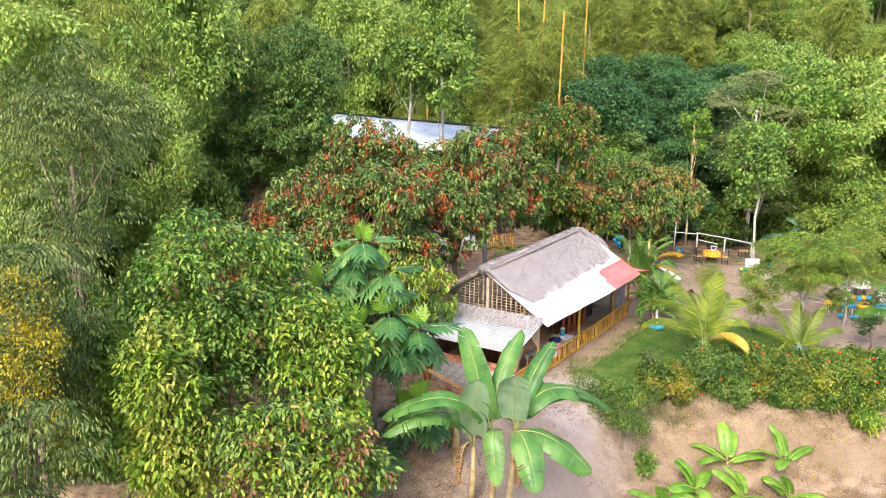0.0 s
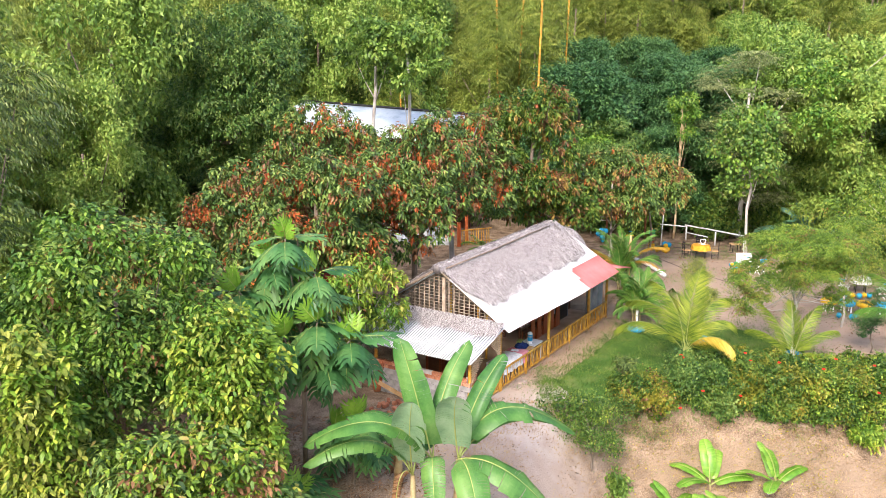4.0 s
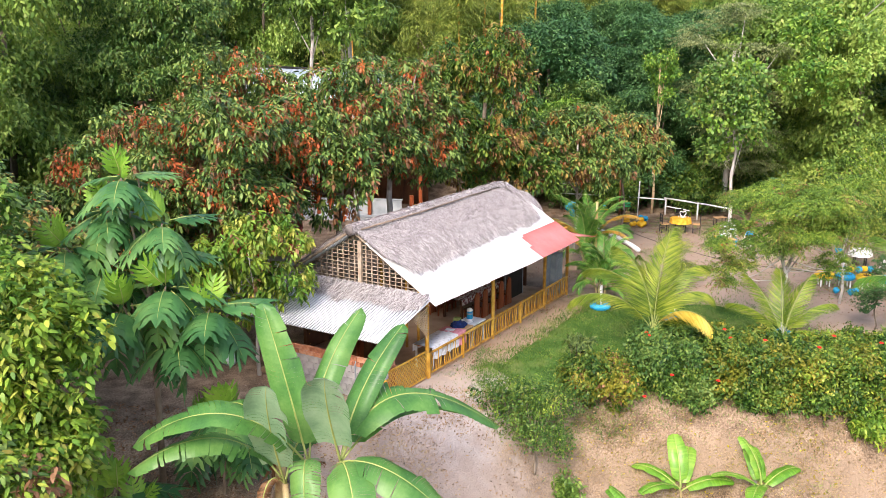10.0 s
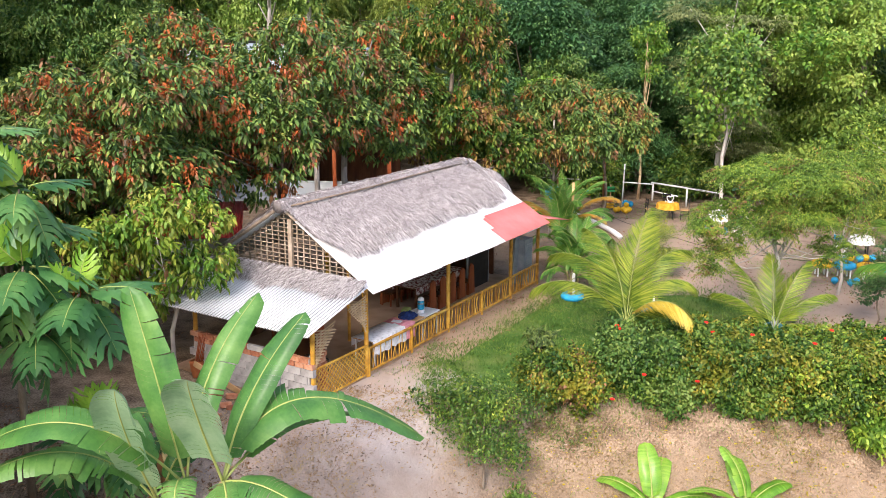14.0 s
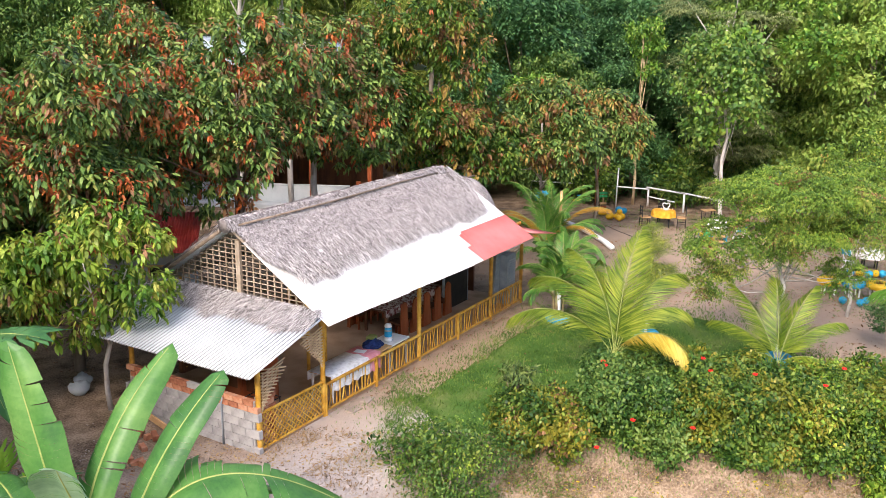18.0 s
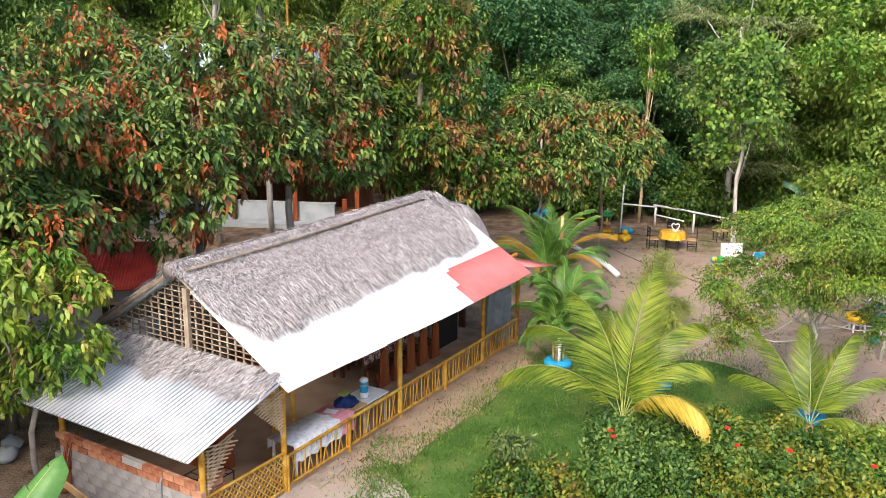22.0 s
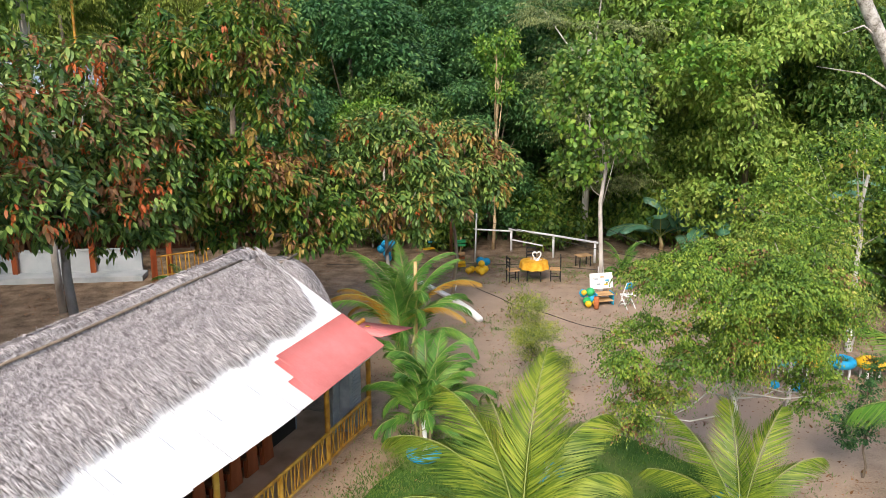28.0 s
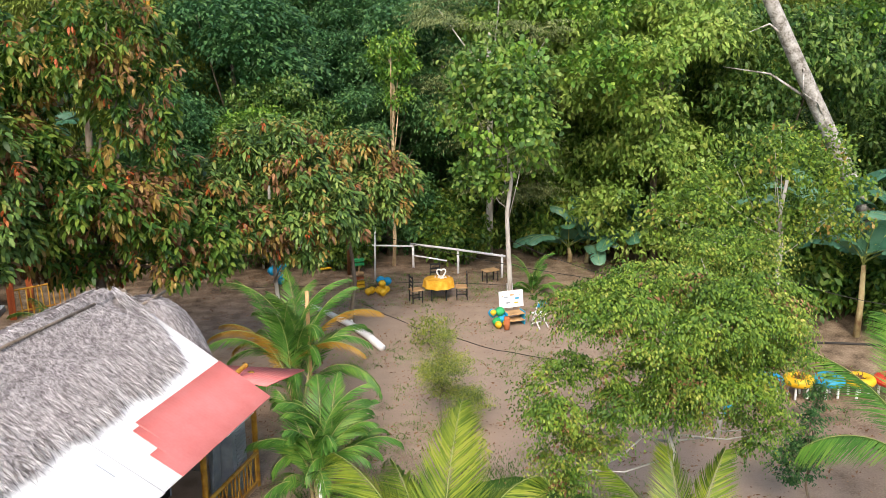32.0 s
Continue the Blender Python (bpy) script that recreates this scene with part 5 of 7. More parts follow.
banana_clump()
for i, (x, y, k) in enumerate(((10.3, 29.3, 1.0), (12.4, 29.2, 0.95), (9.0, 27.9, 0.9), (10.6, 27.6, 1.0), (12.2, 27.7, 0.9), (7.6, 26.8, 0.9))):
    banana_plant(x, y, [(a + 31 * i, r, 1.0, 55) for a, r in ((0, 40), (70, 62), (150, 38), (215, 35), (100, 80))], 0.3 * k, "bananayoung", "young lime-green banana plant on the bank", 42 + i, "young bananas on the bank", 0.05, length=1.5 * k, width=0.52, tear=0.04)


# hedge along the top of the bank
def hedge(x0, x1, top, n, seed, label, mt, accents=()):
    """A run of shrubs that stands on the bank's edge and hangs a little over it."""
    cr = []
    k = max(2, round((x1 - x0) / 0.8))
    x, y = (x0 + x1) / 2, 31.55
    for i in range(k):
        dx = (x1 - x0) * ((i + 0.5) / k - 0.5)
        cr.append((dx, 0.12 * math.sin(i * 2.1 + seed), top - 0.75 + 0.1 * math.sin(i * 1.7 + seed), 0.72, 0.8, 0.78))
        if top > 1.3:
            cr.append((dx, 1.25, top - 0.75 + 0.1 * math.sin(i * 2.3), 0.75, 0.8, 0.78))
            cr.append((dx + 0.3, 2.2 + 0.3 * math.sin(i * 1.9 + seed), 0.6, 0.7, 0.75, 0.7))
        cr.append((dx + 0.2, -0.62 + 0.1 * math.sin(i * 1.3), 0.18 + 0.13 * math.sin(i * 2.9 + seed), 0.6, 0.5, 0.62))
    z = height(x, y)
    return make_tree("hedge_shrub", x, y, z, [(a, b, c - z, p, q, r) for a, b, c, p, q, r in cr], mt, int(n * 1.25), 13, L=0.1, W=0.054, droop=0.25, spread=0.08, seed=seed, label=label, category="shrub", group="flowering hedge on the bank", trunk=(0.03, 0.015), lobes=8, size=0.5, accents=accents)


def flowers(shrub, places):
    """Single red hibiscus flowers on a shrub."""
    rng = np.random.default_rng(int(shrub.location.x * 10))
    for dx, dy, dz in places:
        c = np.array([[dx, dy, dz]]).repeat(6, 0)
        th = np.arange(6) * 1.047 + rng.random()
        d = np.stack([np.cos(th), np.sin(th) - 0.5, 0.5 + 0 * th], 1)
        blades("flower", c, d, np.tile([0, -0.7, 0.7], (6, 1)), 0.062, 0.05, "flower", shrub, "red hibiscus flower", fold=0.05)


hedges = [hedge(7.2, 9.1, 1.05, 170, 51, "yellowish green hibiscus shrub in the hedge", "hedge", (("yellow_foliage", "variegated", 0.45, 1.0), ("orange_foliage", "dryleaf", 0.05, 1.0))),
          hedge(9.2, 11.2, 1.42, 190, 52, "dark green hibiscus shrub with red flowers", "darkleaf", (("light_foliage", "hedge", 0.3, 1.0),)),
          hedge(11.3, 13.6, 1.55, 180, 53, "green hibiscus shrub with red flowers", "hedge", (("yellow_foliage", "variegated", 0.28, 1.0),)),
          hedge(13.7, 17.2, 1.5, 170, 54, "green hibiscus shrub with red flowers", "hedge", (("yellow_foliage", "variegated", 0.22, 1.0), ("bright_foliage", "brightleaf", 0.25, 1.0))),
          hedge(17.3, 22.5, 1.55, 150, 55, "green hibiscus shrub with red flowers", "hedge", (("dark_foliage", "darkleaf", 0.3, 1.0),))]
rf = random.Random(8)
for s, half, k, top in zip(hedges, (0.9, 1.0, 1.2, 1.7, 2.3), (3, 4, 5, 7, 6), (0.4, 1.5, 1.6, 1.56, 1.6)):
    flowers(s, [(rf.uniform(-half, half), rf.uniform(-1.15, -0.6), rf.uniform(0.2, 1.5)) if i % 2 else (rf.uniform(-half, half), rf.uniform(-0.3, 1.0), top) for i in range(k)])
make_tree("bushy_shrub", 6.35, 29.2, height(6.35, 29.2), [(0, 0, 1.5, 1.0, 0.9, 0.75), (0.55, 1.1, 1.6, 0.9, 0.9, 0.8), (-0.9, 0.5, 1.3, 0.9, 0.8, 0.6), (-0.3, 1.6, 1.5, 0.8, 0.7, 0.5), (0.6, -0.1, 0.9, 0.6, 0.6, 0.6)], "hedge", 200, 12, L=0.072, W=0.036, droop=0.2, seed=56, accents=(("dark_foliage", "darkleaf", 0.4, 1.0), ("bright_foliage", "brightleaf", 0.12, 1.0)), label="loose green shrub on a thin trunk", category="shrub", trunk=(0.04, 0.02), lobes=8, size=0.42, limbs=14)
make_tree("bushy_shrub", 5.4, 29.9, height(5.2, 30.6), [(0, 0, 0.4, 0.9, 0.7, 0.4)], "hedge", 110, 8, L=0.11, W=0.05, droop=0.2, seed=57, label="low straggling green shrub", category="shrub", trunk=(0.03, 0.015), lobes=8, size=0.5)
make_tree("papaya_sapling", 7.6, 32.3, 0, [(0, 0, 1.1, 0.42, 0.42, 0.3)], "feather", 60, 12, L=0.16, W=0.04, seed=58, label="grey-green papaya sapling by the hedge", category="shrub", trunk=(0.03, 0.02), spread=0.05)
make_tree("bushy_shrub", 7.2, 28.9, height(7.2, 28.9), [(0, 0, 0.55, 0.3, 0.3, 0.55)], "forest", 90, 10, L=0.14, W=0.05, seed=59, label="small upright green shrub on the bank", category="shrub", trunk=(0.02, 0.01))
make_tree("bushy_shrub", 15.6, 30.6, height(15.6, 30.6), [(0, 0, 0.5, 0.6, 0.5, 0.5)], "brightleaf", 160, 10, L=0.16, W=0.06, seed=60, label="small bright green shrub on the bank", category="shrub", trunk=(0.02, 0.01))



def bank_stump(x, y):
    root = thing("weathered_stump", x, y, height(x, y), 20, "short grey weathered stump standing on the bank", "stump")
    bm = bmesh.new()
    add_tube(bm, [(0, 0, -0.1), (0.01, 0, 0.18), (0.03, 0.01, 0.36), (0.02, 0.0, 0.46)], [0.1, 0.085, 0.08, 0.05], 9)
    for v in bm.verts:
        v.co.x += 0.02 * noise.noise(v.co * 9)
    part("stem", bm, "mottled", root)
    tube("root", [(0.05, 0, 0.05), (0.25, -0.05, 0.0)], [0.05, 0.02], "mottled", root, segs=6)


bank_stump(12.2, 29.2)


def drain_pipes():
    for k in range(2):
        root = thing("drain_pipe", -15.2 + 0.25 * k, 25.6 - 0.35 * k, -0.15, 34, "thick grey plastic pipe lying on the ground", "pipe", "grey pipes on the slope")
        tube("run", [(-1.6, 0, 0.12), (0.0, 0, 0.12), (1.1, 0, 0.12), (1.3, -0.15, 0.1), (1.4, -0.6, 0.0), (1.45, -1.3, -0.2)], 0.1, "grey", root, segs=12)
        tube("socket", [(0.75, 0, 0.12), (1.0, 0, 0.12)], 0.125, "grey", root, segs=12)


drain_pipes()

# coconut palms
palm("coconut_palm", 10.0, 33.9, [(125, 84, 1.05, 80, None), (152, 78, 1.02, 100, None), (66, 86, 1.1, 58, None), (35, 82, 1.0, 98, None), (12, 78, 0.8, 118, None), (186, 60, 0.95, 92, None), (98, 76, 0.95, 80, None), (-12, 50, 0.62, 100, None), (-42, 62, 0.78, 118, "palmyellow")],
     1.0, 3.35, "palm", "young coconut palm with long arching yellow-green fronds", 61, leaflet=0.84, n=150)
palm("coconut_palm", 14.35, 35.3, [(90, 80, 1.0, 30, None), (40, 74, 1.05, 42, None), (140, 70, 1.05, 40, None), (165, 56, 0.9, 60, None), (15, 60, 0.95, 70, None), (-40, 45, 0.65, 80, None), (215, 42, 0.7, 70, None)],
     0.5, 2.35, "palm", "small coconut palm with yellow-green fronds", 62, leaflet=0.62, n=105)
palm("coconut_palm", 19.6, 36.2, [(95, 80, 1.0, 45, None), (140, 68, 1.0, 55, None), (180, 54, 0.95, 75, None), (40, 62, 1.0, 65, None), (0, 48, 0.9, 85, None), (220, 50, 0.9, 90, None), (260, 60, 0.8, 95, None)],
     1.2, 3.4, "palmdark", "coconut palm with dark green fronds", 63, leaflet=0.9, n=125)
areca(8.6, 44.7, [(0.0, 0.0, 1.5), (-0.3, 0.15, 1.2), (0.3, -0.1, 1.1), (0.1, 0.35, 1.3), (-0.15, -0.3, 0.9)], 7, 2.85, "bushy palm clump with green and orange fronds", 64, orange=((0, 4), (3, 2), (2, 4), (4, 2), (1, 4)))
areca(8.79, 39.35, [(0.03, 0.0, 1.45), (-0.25, 0.25, 1.2), (0.28, 0.3, 1.3), (-0.1, -0.12, 1.05), (0.1, 0.5, 1.5)], 7, 1.75, "small bushy palm with a white-painted trunk in a tyre ring", 65, leaflet=0.42, n=44, foot=0.95)
areca(9.5, 42.2, [(0.0, 0.0, 0.4), (0.2, 0.15, 0.3)], 6, 1.3, "low green palm by the house corner", 66, leaflet=0.36, n=36)
areca(17.4, 53.4, [(0.0, 0.0, 0.2), (0.15, 0.1, 0.15)], 8, 1.5, "low fountain of palm leaves by the fence", 67, leaflet=0.3, n=36)
palm("areca_palm", 1.2, 52.8, [(k * 45, 60 - (k % 3) * 16, 0.9, 70, None) for k in range(8)], 0.3, 1.6, "palmdark", "low fan of palm leaves by the pale wall", 68, leaflet=0.35)

# trees in the yard
make_tree("citrus_tree", 14.75, 36.7, 0, [(-0.2, 0.2, 4.5, 2.2, 1.9, 0.9), (-1.75, -0.3, 3.3, 1.05, 1.1, 1.0), (1.2, 0.1, 4.3, 1.3, 1.2, 1.0), (0.2, -0.3, 3.5, 1.7, 1.2, 0.8), (-2.0, -0.2, 2.3, 0.7, 0.7, 0.7), (1.4, -0.2, 2.6, 0.7, 0.6, 0.6)], "limeleaf", 600, 24, L=0.07, W=0.037, droop=0.85, habit="spray", reach=0.55, seed=71, accents=(("pale_foliage", "citrus", 0.18, 1.0), ("dry_foliage", "dryleaf", 0.05, 1.0)), label="spreading tree with small yellow-green leaves", trunk=(0.07, 0.04), bark="palebark", lobes=16, size=0.31, white=0.65, limbs=24, limb_k=0.6)
make_tree("citrus_tree", 18.0, 41.0, 0, [(0, 0, 3.9, 1.6, 1.5, 1.2), (0.3, -0.2, 2.8, 1.5, 1.4, 1.0), (-0.5, 0.1, 3.1, 1.2, 1.1, 1.0)], "limeleaf", 340, 22, L=0.075, W=0.04, droop=0.8, habit="spray", reach=0.75, seed=70, label="thin-stemmed tree with small bright green leaves", accents=(("pale_foliage", "citrus", 0.4, 1.0),), trunk=(0.06, 0.03), bark="palebark", lobes=14, size=0.34, limbs=9)
make_tree("teak_tree", 16.15, 51.9, 0, [(-0.2, 0, 6.8, 2.3, 2.0, 2.7), (-1.1, -0.2, 4.6, 0.9, 0.8, 1.0)], "glossleaf", 360, 9, L=0.2, W=0.13, seed=72, accents=(("light_foliage", "freshleaf", 0.35, 1.0),), label="slender tree with a white-painted trunk and round leaves", trunk=(0.095, 0.05), bark="palebark", white=1.0, spread=0.16, lobes=20, size=0.32, droop=0.6, limbs=9, limb_k=0.45)
make_tree("slender_tree", 21.85, 45.0, 0, [(0, 0, 5.3, 2.2, 2.0, 2.0), (-1.7, 0.6, 4.2, 2.0, 1.6, 1.6), (1.2, 0.2, 4.0, 1.4, 1.2, 1.3)], "limeleaf", 300, 10, L=0.115, W=0.075, seed=73, accents=(("olive_foliage", "ochreleaf", 0.03, 1.0), ("pale_foliage", "citrus", 0.12, 1.0)), label="sparse tree with a white-painted trunk and olive leaves", trunk=(0.1, 0.045), bark="palebark", white=1.4, spread=0.12, limbs=12, limb_k=0.45, lobes=22, size=0.28, habit="whorl")
make_tree("large_tree", -12.0, 48.8, 0, [(0, 0, 11.0, 3.9, 3.6, 3.6), (-0.3, -0.3, 8.0, 4.3, 3.8, 3.0), (-3.8, -0.5, 6.0, 3.0, 2.6, 2.8), (1.5, -0.5, 5.6, 2.6, 2.4, 2.0)], "darkleaf", 1500, 13, L=0.21, W=0.085, lite=True, seed=74, label="large dense dark green tree", trunk=(0.3, 0.15), lobes=26, size=0.3, accents=(("pale_foliage", "glossleaf", 0.12, 1.0),))
make_tree("shrubby_tree", 18.05, 37.6, 0, [(0, 0, 2.1, 0.35, 0.35, 0.7), (-0.1, 0, 1.1, 0.6, 0.55, 0.7)], "forest2", 130, 16, L=0.085, W=0.036, habit="spray", reach=0.5, droop=0.2, seed=75, label="thin dark green sapling with open branches", category="shrub", trunk=(0.03, 0.015), limbs=12)
make_tree("wispy_shrub", 11.95, 43.2, 0, [(0.05, 0, 2.0, 0.35, 0.35, 0.45), (0.12, -0.15, 1.3, 0.7, 0.6, 0.6), (0.22, -0.3, 0.6, 0.8, 0.7, 0.6)], "citrus", 420, 15, L=0.06, W=0.02, habit="spray", reach=0.5, droop=0.3, seed=76, accents=(("green_foliage", "palefeather", 0.25, 1.0),), label="wispy pale green shrub in the yard", category="shrub", trunk=(0.02, 0.01), limbs=12)
make_tree("wispy_shrub", 12.75, 48.6, 0, [(0, 0, 0.5, 0.6, 0.5, 0.45)], "citrus", 110, 9, L=0.09, W=0.03, seed=176, label="low wispy lime-green shrub in the yard", category="shrub", trunk=(0.02, 0.01), spread=0.2)


make_tree("bright_tree", 8.2, 59.5, 0, [(0, 0, 3.8, 2.6, 2.0, 2.6)], "freshleaf", 1100, 12, L=0.2, W=0.085, seed=77, label="dense bright green tree behind the yard", trunk=(0.12, 0.06), lobes=16, size=0.4)


make_tree("feathery_tree", 17.3, 59.2, 0, [(0, 0, 9.2, 3.3, 2.8, 2.8), (0.3, 0, 6.2, 3.6, 2.8, 2.6), (0.8, -0.3, 3.4, 2.8, 2.2, 2.0)], "palefeather", 520, 26, L=0.17, W=0.045, droop=0.6, reach=1.3, habit="spray", seed=78, label="tall tree with pale grey-green feathery foliage", trunk=(0.18, 0.08), bark="palebark", lobes=26, size=0.3, flat=0.4, limbs=9)
make_tree("bright_tree", 27.5, 57.5, height(27.5, 57.5), [(0, 0, 6.5, 3.0, 2.6, 3.0), (1.0, 0.3, 3.6, 3.0, 2.6, 2.4)], "freshleaf", 900, 13, L=0.2, W=0.09, seed=79, accents=(("pale_foliage", "citrus", 0.3, 1.0),), label="light green tree at the yard's edge", trunk=(0.16, 0.07), bark="palebark", lobes=18, size=0.36, flat=0.6, limbs=6)


def leaning_tree():
    root = thing("leaning_tree", 31.6, 52.2, height(31.6, 52.2), 0, "leaning tree with a thick grey mottled trunk", "tree")
    pts = [(-8.6 * f, -0.6 * f, 13.5 * f ** 1.05) for f in np.linspace(0, 1, 9)]
    tube("trunk", pts, list(np.linspace(0.34, 0.2, 9)), "mottled", root, segs=12)
    rng = np.random.default_rng(7)
    for i in range(8):
        f = 0.35 + 0.08 * i
        s = Vector((-8.6 * f, -0.6 * f, 13.5 * f ** 1.05))
        e = s + Vector((rng.uniform(-3, 2.5), rng.uniform(-2, 2), rng.uniform(-1.5, 2)))
        tube("limb", [s, s.lerp(e, 0.5) + Vector((0, 0, 0.4)), e], [0.06, 0.035, 0.012], "mottled", root, segs=6)
    lob = np.concatenate([lobed(rng, c, r, 10, 0.5) for c, r in (((-11, 1.2, 10.3), (2.2, 1.5, 1.3)), ((-1.5, 1.5, 9.5), (2.2, 1.4, 1.5)), ((-1, 1, 11.8), (2.6, 2.0, 2.0)), ((-11.5, -0.5, 8.0), (2.2, 1.6, 1.4)))])
    p, a = clumps(rng, lob, 560)
    blades("crown", *whorls(rng, p, a, 9, 0.2, 0.13, 0.5, 0.08), "freshleaf", root)


leaning_tree()
G_FARB = "banana plants at the edge of the yard"
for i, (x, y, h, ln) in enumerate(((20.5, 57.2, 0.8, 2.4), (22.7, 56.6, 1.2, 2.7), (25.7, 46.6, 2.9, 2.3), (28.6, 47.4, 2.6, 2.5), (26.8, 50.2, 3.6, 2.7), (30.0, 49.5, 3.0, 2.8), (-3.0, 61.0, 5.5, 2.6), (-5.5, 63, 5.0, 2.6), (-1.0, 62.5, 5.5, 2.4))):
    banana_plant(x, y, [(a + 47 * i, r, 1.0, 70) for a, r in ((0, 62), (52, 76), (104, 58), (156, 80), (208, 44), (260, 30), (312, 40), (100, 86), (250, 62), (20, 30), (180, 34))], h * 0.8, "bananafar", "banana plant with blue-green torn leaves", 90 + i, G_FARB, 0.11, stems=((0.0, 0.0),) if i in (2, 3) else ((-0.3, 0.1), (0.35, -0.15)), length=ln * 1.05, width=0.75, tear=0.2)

# ---- woods behind ----
FOREST = []
for i, (mt, L, W, n, cr, lb) in enumerate((
        ("forest", 0.23, 0.11, 1500, [(0, 0, 7.0, 3.6, 3.6, 3.4), (0.3, 0, 3.0, 3.0, 3.0, 2.6)], "tall forest tree with green foliage"),
        ("forest2", 0.24, 0.1, 1400, [(0, 0, 6.4, 3.9, 3.7, 3.0), (0, 0.3, 2.8, 2.8, 2.8, 2.4)], "forest tree with blue-green foliage"),
        ("forest", 0.22, 0.1, 1400, [(0, 0, 8.5, 2.9, 2.9, 4.2), (0, 0, 3.2, 2.6, 2.6, 2.8)], "slim forest tree with green foliage"),
        ("bambooleaf", 0.3, 0.05, 760, [(0, 0, 8.4, 2.3, 2.3, 4.0), (0, 0, 3.6, 2.7, 2.7, 3.4)], "plume of yellow-green bamboo"),
        ("darkleaf", 0.23, 0.11, 1400, [(0, 0, 5.6, 3.6, 3.6, 3.4), (0, 0, 2.4, 3.0, 3.0, 2.2)], "dense dark green forest tree"),
        ("hedge", 0.24, 0.11, 700, [(0, 0, 1.4, 1.7, 1.6, 1.4)], "leafy green bush under the trees"),
        ("darkleaf", 0.26, 0.11, 700, [(0, 0, 1.3, 1.8, 1.7, 1.3)], "dark bush under the trees"))):
    gy = 120 + 12 * i
    FOREST.append(make_tree("forest_tree" if i < 5 else "undergrowth_bush", -80, gy, height(-80, gy), cr, mt, n, 24 if i == 3 else 12, L=L, W=W, seed=80 + i, spread=0.2, lite=True, habit=("", "whorl", "", "spray", "", "", "whorl")[i], reach=1.5, label=lb, category="tree" if i < 5 else "shrub",
                            group="woods on the hill" if i < 5 else "bushes under the woods", trunk=(0.17, 0.07) if i < 5 else (0.04, 0.02), lobes=(30, 30, 28, 16, 30, 16, 16)[i], size=(0.26, 0.26, 0.27, 0.36, 0.26, 0.36, 0.36)[i], bark="bark", limbs=(5, 6, 4, 2, 4, 1, 1)[i], flat=(0.55, 0.42, 0.6, 1.1, 0.5, 0.8, 0.8)[i], droop=(0.5, 0.25, 0.6, 0.8, 0.5, 0.5, 0.5)[i]))
rng = random.Random(4)
spots = []


def scatter(n, x0, x1, y0, y1, gap, keep):
    got = []
    for _ in range(n):
        x, y = rng.uniform(x0, x1), rng.uniform(y0, y1)
        if keep(x, y) and all((x - a) ** 2 + (y - b) ** 2 > gap * gap for a, b in spots):
            spots.append((x, y))
            got.append((x, y))
    return got


def open_ground(x, y):
    """The yard and the pale-roofed house stay clear."""
    if y < 59.5 and -4 < x < 18.5:
        return False
    if y < 57 and 18 <= x < 20 + (57 - y) * 0.6:
        return False
    if -15 < x < 3 and 50 < y < 64:
        return False
    return x > -30 - y * 0.45 and x < 22 + y * 0.5


near = scatter(2500, -45, 52, 59.5, 76, 3.9, open_ground) + scatter(500, 20, 50, 55, 60, 4.0, lambda x, y: open_ground(x, y)) + scatter(200, 34, 52, 46, 55, 4.2, lambda x, y: True)
near += scatter(600, -40, -12, 33, 60, 4.6, lambda x, y: x < -15 - 0.1 * (y - 33))
far = scatter(3000, -75, 80, 76, 118, 5.0, open_ground)
for x, y in near + far:
    if x > 12 and y > 80 or x > 20 and y > 67:
        k = rng.choice((3, 3, 0, 0))
    elif x > 14:
        k = rng.choice((1, 4, 1, 4)) if x < 19 else rng.choice((0, 1, 0, 4))
    elif x > 4:
        k = rng.choice((1, 1, 4, 4)) if y < 80 else rng.choice((3, 3, 0))
    elif x > -8:
        k = rng.choice((3, 3, 0, 2))
    else:
        k = rng.choice((0, 4, 2, 3))
    s = rng.uniform(0.8, 1.25)
    copy_thing(FOREST[k], Matrix.Translation((x, y, height(x, y) - 0.3)) @ Matrix.Rotation(rng.uniform(0, 6.28), 4, "Z") @ Matrix.Diagonal((s, s, s * rng.uniform(0.9, 1.15), 1)))
bush = scatter(900, 19, 40, 46, 62, 2.2, lambda x, y: open_ground(x, y) and x > 22.5 + (60 - y) * 0.35) + scatter(700, -2, 24, 58.8, 62, 1.9, lambda x, y: y > 59 and x > 8) + scatter(500, -30, -9, 30, 56, 3.0, lambda x, y: x < -12.5) + scatter(300, -16, -9.5, 23, 34, 2.4, lambda x, y: True)
for x, y in bush:
    s = rng.uniform(0.7, 1.3)
    copy_thing(FOREST[rng.choice((5, 6)) if x < 17 else 5], Matrix.Translation((x, y, height(x, y) - 0.2)) @ Matrix.Rotation(rng.uniform(0, 6.28), 4, "Z") @ Matrix.Diagonal((s, s, s, 1)))


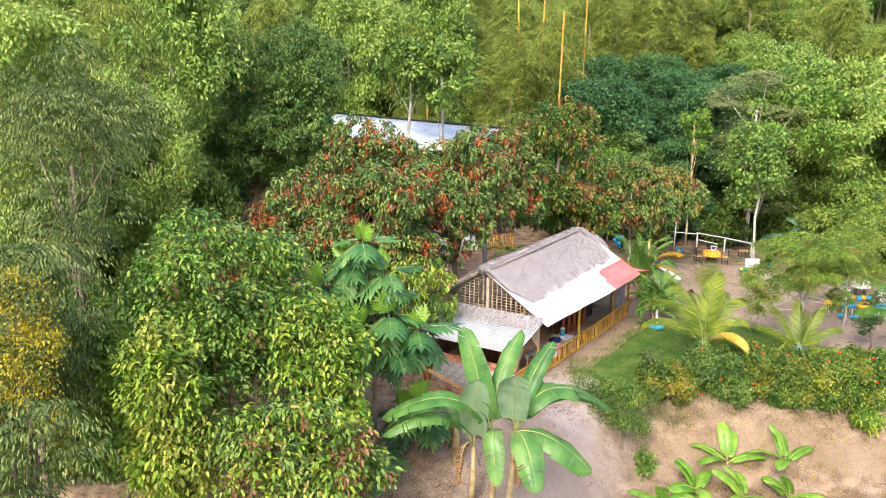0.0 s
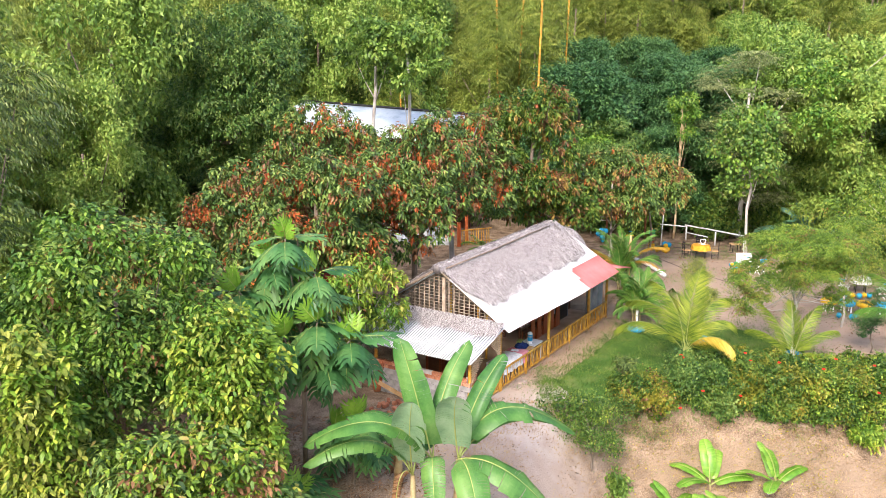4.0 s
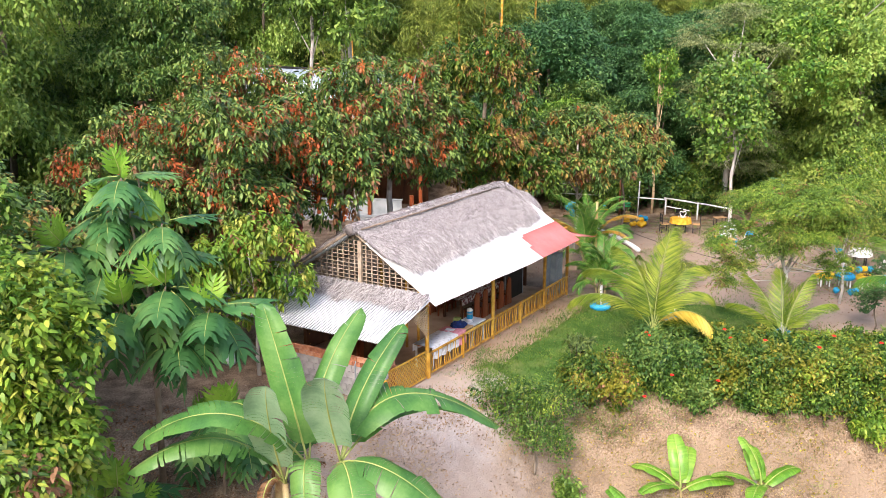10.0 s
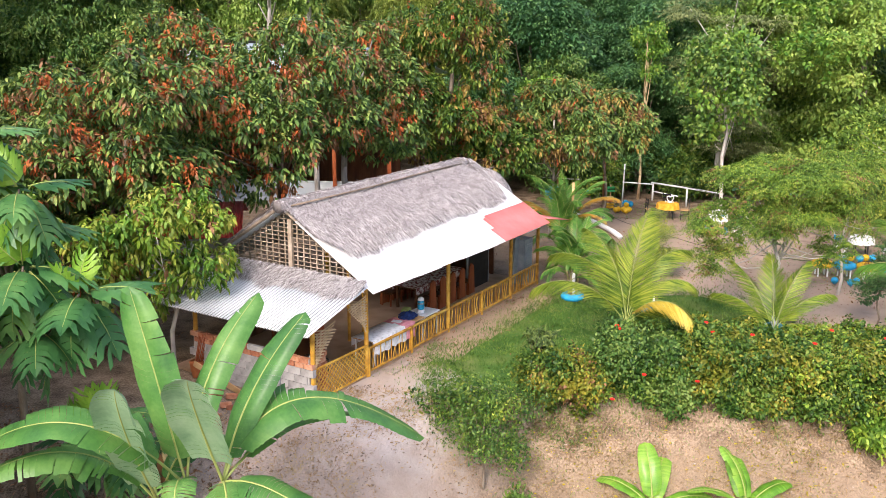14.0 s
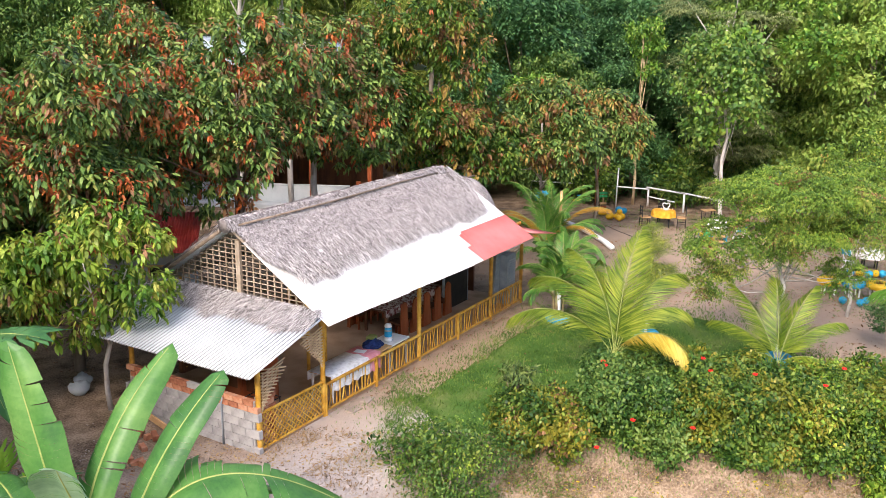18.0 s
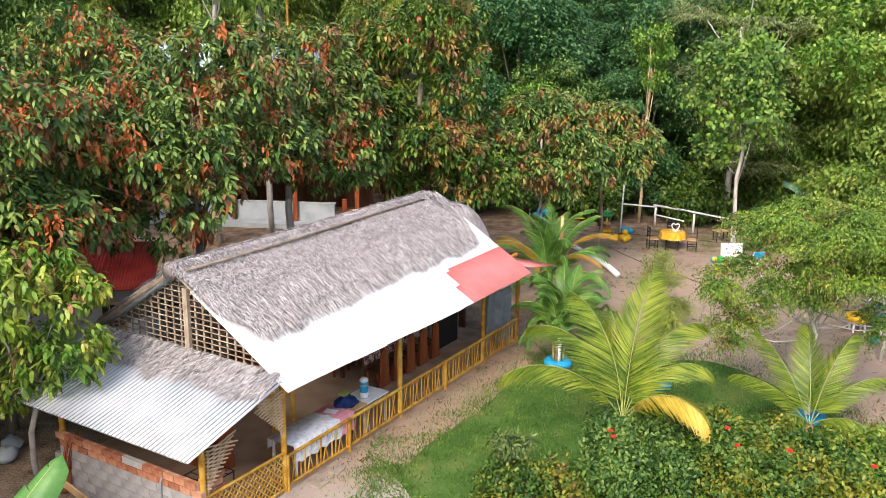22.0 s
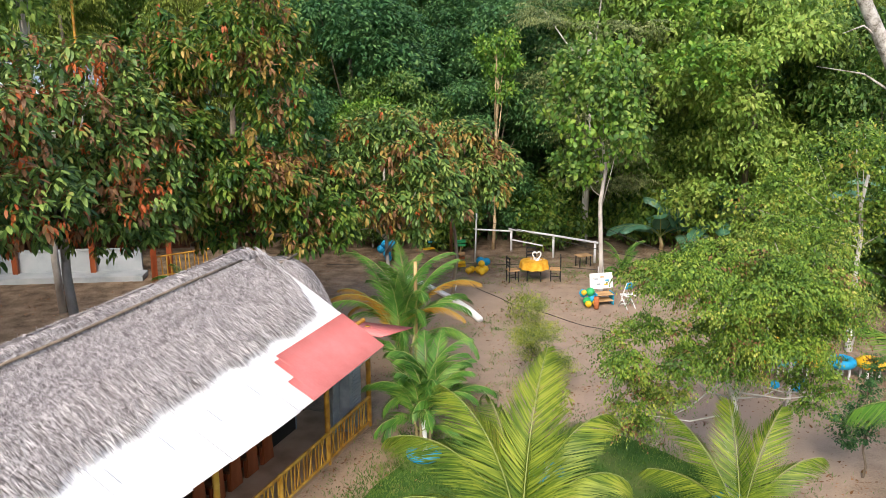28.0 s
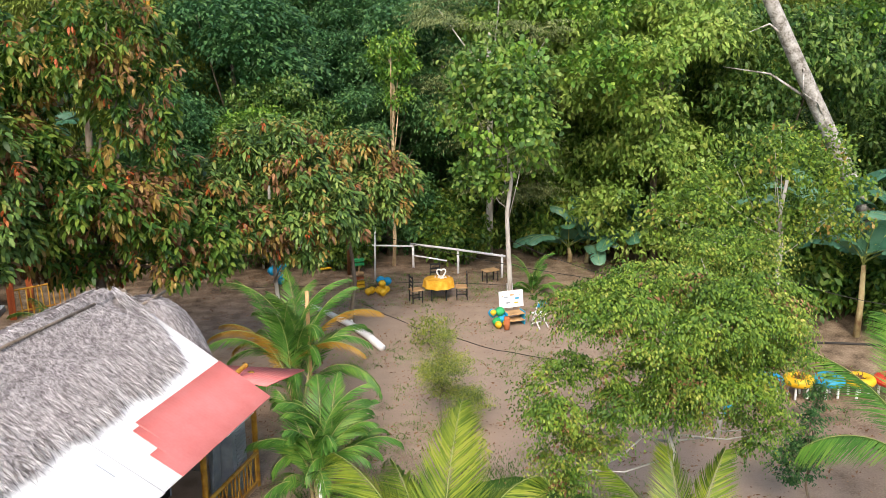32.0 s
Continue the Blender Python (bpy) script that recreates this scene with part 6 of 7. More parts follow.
# ---- lawn, tufts and litter ----
def lawn():
    bm = bmesh.new()
    c = Vector((10.4, 35.9))
    ring = []
    for i in range(72):
        t = 6.2832 * i / 72
        d = Vector((math.cos(t), math.sin(t)))
        r = 1.0 / max(abs(d.x) / 6.6, abs(d.y) / 4.8, 0.1)
        r = min(r, 6.9 if d.x < 0 and d.y < 0 else 5.6) * (1 + 0.12 * noise.noise(Vector((math.cos(t) * 2, math.sin(t) * 2, 4))))
        ring.append(c + d * r)
    inside = [p for p in ring]
    # keep a bare path along the railing
    out = []
    for p in inside:
        q = HOUSE.inverted() @ Vector((p.x, p.y, 0))
        if q.y > -1.0:
            q.y = -1.0 - 0.5 * abs(noise.noise(q * 1.1))
            w = HOUSE @ q
            p = Vector((w.x, w.y))
        out.append(p)
    layers = []
    for k, f in enumerate((0.93, 0.86, 0.6, 0.3)):
        lay = []
        for p in out:
            q = c + (p - c) * f
            lay.append(bm.verts.new((q.x, q.y, height(q.x, q.y) + (0.0 if k == 0 else 0.035))))
        layers.append(lay)
    mid = bm.verts.new((c.x, c.y, height(c.x, c.y) + 0.04))
    n = len(out)
    for a, b in zip(layers, layers[1:]):
        for i in range(n):
            bm.faces.new((a[i], a[(i + 1) % n], b[(i + 1) % n], b[i]))
    for i in range(n):
        bm.faces.new((layers[-1][i], layers[-1][(i + 1) % n], mid))
    tagged(part("lawn", bm, "lawn", None, smooth=True), "mown green lawn beside the house", "lawn", kind="structure")
    rng = np.random.default_rng(5)
    P = []
    poly = np.array([(p.x, p.y) for p in out])
    while len(P) < 42000:
        f = np.sqrt(rng.random()) * (1.0 + 0.07 * rng.normal()) if rng.random() < 0.72 else 0.9 + 0.16 * abs(rng.normal())
        i = rng.integers(0, n)
        g = rng.random()
        e = poly[i] * (1 - g) + poly[(i + 1) % n] * g
        q = np.array([c.x, c.y]) * (1 - f) + e * f
        P.append((q[0], q[1], height(q[0], q[1]) + 0.02))
    P = np.array(P)
    m = len(P)
    D = np.stack([rng.normal(size=m) * 0.5, rng.normal(size=m) * 0.5, np.ones(m)], 1)
    ob = blades("grass", P, D, unit(rng, m), rng.uniform(0.05, 0.11, m), 0.014, "grass", None)
    tagged(ob, "short green grass blades of the lawn", "grass", kind="stuff")


lawn()


def tufts(name, label, n, spot, mt, L, W, seed, cat="grass", flat=0.6):
    rng = np.random.default_rng(seed)
    P = []
    while len(P) < n:
        x, y, k = spot(rng)
        for _ in range(k):
            a, b = x + rng.normal() * 0.1, y + rng.normal() * 0.1
            P.append((a, b, height(a, b) + 0.005))
    P = np.array(P)
    m = len(P)
    D = np.stack([rng.normal(size=m) * flat, rng.normal(size=m) * flat, np.abs(rng.normal(size=m)) * 0.5 + 0.25], 1)
    tagged(blades(name, P, D, np.tile([0, 0, 1.0], (m, 1)) + unit(rng, m) * 0.6, rng.uniform(*L, m), rng.uniform(*W, m), mt, None), label, cat, kind="stuff")


def patchy(x0, x1, y0, y1, thr, k):
    def f(rng):
        for _ in range(200):
            x, y = rng.uniform(x0, x1), rng.uniform(y0, y1)
            if noise.noise(Vector((x * 0.55, y * 0.55, 9))) + rng.normal() * 0.12 > thr:
                break
        return x, y, k
    return f


tufts("grass_tufts", "thin green grass tufts on the yard's earth", 16000, patchy(8, 24, 41, 57, 0.05, 10), "grass", (0.05, 0.13), (0.008, 0.018), 21)
tufts("grass_tufts", "green grass fringe by the lawn", 7000, patchy(4.5, 9, 30.5, 34.5, 0.0, 10), "grass", (0.06, 0.14), (0.01, 0.02), 22)
tufts("grass_tufts", "sparse dry grass on the bank", 26000, patchy(2, 22, 26.0, 31, -0.2, 8), "drybrown", (0.05, 0.17), (0.006, 0.014), 23)
tufts("grass_tufts", "thin green and yellow grass below the hedge", 9000, patchy(7, 22, 29.3, 31.0, 0.0, 9), "drygrass", (0.05, 0.14), (0.007, 0.014), 123)
tufts("leaf_litter", "fallen yellow leaves below the hedge", 1600, patchy(7, 22, 28.3, 30.8, -0.2, 2), "yellowleaf", (0.05, 0.1), (0.03, 0.05), 124, "leaf litter", 1.6)
tufts("leaf_litter", "dry fallen leaves on the slope", 6500, patchy(-8, 1.5, 20, 29, -0.35, 3), "dryleaf", (0.06, 0.16), (0.02, 0.05), 24, "leaf litter", 1.5)
tufts("leaf_litter", "dry fallen leaves under the trees", 9000, patchy(-12, 24, 33, 60, -0.15, 3), "dryleaf", (0.05, 0.13), (0.02, 0.05), 25, "leaf litter", 1.5)
tufts("leaf_litter", "dry straw and fallen leaves on the bank", 16000, patchy(0, 23, 24, 31.2, -0.5, 2), "drybrown", (0.03, 0.1), (0.012, 0.04), 27, "leaf litter", 1.6)
tufts("leaf_litter", "brown leaf bits over the yard", 9000, patchy(4, 24, 33, 58, -0.5, 2), "dryleaf", (0.03, 0.08), (0.015, 0.035), 28, "leaf litter", 1.6)
tufts("clods", "dark and ruddy clods on the bank", 6000, patchy(0, 23, 24, 31.2, -0.5, 2), "bark", (0.02, 0.07), (0.02, 0.05), 29, "earth clods", 1.2)
tufts("stones", "small pale stones and clods on the bank", 5000, patchy(-2, 22, 24, 31, -0.3, 2), "ash", (0.02, 0.06), (0.02, 0.05), 26, "stones", 1.5)


# ---- tyres, furniture and party things in the yard ----
def torus(bm, c, R, r, squash=1.0, segs=28, rs=10):
    rings = []
    for i in range(segs):
        t = 6.2832 * i / segs
        ring = []
        for k in range(rs):
            p = 6.2832 * k / rs
            tread = 1.0 + (0.03 if i % 2 else 0.0) * max(0.0, math.cos(p))
            ring.append(bm.verts.new((c[0] + math.cos(t) * (R + r * tread * math.cos(p)), c[1] + math.sin(t) * (R + r * tread * math.cos(p)), c[2] + r * squash * math.sin(p))))
        rings.append(ring)
    for i in range(segs):
        a, b = rings[i], rings[(i + 1) % segs]
        for k in range(rs):
            bm.faces.new((a[k], b[k], b[(k + 1) % rs], a[(k + 1) % rs]))


def tyre_planter(x, y, colour, label, legs=0, plant=0, seed=1, group="painted tyre planters"):
    h = 0.34 if legs else 0.0
    root = thing("tyre_planter", x, y, 0.02, 0, label, "planter", group)
    bm = bmesh.new()
    torus(bm, (0, 0, h + 0.12), 0.27, 0.13, 0.95)
    part("tyre", bm, colour, root, smooth=True)
    bm = bmesh.new()
    bmesh.ops.create_circle(bm, cap_ends=True, segments=20, radius=0.26, matrix=Matrix.Translation((0, 0, h + 0.13)))
    part("soil", bm, "soil", root)
    for i in range(legs):
        t = 0.785 + i * 6.2832 / legs
        box("leg", (0.24 * math.cos(t), 0.24 * math.sin(t), h / 2), (0.05, 0.05, h), "white", root)
    if plant:
        rng = np.random.default_rng(seed)
        n = 60
        P = np.stack([rng.normal(size=n) * 0.1, rng.normal(size=n) * 0.1, np.full(n, h + 0.14)], 1)
        blades("plant", P, unit(rng, n) + [0, 0, 0.7], unit(rng, n) + [0, 0, 1], 0.16, 0.035, "dryleaf" if plant == 1 else "hedge", root)
    return root


tyre_planter(8.79, 39.35, "blue", "blue-painted tyre ring round a small palm", group="tyre rings on the lawn")
tyre_planter(11.34, 38.2, "blue", "blue-painted tyre ring round a sapling", group="tyre rings on the lawn")
tyre_planter(14.75, 36.6, "blue", "blue-painted tyre ring round a tree", group="tyre rings on the lawn")
make_tree("sapling", 11.34, 38.2, 0, [(0, 0, 1.9, 0.35, 0.35, 0.5)], "citrus", 50, 8, L=0.14, W=0.05, seed=171, label="thin sapling with a white-painted stem in a tyre ring", category="sapling", trunk=(0.035, 0.02), white=0.8, limbs=3)
for i, c in enumerate(("yellow", "blue", "yellow", "blue", "yellow", "blue", "yellow", "redpaint")):
    x, y = 18.2 + i * 0.76, 43.5 - i * 0.17
    tyre_planter(x, y, c, ("yellow", "blue", "red")[("yellow", "blue", "redpaint").index(c)] + "-painted tyre planter on white legs", 4, 1 + i % 2, 200 + i)


def chair(name, x, y, turn, frame_m, seat_m, label, group):
    root = thing(name, x, y, 0.02, turn, label, "chair", group)
    for sx in (-1, 1):
        box("leg", (sx * 0.18, -0.18, 0.22), (0.035, 0.035, 0.44), frame_m, root)
        box("back_leg", (sx * 0.18, 0.18, 0.49), (0.035, 0.035, 0.98), frame_m, root)
    box("seat", (0, 0, 0.455), (0.42, 0.42, 0.04), seat_m, root, bevel=0.012)
    for z in (0.62, 0.76, 0.92):
        box("back_slat", (0, 0.18, z), (0.34, 0.02, 0.07), frame_m, root)
    for s in (-1, 1):
        box("stretcher", (s * 0.18, 0, 0.2), (0.025, 0.34, 0.025), frame_m, root)
    return root


def round_table(x, y, r, label, cloth, cloth_label):
    root = thing("round_table", x, y, 0.02, 0, label, "table")
    bm = bmesh.new()
    bmesh.ops.create_cone(bm, cap_ends=True, segments=28, radius1=r, radius2=r, depth=0.035, matrix=Matrix.Translation((0, 0, 0.735)))
    part("tabletop", bm, "darkwood", root)
    for i in range(4):
        t = 0.6 + i * 1.5708
        box("leg", (0.72 * r * math.cos(t), 0.72 * r * math.sin(t), 0.36), (0.045, 0.045, 0.72), "black", root)
    ct = thing("tablecloth", x, y, 0.02, 0, cloth_label, "tablecloth")
    bm = bmesh.new()
    mid = bm.verts.new((0, 0, 0.762))
    rings = []
    for k, (f, z) in enumerate(((0.6, 0.762), (1.0, 0.758), (1.05, 0.72), (1.08, 0.6), (1.12, 0.48))):
        rings.append([bm.verts.new((r * f * (1 + (0.05 * k / 4) * math.sin(i * 6.2832 * 9 / 72) * (k > 1)) * math.cos(i * 6.2832 / 72), r * f * (1 + (0.05 * k / 4) * math.sin(i * 6.2832 * 9 / 72) * (k > 1)) * math.sin(i * 6.2832 / 72), z)) for i in range(72)])
    for i in range(72):
        bm.faces.new((mid, rings[0][i], rings[0][(i + 1) % 72]))
        for a, b in zip(rings, rings[1:]):
            bm.faces.new((a[i], b[i], b[(i + 1) % 72], a[(i + 1) % 72]))
    part("cloth", bm, cloth, ct, smooth=True)
    return root


round_table(13.95, 53.4, 0.5, "round wooden table under a yellow cloth", "cloth_y", "bright yellow scalloped tablecloth on the round table")
G_CH = "chairs round the yellow table"
chair("dining_chair", 13.1, 53.25, 100, "black", "plank", "dark wooden dining chair with a pale seat", G_CH)
chair("dining_chair", 14.75, 53.25, -100, "black", "plank", "dark wooden dining chair with a pale seat", G_CH)
chair("dining_chair", 14.1, 54.6, 5, "black", "plank", "dark wooden dining chair with a pale seat", G_CH)


def stool(x, y, label):
    root = thing("low_table", x, y, 0.02, 20, label, "table")
    box("tabletop", (0, 0, 0.45), (0.6, 0.4, 0.04), "plank", root)
    for sx in (-1, 1):
        for sy in (-1, 1):
            box("leg", (sx * 0.25, sy * 0.15, 0.21), (0.035, 0.035, 0.43), "black", root)


stool(16.3, 55.2, "small wooden side table with a pale top")


def vase():
    root = thing("table_decoration", 14.05, 53.45, 0.785, 0, "white heart-shaped table decoration with flowers", "decoration")
    bm = bmesh.new()
    add_tube(bm, [(0.16 * math.sin(t) ** 3, 0, 0.18 + 0.012 * (13 * math.cos(t) - 5 * math.cos(2 * t) - 2 * math.cos(3 * t))) for t in np.linspace(0.1, 6.18, 24)], 0.025, 6)
    part("frame", bm, "white", root, smooth=True)
    rng = np.random.default_rng(3)
    blades("posy", np.tile([0.0, -0.05, 0.02], (30, 1)) + rng.normal(size=(30, 3)) * [0.08, 0.04, 0.02], unit(rng, 30) + [0, 0, 0.6], unit(rng, 30), 0.1, 0.06, "white", root)


vase()


def ball(name, c, r, material, parent):
    bm = bmesh.new()
    bmesh.ops.create_uvsphere(bm, u_segments=14, v_segments=10, radius=r)
    for v in bm.verts:
        if v.co.z < 0:
            v.co.x *= 1 + v.co.z / r * 0.25
            v.co.y *= 1 + v.co.z / r * 0.25
        v.co += Vector(c)
    add_tube(bm, [(c[0], c[1], c[2] - r), (c[0], c[1], c[2] - r * 1.15)], [r * 0.06, r * 0.12], 6)
    return part(name, bm, material, parent, smooth=True)


def balloons(x, y, items, label, seed):
    root = thing("balloon_cluster", x, y, 0.02, 0, label, "balloons")
    for dx, dy, dz, r, c in items:
        ball("balloon", (dx, dy, dz + r * 1.15), r, c, root)


balloons(11.95, 54.4, [(0, 0, 0, 0.15, "yellow"), (0.26, 0.05, 0, 0.15, "yellow"), (-0.25, 0.12, 0, 0.14, "yellow"), (0.1, -0.25, 0, 0.14, "yellow"), (0.12, 0.02, 0.24, 0.14, "yellow"), (-0.4, -0.02, 0, 0.13, "yellow"), (0.12, 0.4, 0.22, 0.17, "blue"), (0.36, 0.38, 0.2, 0.16, "blue"), (0.24, 0.4, 0.0, 0.15, "blue")], "cluster of yellow and blue party balloons on the ground", 1)
balloons(15.15, 49.95, [(0, 0, 0, 0.15, "green"), (0.2, 0.1, 0.05, 0.16, "blue"), (-0.1, 0.15, 0.25, 0.15, "blue"), (0.12, 0.08, 0.3, 0.16, "green"), (0.0, -0.2, 0, 0.12, "yellow"), (0.28, -0.1, 0, 0.12, "yellow"), (-0.12, 0.0, 0.38, 0.1, "yellow")], "cluster of blue, green and yellow balloons", 2)


def party_board():
    root = thing("display_board", 15.75, 50.25, 0.02, 8, "white display board on a small wooden stand", "board")
    box("board", (0, 0.12, 0.78), (0.85, 0.03, 0.55), "white", root, rot=Matrix.Rotation(-0.2, 3, "X"))
    box("shelf", (0, -0.1, 0.38), (0.62, 0.42, 0.035), "plank", root)
    box("shelf", (0, -0.1, 0.16), (0.62, 0.42, 0.03), "plank", root)
    for sx in (-1, 1):
        box("side", (sx * 0.31, -0.1, 0.22), (0.03, 0.42, 0.44), "blue", root)
        box("leg", (sx * 0.3, 0.14, 0.45), (0.035, 0.035, 0.9), "plank", root)
    for k, (dx, dz) in enumerate(((-0.2, 0.86), (0.02, 0.92), (0.2, 0.8), (-0.12, 0.68), (0.16, 0.66))):
        box("picture_bar", (dx, 0.1 + (dz - 0.78) * 0.2 - 0.02, dz), (0.14, 0.008, 0.05), ("grey", "plank", "blue", "grey", "yellow")[k], root, bevel=0, rot=Matrix.Rotation(-0.2, 3, "X"))


party_board()
root = thing("clay_pot", 15.4, 49.65, 0.02, 0, "tall orange clay cylinder pot", "pot")
tube("body", [(0, 0, 0), (0, 0, 0.2), (0, 0, 0.42)], [0.08, 0.1, 0.09], "terracotta", root, segs=14)


def folding_chair(x, y, turn, label):
    root = thing("folding_chair", x, y, 0.02, turn, label, "chair", "white folding chairs")
    for s in (-1, 1):
        tube("leg", [(s * 0.2, -0.22, 0), (s * 0.2, 0.2, 0.95)], 0.02, "white", root, segs=6)
        tube("cross_leg", [(s * 0.17, 0.24, 0), (s * 0.17, -0.2, 0.46)], 0.02, "white", root, segs=6)
    for k in range(5):
        box("seat_slat", (0, -0.16 + k * 0.085, 0.45), (0.38, 0.06, 0.02), "white", root, bevel=0.004)
    box("backrest", (0, 0.17, 0.82), (0.42, 0.05, 0.26), "blue", root, "bright blue balloon-like chair cover", bevel=0.02, rot=Matrix.Rotation(-0.4, 3, "X"))
    for z in (0.1, 0.25):
        box("rung", (0, -0.18 + z * 0.4, z), (0.4, 0.02, 0.03), "white", root, bevel=0.004)


folding_chair(16.5, 49.7, 200, "white folding chair with a blue cover")
folding_chair(21.5, 46.0, 230, "white folding chair with a blue cover")
round_table(20.8, 47.0, 0.45, "round table under a white cloth", "cloth_w", "white tablecloth on the round table by the tyres")
folding_chair(19.8, 46.4, 120, "white folding chair with a blue cover")
balloons(20.6, 45.8, [(0, 0, 0, 0.14, "yellow"), (0.25, 0, 0, 0.14, "blue"), (-0.3, -0.2, 0, 0.15, "blue"), (-0.6, -0.1, 0, 0.14, "yellow"), (-0.9, 0, 0, 0.14, "blue")], "yellow and blue balloons by the tyre planters", 3)
balloons(18.3, 42.3, [(0, 0, 0, 0.13, "blue"), (0.5, -0.2, 0, 0.13, "blue"), (0.8, 0.1, 0, 0.12, "blue")], "blue balloons lying on the ground", 4)


def stacked_sign():
    root = thing("stacked_sign", 11.35, 55.4, 0.02, 10, "small post stacked with green, red and yellow boards", "sign")
    tube("post", [(0, 0, 0), (0, 0, 1.25)], 0.035, "plank", root, segs=7)
    for z, c, w in ((1.1, "green", 0.36), (0.95, "green", 0.36), (0.6, "plank", 0.3), (0.42, "redwood", 0.3), (0.24, "yellow", 0.34), (0.1, "yellow", 0.38)):
        box("board", (0, -0.04, z), (w, 0.16, 0.1), c, root)


stacked_sign()
root = thing("white_pole", 12.05, 56.3, 0.0, 0, "thin white-painted pole in the yard", "pole")
tube("pole", [(0, 0, 0), (0.05, 0, 2.2)], 0.035, "white", root)
root = thing("marker_stake", 8.95, 44.9, 0.0, 0, "pale yellow wooden stake among the palm leaves", "stake")
tube("stake", [(0, 0, 0), (0.0, 0, 3.1)], 0.05, "plank", root)


def log_bench():
    root = thing("white_log", 11.2, 48.7, 0.0, 0, "white-painted curved log lying on the ground", "log")
    tube("log", [(0.05, -0.1, 0.12), (-0.2, 0.9, 0.14), (-0.65, 2.2, 0.15), (-1.35, 3.6, 0.2), (-2.1, 4.4, 0.35)], [0.115, 0.12, 0.11, 0.09, 0.075], "white", root, segs=10)
    tube("branch_stub", [(-0.65, 2.2, 0.15), (-0.45, 2.6, 0.5)], [0.05, 0.03], "white", root, segs=6)


log_bench()


def fence():
    root = thing("pole_fence", 13.5, 57.9, 0.0, 0, "fence of white-painted poles at the yard's edge", "fence")
    for dx, dy in ((-5.6, 1.3), (-2.4, 0.9), (0.3, -0.05), (1.9, -1.15), (3.4, -2.2)):
        tube("post", [(dx, dy, -0.1), (dx, dy, 0.92)], 0.05, "white", root)
    tube("rail", [(-5.6, 1.25, 0.95), (-2.4, 0.85, 0.92), (0.3, -0.1, 0.92)], 0.036, "white", root)
    tube("rail", [(0.2, 0.0, 1.0), (1.9, -1.2, 0.95), (3.5, -2.3, 0.86)], 0.045, "white", root)
    tube("lower_rail", [(0.3, -0.1, 0.55), (1.5, -0.9, 0.45)], 0.033, "white", root)


fence()


def swing(x, y, colour, label):
    root = thing("swing", x, y, 0.0, 15, label, "swing", "swings under the trees")
    for sx in (-1, 1):
        tube("rope", [(sx * 0.22, 0, 0.45), (sx * 0.22, 0, 3.2)], 0.012, "black", root, segs=5)
    box("seat", (0, 0, 0.44), (0.5, 0.2, 0.05), colour, root, bevel=0.015)


swing(10.2, 57.0, "yellow", "yellow swing seat on ropes")
swing(10.5, 58.2, "blue", "blue swing seat on ropes")
root = thing("timber_gantry", 10.0, 57.2, 0.0, 12, "dark timber gantry that carries the swings", "gantry")
for sx in (-1.3, 1.2):
    tube("post", [(sx, 0, -0.1), (sx, 0, 3.2)], 0.07, "darkwood", root)
tube("beam", [(-1.5, 0, 3.2), (1.4, 0, 3.2)], 0.06, "darkwood", root)
balloons(8.4, 56.6, [(0, 0, 0.5, 0.2, "blue"), (0.25, 0.1, 0.5, 0.18, "blue"), (-0.2, 0, 0.35, 0.17, "blue"), (0.05, -0.1, 0.15, 0.17, "blue"), (0.1, 0, -0.02, 0.15, "blue")], "bunch of blue balloons under the trees", 5)


def hose(name, pts, label, r=0.011, mt="hose"):
    root = thing(name, pts[0][0], pts[0][1], 0.0, 0, label, "hose")
    o = Vector((pts[0][0], pts[0][1], 0))
    fine = []
    for a, b in zip(pts, pts[1:]):
        for k in range(6):
            f = k / 6
            x, y = a[0] + (b[0] - a[0]) * f, a[1] + (b[1] - a[1]) * f
            w = 0.12 * noise.noise(Vector((x * 0.8, y * 0.8, 2)))
            fine.append(Vector((x + w, y + w, height(x, y) + r)) - o)
    tube("line", fine, r, mt, root, segs=5)


hose("irrigation_hose", [(11.2, 53.5), (12.6, 50.6), (14.6, 47.9), (17.0, 46.2), (20.5, 45.2)], "black irrigation hose across the yard")
hose("irrigation_hose", [(6.0, 56.5), (11.0, 56.2), (14.5, 55.6), (17.5, 54.2)], "black irrigation hose along the fence")
hose("irrigation_hose", [(22.5, 46.5), (24.5, 46.2), (27.5, 45.0), (31, 43.5)], "black irrigation hose by the bananas", 0.04)


def cable(a, b, sag, label):
    a, b = Vector(a), Vector(b)
    root = thing("cable", a.x, a.y, a.z, 0, label, "cable")
    pts = [a.lerp(b, f) - a + Vector((0, 0, -sag * 4 * f * (1 - f))) for f in (k / 14 for k in range(15))]
    tube("wire", pts, 0.012, "hose", root, segs=5)


cable((10.3, 57.2, 2.3), (18.5, 50.4, 1.3), 0.2, "thin dark cable slung between trees")
cable((16.1, 51.8, 2.4), (21.85, 45.0, 1.6), 0.3, "thin dark cable slung between trees")
cable((21.85, 45.0, 2.6), (27.5, 45.0, 1.2), 0.2, "thin dark cable slung to the bananas")


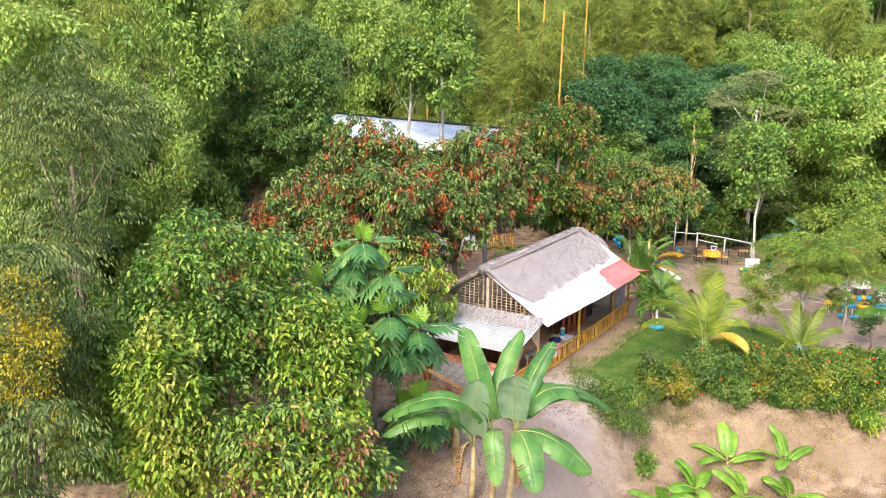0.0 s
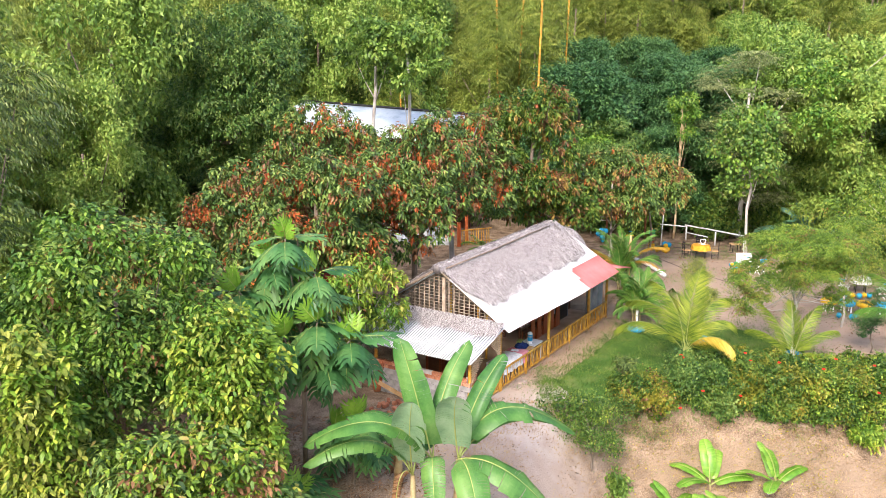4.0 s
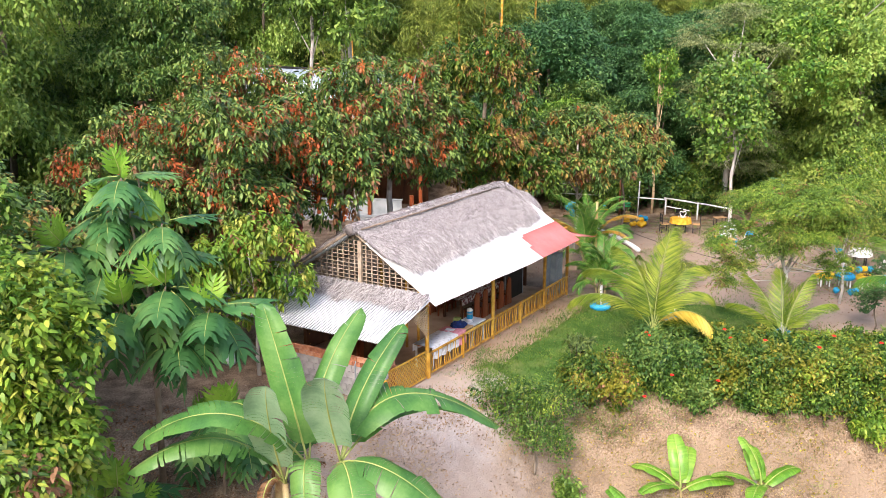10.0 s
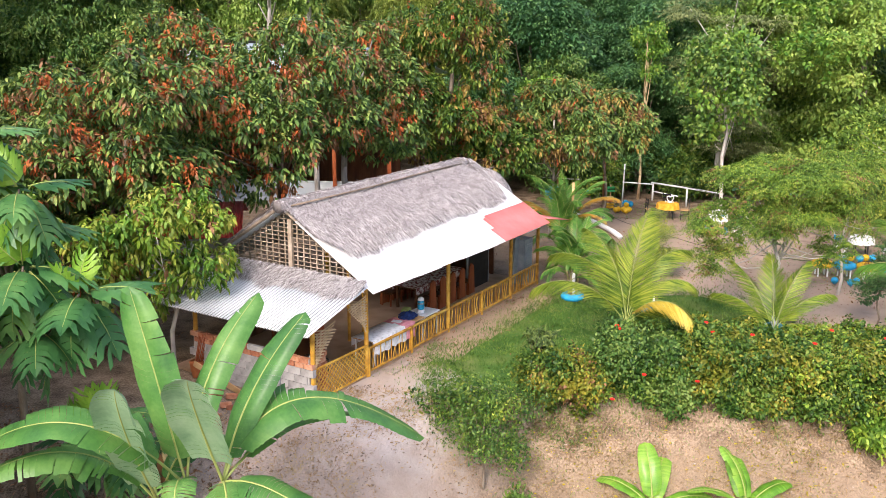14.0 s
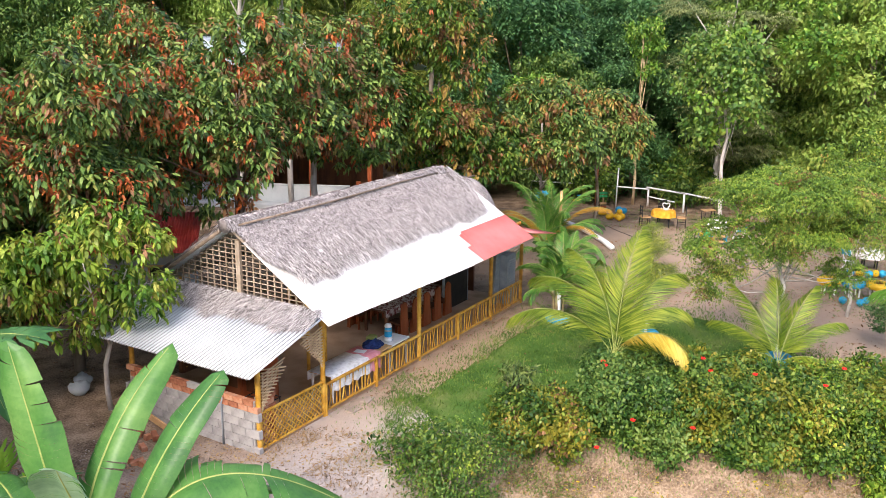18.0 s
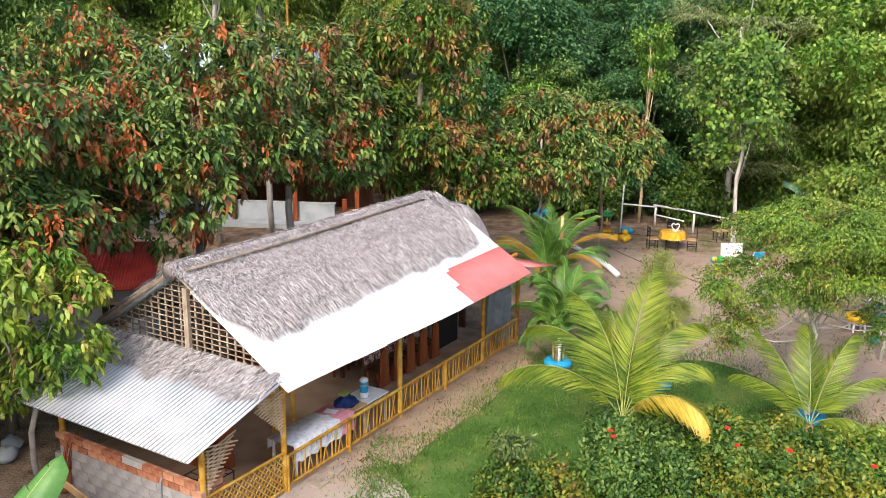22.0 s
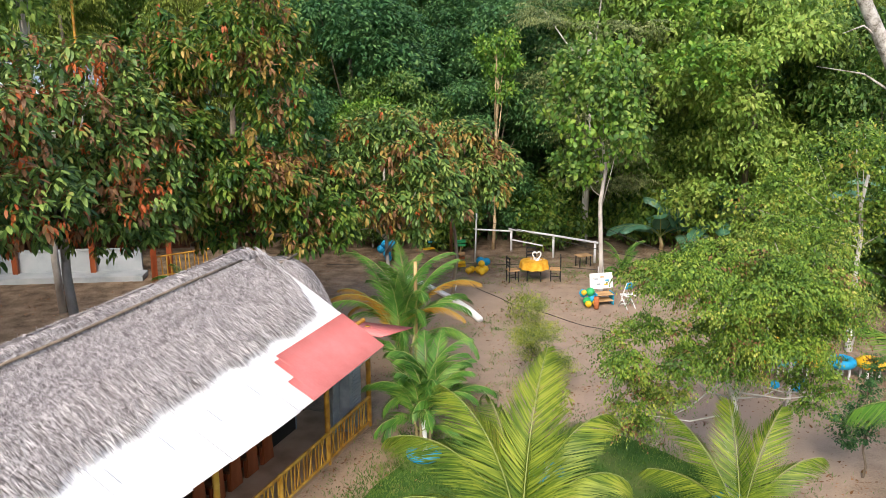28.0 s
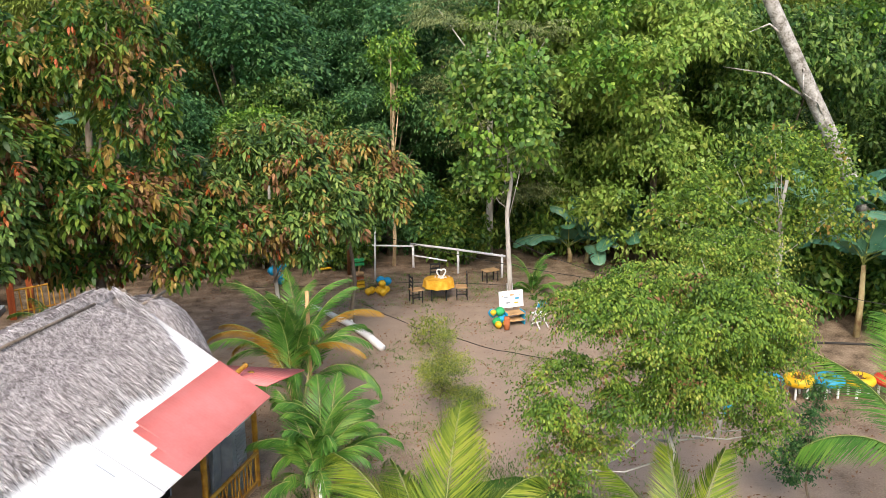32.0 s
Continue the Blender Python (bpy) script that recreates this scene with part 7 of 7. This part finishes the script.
# ---- pale-roofed house and red-roofed hut behind the trees ----
def far_house():
    root = thing("pale_roofed_house", -6.0, 57.0, 0.0, 0, "long house with a pale blue sheet roof and white low wall", "house")
    ridge, run = Vector((-5.95, 5.6, 8.1)), Vector((12.35, -7.4, -0.15))
    fall = Vector((-7.4, -12.35, 0)).normalized()
    wavy_sheet("roof", ridge, run, fall + Vector((0, 0, -0.23)), 14.4, 5.0, "paleblue", root, "pale blue weathered sheet roof", wave=0.25, amp=0.02)
    wavy_sheet("back_roof", ridge, run, -fall + Vector((0, 0, -0.3)), 14.4, 5.0, "paleblue", root, wave=0.25, amp=0.02)
    tube("ridge_cap", [ridge + Vector((0, 0, 0.06)), ridge + run + Vector((0, 0, 0.06))], 0.08, "black", root, segs=6)
    box("low_wall", (0.6, -1.4, 0.5), (8.6, 0.15, 1.05), "greywhite", root, "white-washed low wall")
    box("wall_cap", (0.6, -1.4, 1.05), (8.7, 0.22, 0.06), "greywhite", root)
    box("plinth", (0.6, -1.9, 0.1), (9.0, 0.9, 0.22), "greywhite", root)
    box("back_wall", (0, 3.0, 3.2), (11.8, 0.15, 6.4), "darkwood", root)
    box("floor_upper", (0, 0.4, 3.1), (11.8, 4.6, 0.2), "darkwood", root)
    for k in range(5):
        box("post", (-5.6 + k * 2.9, -1.6, 3.0), (0.2, 0.2, 6.0), "redwood", root)


far_house()


def porch():
    root = thing("bamboo_porch_rail", -0.3, 55.0, 0.0, 12, "orange bamboo railing with a thick wooden post", "railing")
    box("post", (-0.2, -0.5, 0.7), (0.22, 0.22, 1.6), "redwood", root)
    for k in range(11):
        cane("baluster", (0.1 + k * 0.17, -0.3 + k * 0.05, 0.0), (0.05 + k * 0.17 + 0.05 * (k % 2), -0.3 + k * 0.05, 0.95), 0.025, "bamboo", root, segs=5)
    cane("rail", (-0.1, -0.35, 0.95), (1.95, 0.25, 0.98), 0.035, "bamboo", root)
    cane("rail", (-0.1, -0.35, 0.2), (1.95, 0.25, 0.2), 0.03, "bamboo", root)


porch()


def red_hut():
    root = thing("red_roofed_hut", -4.9, 39.6, 0.0, 14, "small white hut with a dull red sheet roof", "hut")
    box("wall", (0, 0, 1.0), (3.6, 2.6, 2.0), "greywhite", root, bevel=0.01)
    box("window_frame", (1.0, -1.31, 1.25), (0.75, 0.05, 0.7), "plank", root)
    box("window_pane", (1.0, -1.33, 1.25), (0.6, 0.04, 0.56), "black", root, bevel=0)
    wavy_sheet("roof", (-2.2, 0.2, 2.95), (1, 0, 0), (0, -1, -0.38), 4.4, 2.3, "oldred", root, "dull red corrugated roof")
    wavy_sheet("back_roof", (-2.2, 0.2, 2.95), (1, 0, 0), (0, 1, -0.38), 4.4, 2.0, "oldred", root)


red_hut()


for i, (x, y, z, r) in enumerate(((-5.2, 51.6, 11.6, 2.2), (-2.7, 51.0, 11.2, 2.6))):
    make_tree("tall_pale_tree", x, y, height(x, y), [(0.3 - 0.6 * i, 0, z, r, r, 2.2)], "forest", 420, 11, L=0.28, W=0.12, seed=301 + i, label="tall tree with a bare pale trunk and high crown", group="tall pale trees", trunk=(0.14, 0.08), bark="palebark", limbs=3, limb_k=0.5, lobes=18, size=0.3)
for i, (x, y, h, dx) in enumerate(((4.0, 60.0, 15.5, 0.3), (1.5, 66, 18.5, -0.5), (6.0, 69, 19.5, 0.3), (-5.5, 64.5, 11, 0.0), (2.5, 67.5, 19, 0.6))):
    root = thing("bamboo_stalk", x, y, height(x, y), 0, "golden bamboo stalk standing over the trees", "bamboo", "golden bamboo stalks")
    cane("stalk", (0, 0, 0), (dx, 0, h - height(x, y)), 0.07, "bamboo", root)
make_tree("thin_pole_tree", 13.1, 58.4, 0, [(0, 0, 8.3, 1.2, 1.1, 1.1), (0.2, 0.1, 6.9, 0.7, 0.7, 0.6)], "freshleaf", 150, 9, L=0.17, W=0.08, seed=311, label="thin straight pale trunk with a small leafy crown", trunk=(0.08, 0.055), bark="strip", limbs=6, lobes=10, size=0.4)


# ---- kitchen corner and veranda ----
BW, BH, BL = 0.12, 0.19, 0.39
bme = bpy.data.meshes.new("block")
bm = bmesh.new()
add_box(bm, (0, 0, 0), (BW, BL, BH), None, 0.008)
bm.to_mesh(bme)
bm.free()
rme = bpy.data.meshes.new("brick")
bm = bmesh.new()
add_box(bm, (0, 0, 0), (BW, 0.27, 0.125), None, 0.006)
bm.to_mesh(rme)
bm.free()
for course in range(5):
    for k in range(10):
        v = 0.1 + k * 0.4 + (0.2 if course % 2 else 0.0)
        if v < 3.95:
            ob = link_mesh("block", bme, "block", wall)
            ob.location = (-6.385 + 0.003 * ((k * 5 + course) % 3), v, 0.04 + course * 0.2)
for course in range(2):
    for k in range(14):
        v = 0.06 + k * 0.285 + (0.14 if course % 2 else 0.0)
        if v < 3.95 and not (course == 1 and k in (5, 6)):
            ob = link_mesh("brick", rme, "brick", wall)
            ob.location = (-6.38 + 0.004 * ((k * 3 + course) % 3), v, 1.005 + course * 0.138)
pier = new("brick_pier")
pier.parent = house
box("mortar_core", (-6.05, 0.12, 0.62), (0.44, 0.1, 1.2), "mortar", pier, bevel=0)
for course in range(8):
    for k in range(2):
        ob = link_mesh("brick", rme, "brick", pier)
        ob.matrix_local = pose(-6.16 + k * 0.24 + (0.06 if course % 2 else 0), 0.1, 0.2 + course * 0.138, 0, 0, 90)
for v in (0.95,):
    tube("wall_pipe", [(-6.47, v, 0.0), (-6.47, v, 1.0), (-6.42, v, 1.1)], 0.02, "grey", house, "grey wall pipe", segs=7)


def hearth():
    root = house_thing("iron_grate", -5.4, 1.1, 0.1, 0, "black iron grate standing on the kitchen floor", "grate")
    for k in range(8):
        tube("bar", [(-0.6 + k * 0.17, -0.35, 0.45), (-0.6 + k * 0.17, 0.35, 0.45)], 0.012, "black", root, segs=5)
    for s in (-0.35, 0, 0.35):
        tube("cross_bar", [(-0.62, s, 0.44), (0.62, s, 0.44)], 0.014, "black", root, segs=5)
    for sx in (-0.6, 0.6):
        for sy in (-0.33, 0.33):
            tube("leg", [(sx, sy, 0), (sx, sy, 0.45)], 0.014, "black", root, segs=5)


hearth()


def cabinet():
    root = house_thing("wooden_cabinet", -4.3, 2.2, 0.1, 0, "red-brown wooden cabinet with panelled doors", "cabinet")
    box("body", (0, 0, 0.6), (0.45, 1.5, 1.2), "redwood", root)
    for s in (-0.38, 0.38):
        box("door", (-0.235, s, 0.6), (0.03, 0.68, 1.08), "redwood", root)
        box("door_panel", (-0.255, s, 0.6), (0.02, 0.46, 0.8), "darkwood", root)


cabinet()


def serving_table():
    root = house_thing("serving_table", -2.55, 0.36, 0.12, 0, "long serving table under a lace cloth", "table")
    box("tabletop", (0, 0, 0.72), (2.5, 0.7, 0.04), "plank", root)
    for sx in (-1.18, 1.18):
        for sy in (-0.3, 0.3):
            box("leg", (sx, sy, 0.345), (0.05, 0.05, 0.75), "white", root)
    for nm, u0, u1, mt, lb in (("tablecloth", -1.3, 0.35, "cloth_w", "white lace tablecloth hanging over the table's edge"), ("tablecloth", 0.2, 0.72, "cloth_p", "pink cloth laid across the table")):
        ct = house_thing(nm, -2.55, 0.36, 0.12, 0, lb, "tablecloth")
        bm = bmesh.new()
        up = 0.748 if mt == "cloth_w" else 0.753
        out = 0.362 if mt == "cloth_w" else 0.367
        cols = []
        for i in range(31):
            u = u0 + (u1 - u0) * i / 30
            w = 0.018 * math.sin(i * 1.3)
            cols.append([bm.verts.new(q) for q in ((u, -out - 0.01 + w, 0.34 + 0.03 * math.sin(i * 0.9)), (u, -out + w * 0.5, 0.58), (u, -out, up), (u, 0, up), (u, out, up), (u, out + w, 0.5))])
        for a, b in zip(cols, cols[1:]):
            for k in range(5):
                bm.faces.new((a[k], b[k], b[k + 1], a[k + 1]))
        part("cloth", bm, mt, ct, smooth=True)
    for u, v, turn in ((0.42, 0.05, 12), (0.1, -0.1, -20)):
        sheet = house_thing("paper_sheet", -2.55 + u, 0.36 + v, 0.877, turn, "white paper lying on the serving table", "paper", "papers on the table")
        box("paper", (0, 0, 0.006), (0.21, 0.29, 0.004), "white", sheet, bevel=0)
    fold = house_thing("folded_cloth", -1.45, 0.55, 0.865, 15, "folded yellow-green cloth beside the navy bundle", "cloth")
    box("cloth", (0, 0, 0.1), (0.3, 0.22, 0.2), "cloth_g", fold, bevel=0.03)
    bag = house_thing("navy_bundle", -1.6, 0.4, 0.865, 0, "crumpled navy cloth bundle on the table", "cloth")
    bm = bmesh.new()
    bmesh.ops.create_uvsphere(bm, u_segments=20, v_segments=12, radius=1)
    for v in bm.verts:
        n = noise.noise(v.co * 2.3)
        v.co = Vector((v.co.x * 0.33 * (1 + 0.3 * n), v.co.y * 0.24 * (1 + 0.3 * n), max(0.0, v.co.z * 0.16 * (1 + 0.5 * n))))
    part("cloth", bm, "cloth_n", bag, smooth=True)
    side = house_thing("side_table", -0.85, 0.36, 0.12, 0, "small white side table by the railing", "table")
    box("tabletop", (0, 0, 0.7), (0.85, 0.66, 0.04), "white", side)
    for sx in (-0.36, 0.36):
        for sy in (-0.27, 0.27):
            box("leg", (sx, sy, 0.335), (0.045, 0.045, 0.71), "white", side)
    jug = house_thing("water_dispenser", -1.0, 0.33, 0.842, 0, "blue and white water dispenser with a domed lid", "water dispenser")
    tube("base", [(0, 0, 0), (0, 0, 0.03), (0, 0, 0.17)], [0.15, 0.16, 0.155], "white", jug, "white base", segs=18)
    tube("tank", [(0, 0, 0.17), (0, 0, 0.2), (0, 0, 0.38), (0, 0, 0.4)], [0.14, 0.15, 0.15, 0.14], "blue", jug, "blue tank", segs=18)
    tube("collar", [(0, 0, 0.4), (0, 0, 0.46)], [0.155, 0.155], "grey", jug, segs=18)
    tube("upper_tank", [(0, 0, 0.46), (0, 0, 0.56)], [0.14, 0.14], "blue", jug, segs=18)
    tube("lid", [(0, 0, 0.56), (0, 0, 0.62), (0, 0, 0.68), (0, 0, 0.71)], [0.15, 0.145, 0.1, 0.02], "white", jug, "white domed lid", segs=18)
    tube("tap", [(0, -0.14, 0.08), (0, -0.2, 0.08), (0, -0.2, 0.04)], 0.015, "grey", jug, segs=6)
    jug.scale = (0.68, 0.68, 0.68)


serving_table()


def dining_set():
    root = house_thing("dining_table", 2.35, 2.15, 0.1, 0, "long dark dining table with a patterned cloth", "table")
    box("tabletop", (0, 0, 0.75), (3.0, 0.9, 0.05), "darkwood", root)
    for sx in (-1.35, 1.35):
        for sy in (-0.36, 0.36):
            box("leg", (sx, sy, 0.37), (0.08, 0.08, 0.74), "darkwood", root)
    ct = house_thing("table_runner", 2.35, 2.15, 0.1, 0, "maroon patterned tablecloth with a scalloped hanging edge", "tablecloth")
    bm = bmesh.new()
    cols = []
    for i in range(61):
        u = -1.52 + 3.04 * i / 60
        cols.append([bm.verts.new(q) for q in ((u, -0.475, 0.6 - 0.05 * abs(math.sin(i * 0.8))), (u, -0.465, 0.785), (u, 0.46, 0.785), (u, 0.47, 0.62))])
    for a, b in zip(cols, cols[1:]):
        for k in range(3):
            bm.faces.new((a[k], b[k], b[k + 1], a[k + 1]))
    part("cloth", bm, "cloth_r", ct)
    first = house_thing("dining_chair", 1.1, 1.45, 0.1, 0, "heavy red-brown wooden dining chair with a solid back", "chair", "chairs at the long table")
    box("seat", (0, 0, 0.44), (0.44, 0.42, 0.06), "darkwood", first)
    bm = bmesh.new()
    prof = [(-0.21, 0.02), (-0.17, 0.5), (-0.14, 0.98), (0, 1.08), (0.14, 0.98), (0.17, 0.5), (0.21, 0.02)]
    a = [bm.verts.new((x, -0.2, z)) for x, z in prof]
    b = [bm.verts.new((x, -0.245, z)) for x, z in prof]
    bm.faces.new(a)
    bm.faces.new(b[::-1])
    for i in range(7):
        bm.faces.new((a[i], b[i], b[(i + 1) % 7], a[(i + 1) % 7]))
    part("backrest", bm, "redwood", first)
    for sx in (-1, 1):
        for sy in (-1, 1):
            box("leg", (sx * 0.18, sy * 0.17, 0.21), (0.05, 0.05, 0.42), "redwood", first)
    for k in range(1, 5):
        p = at(1.1 + k * 0.62, 1.45, 0.1)
        copy_thing(first, pose(p.x, p.y, p.z, 0, 0, 64.3))
    for k in range(5):
        p = at(1.1 + k * 0.62, 2.9, 0.1)
        copy_thing(first, pose(p.x, p.y, p.z, 0, 0, 244.3))


dining_set()
for u, h in ((-1.7, 0.9), (-2.4, 0.9)):
    cane("inner_post", (u, 1.9, 0.1), (u, 1.9, 3.6), 0.05, "bamboo", house)


def appliances():
    root = house_thing("grey_cooler", 5.78, 0.42, 0.1, 0, "grey metal cooler unit with a slatted front", "cooler")
    box("body", (0, 0, 0.82), (0.6, 0.55, 1.64), "grey", root, bevel=0.015)
    for k in range(16):
        box("vent_slat", (0.05, -0.285, 0.25 + k * 0.08), (0.42, 0.02, 0.03), "greywhite", root, bevel=0)
    fr = house_thing("black_screen", 4.5, 1.5, 0.1, 0, "tall black panel screen in the veranda", "screen")
    box("panel", (0, 0, 1.0), (1.5, 0.06, 2.0), "black", fr)
    for s in (-0.74, 0.74):
        box("frame", (s, 0, 1.0), (0.05, 0.08, 2.04), "grey", fr)
    wh = house_thing("grey_door", 5.3, 0.42, 0.1, 0, "pale blue-grey door leaf leaning by the cooler", "door")
    box("leaf", (0, 0, 0.95), (0.32, 0.05, 1.85), "grey", wh, rot=Matrix.Rotation(0.05, 3, "X"))


appliances()


def outside_kitchen():
    p = at(-6.55, 3.75)
    pot = thing("terracotta_pot", p.x, p.y, 0.02, 0, "terracotta pot holding bundled sticks", "pot")
    tube("pot_body", [(0, 0, 0), (0, 0, 0.2), (0, 0, 0.38), (0, 0, 0.42)], [0.12, 0.16, 0.18, 0.19], "terracotta", pot, segs=18)
    for k in range(14):
        t = k * 2.4
        tube("stick", [(0.08 * math.cos(t), 0.08 * math.sin(t), 0.2), (0.12 * math.cos(t) + 0.22, 0.12 * math.sin(t) + 0.1, 1.0 + 0.1 * (k % 3))], 0.016, "redwood", pot, segs=5)
    p = at(-6.75, 2.4)
    pl = thing("leaning_plank", p.x, p.y, 0.02, 64.3, "pale plank leaning on the block wall", "plank")
    box("board", (-0.1, 0.3, 0.28), (0.04, 1.7, 0.16), "plank", pl, rot=Matrix.Rotation(0.28, 3, "X"))
    for k in range(16):
        q = at(-7.6 + 0.55 * math.sin(k * 2.1), 2.2 + 0.7 * math.cos(k * 1.3), 0)
        b = thing("loose_brick", q.x, q.y, height(q.x, q.y) + 0.04 + 0.05 * (k % 2), k * 37, "loose red brick on the ground", "brick", "loose bricks by the kitchen")
        ob = link_mesh("brick", rme, "brick", b)
        ob.matrix_local = pose(0, 0, 0.0, 8 * (k % 3), 6 * (k % 2), 0)
    for k, (u, v) in enumerate(((-3.55, -0.42), (-2.9, -0.35))):
        q = at(u, v)
        b = thing("paving_slab", q.x, q.y, height(q.x, q.y) + 0.03, 64 + k * 9, "pale concrete slab beside the railing", "slab", "slabs by the railing")
        box("slab", (0, 0, -0.02), (0.36, 0.24, 0.07), "ash", b, bevel=0.012)
    for k, (u, v, s) in enumerate(((-6.4, 5.9, 0.26), (-6.0, 6.3, 0.22))):
        q = at(u, v)
        b = thing("sack", q.x, q.y, 0.0, k * 50, "full grubby white sack beside the trees", "sack", "sacks by the kitchen")
        bm = bmesh.new()
        bmesh.ops.create_uvsphere(bm, u_segments=16, v_segments=10, radius=1)
        for w in bm.verts:
            n = noise.noise(w.co * 1.8 + Vector((k, 0, 0)))
            w.co = Vector((w.co.x * s * (1 + 0.25 * n), w.co.y * s * (1 + 0.25 * n), (w.co.z * 0.7 + 0.6) * s * (1 + 0.35 * n)))
        part("sack_body", bm, "greywhite", b, smooth=True)
    st = thing("banana_stump", 0.35, 25.4, height(0.35, 25.4), 0, "dry brown banana stump with hanging sheaths", "stump")
    tube("stem", [(0, 0, -0.1), (0.05, 0, 0.9), (-0.1, 0.1, 1.9)], [0.14, 0.12, 0.08], "stem", st, segs=10)
    rng = np.random.default_rng(9)
    for _ in range(12):
        blades("dry_sheath", np.array([[rng.normal() * 0.08, rng.normal() * 0.08, rng.uniform(0.9, 1.9)]]), unit(rng, 1) * 0.5 + [0, 0, -1], unit(rng, 1), 0.8, 0.16, "dryleaf", st)


outside_kitchen()
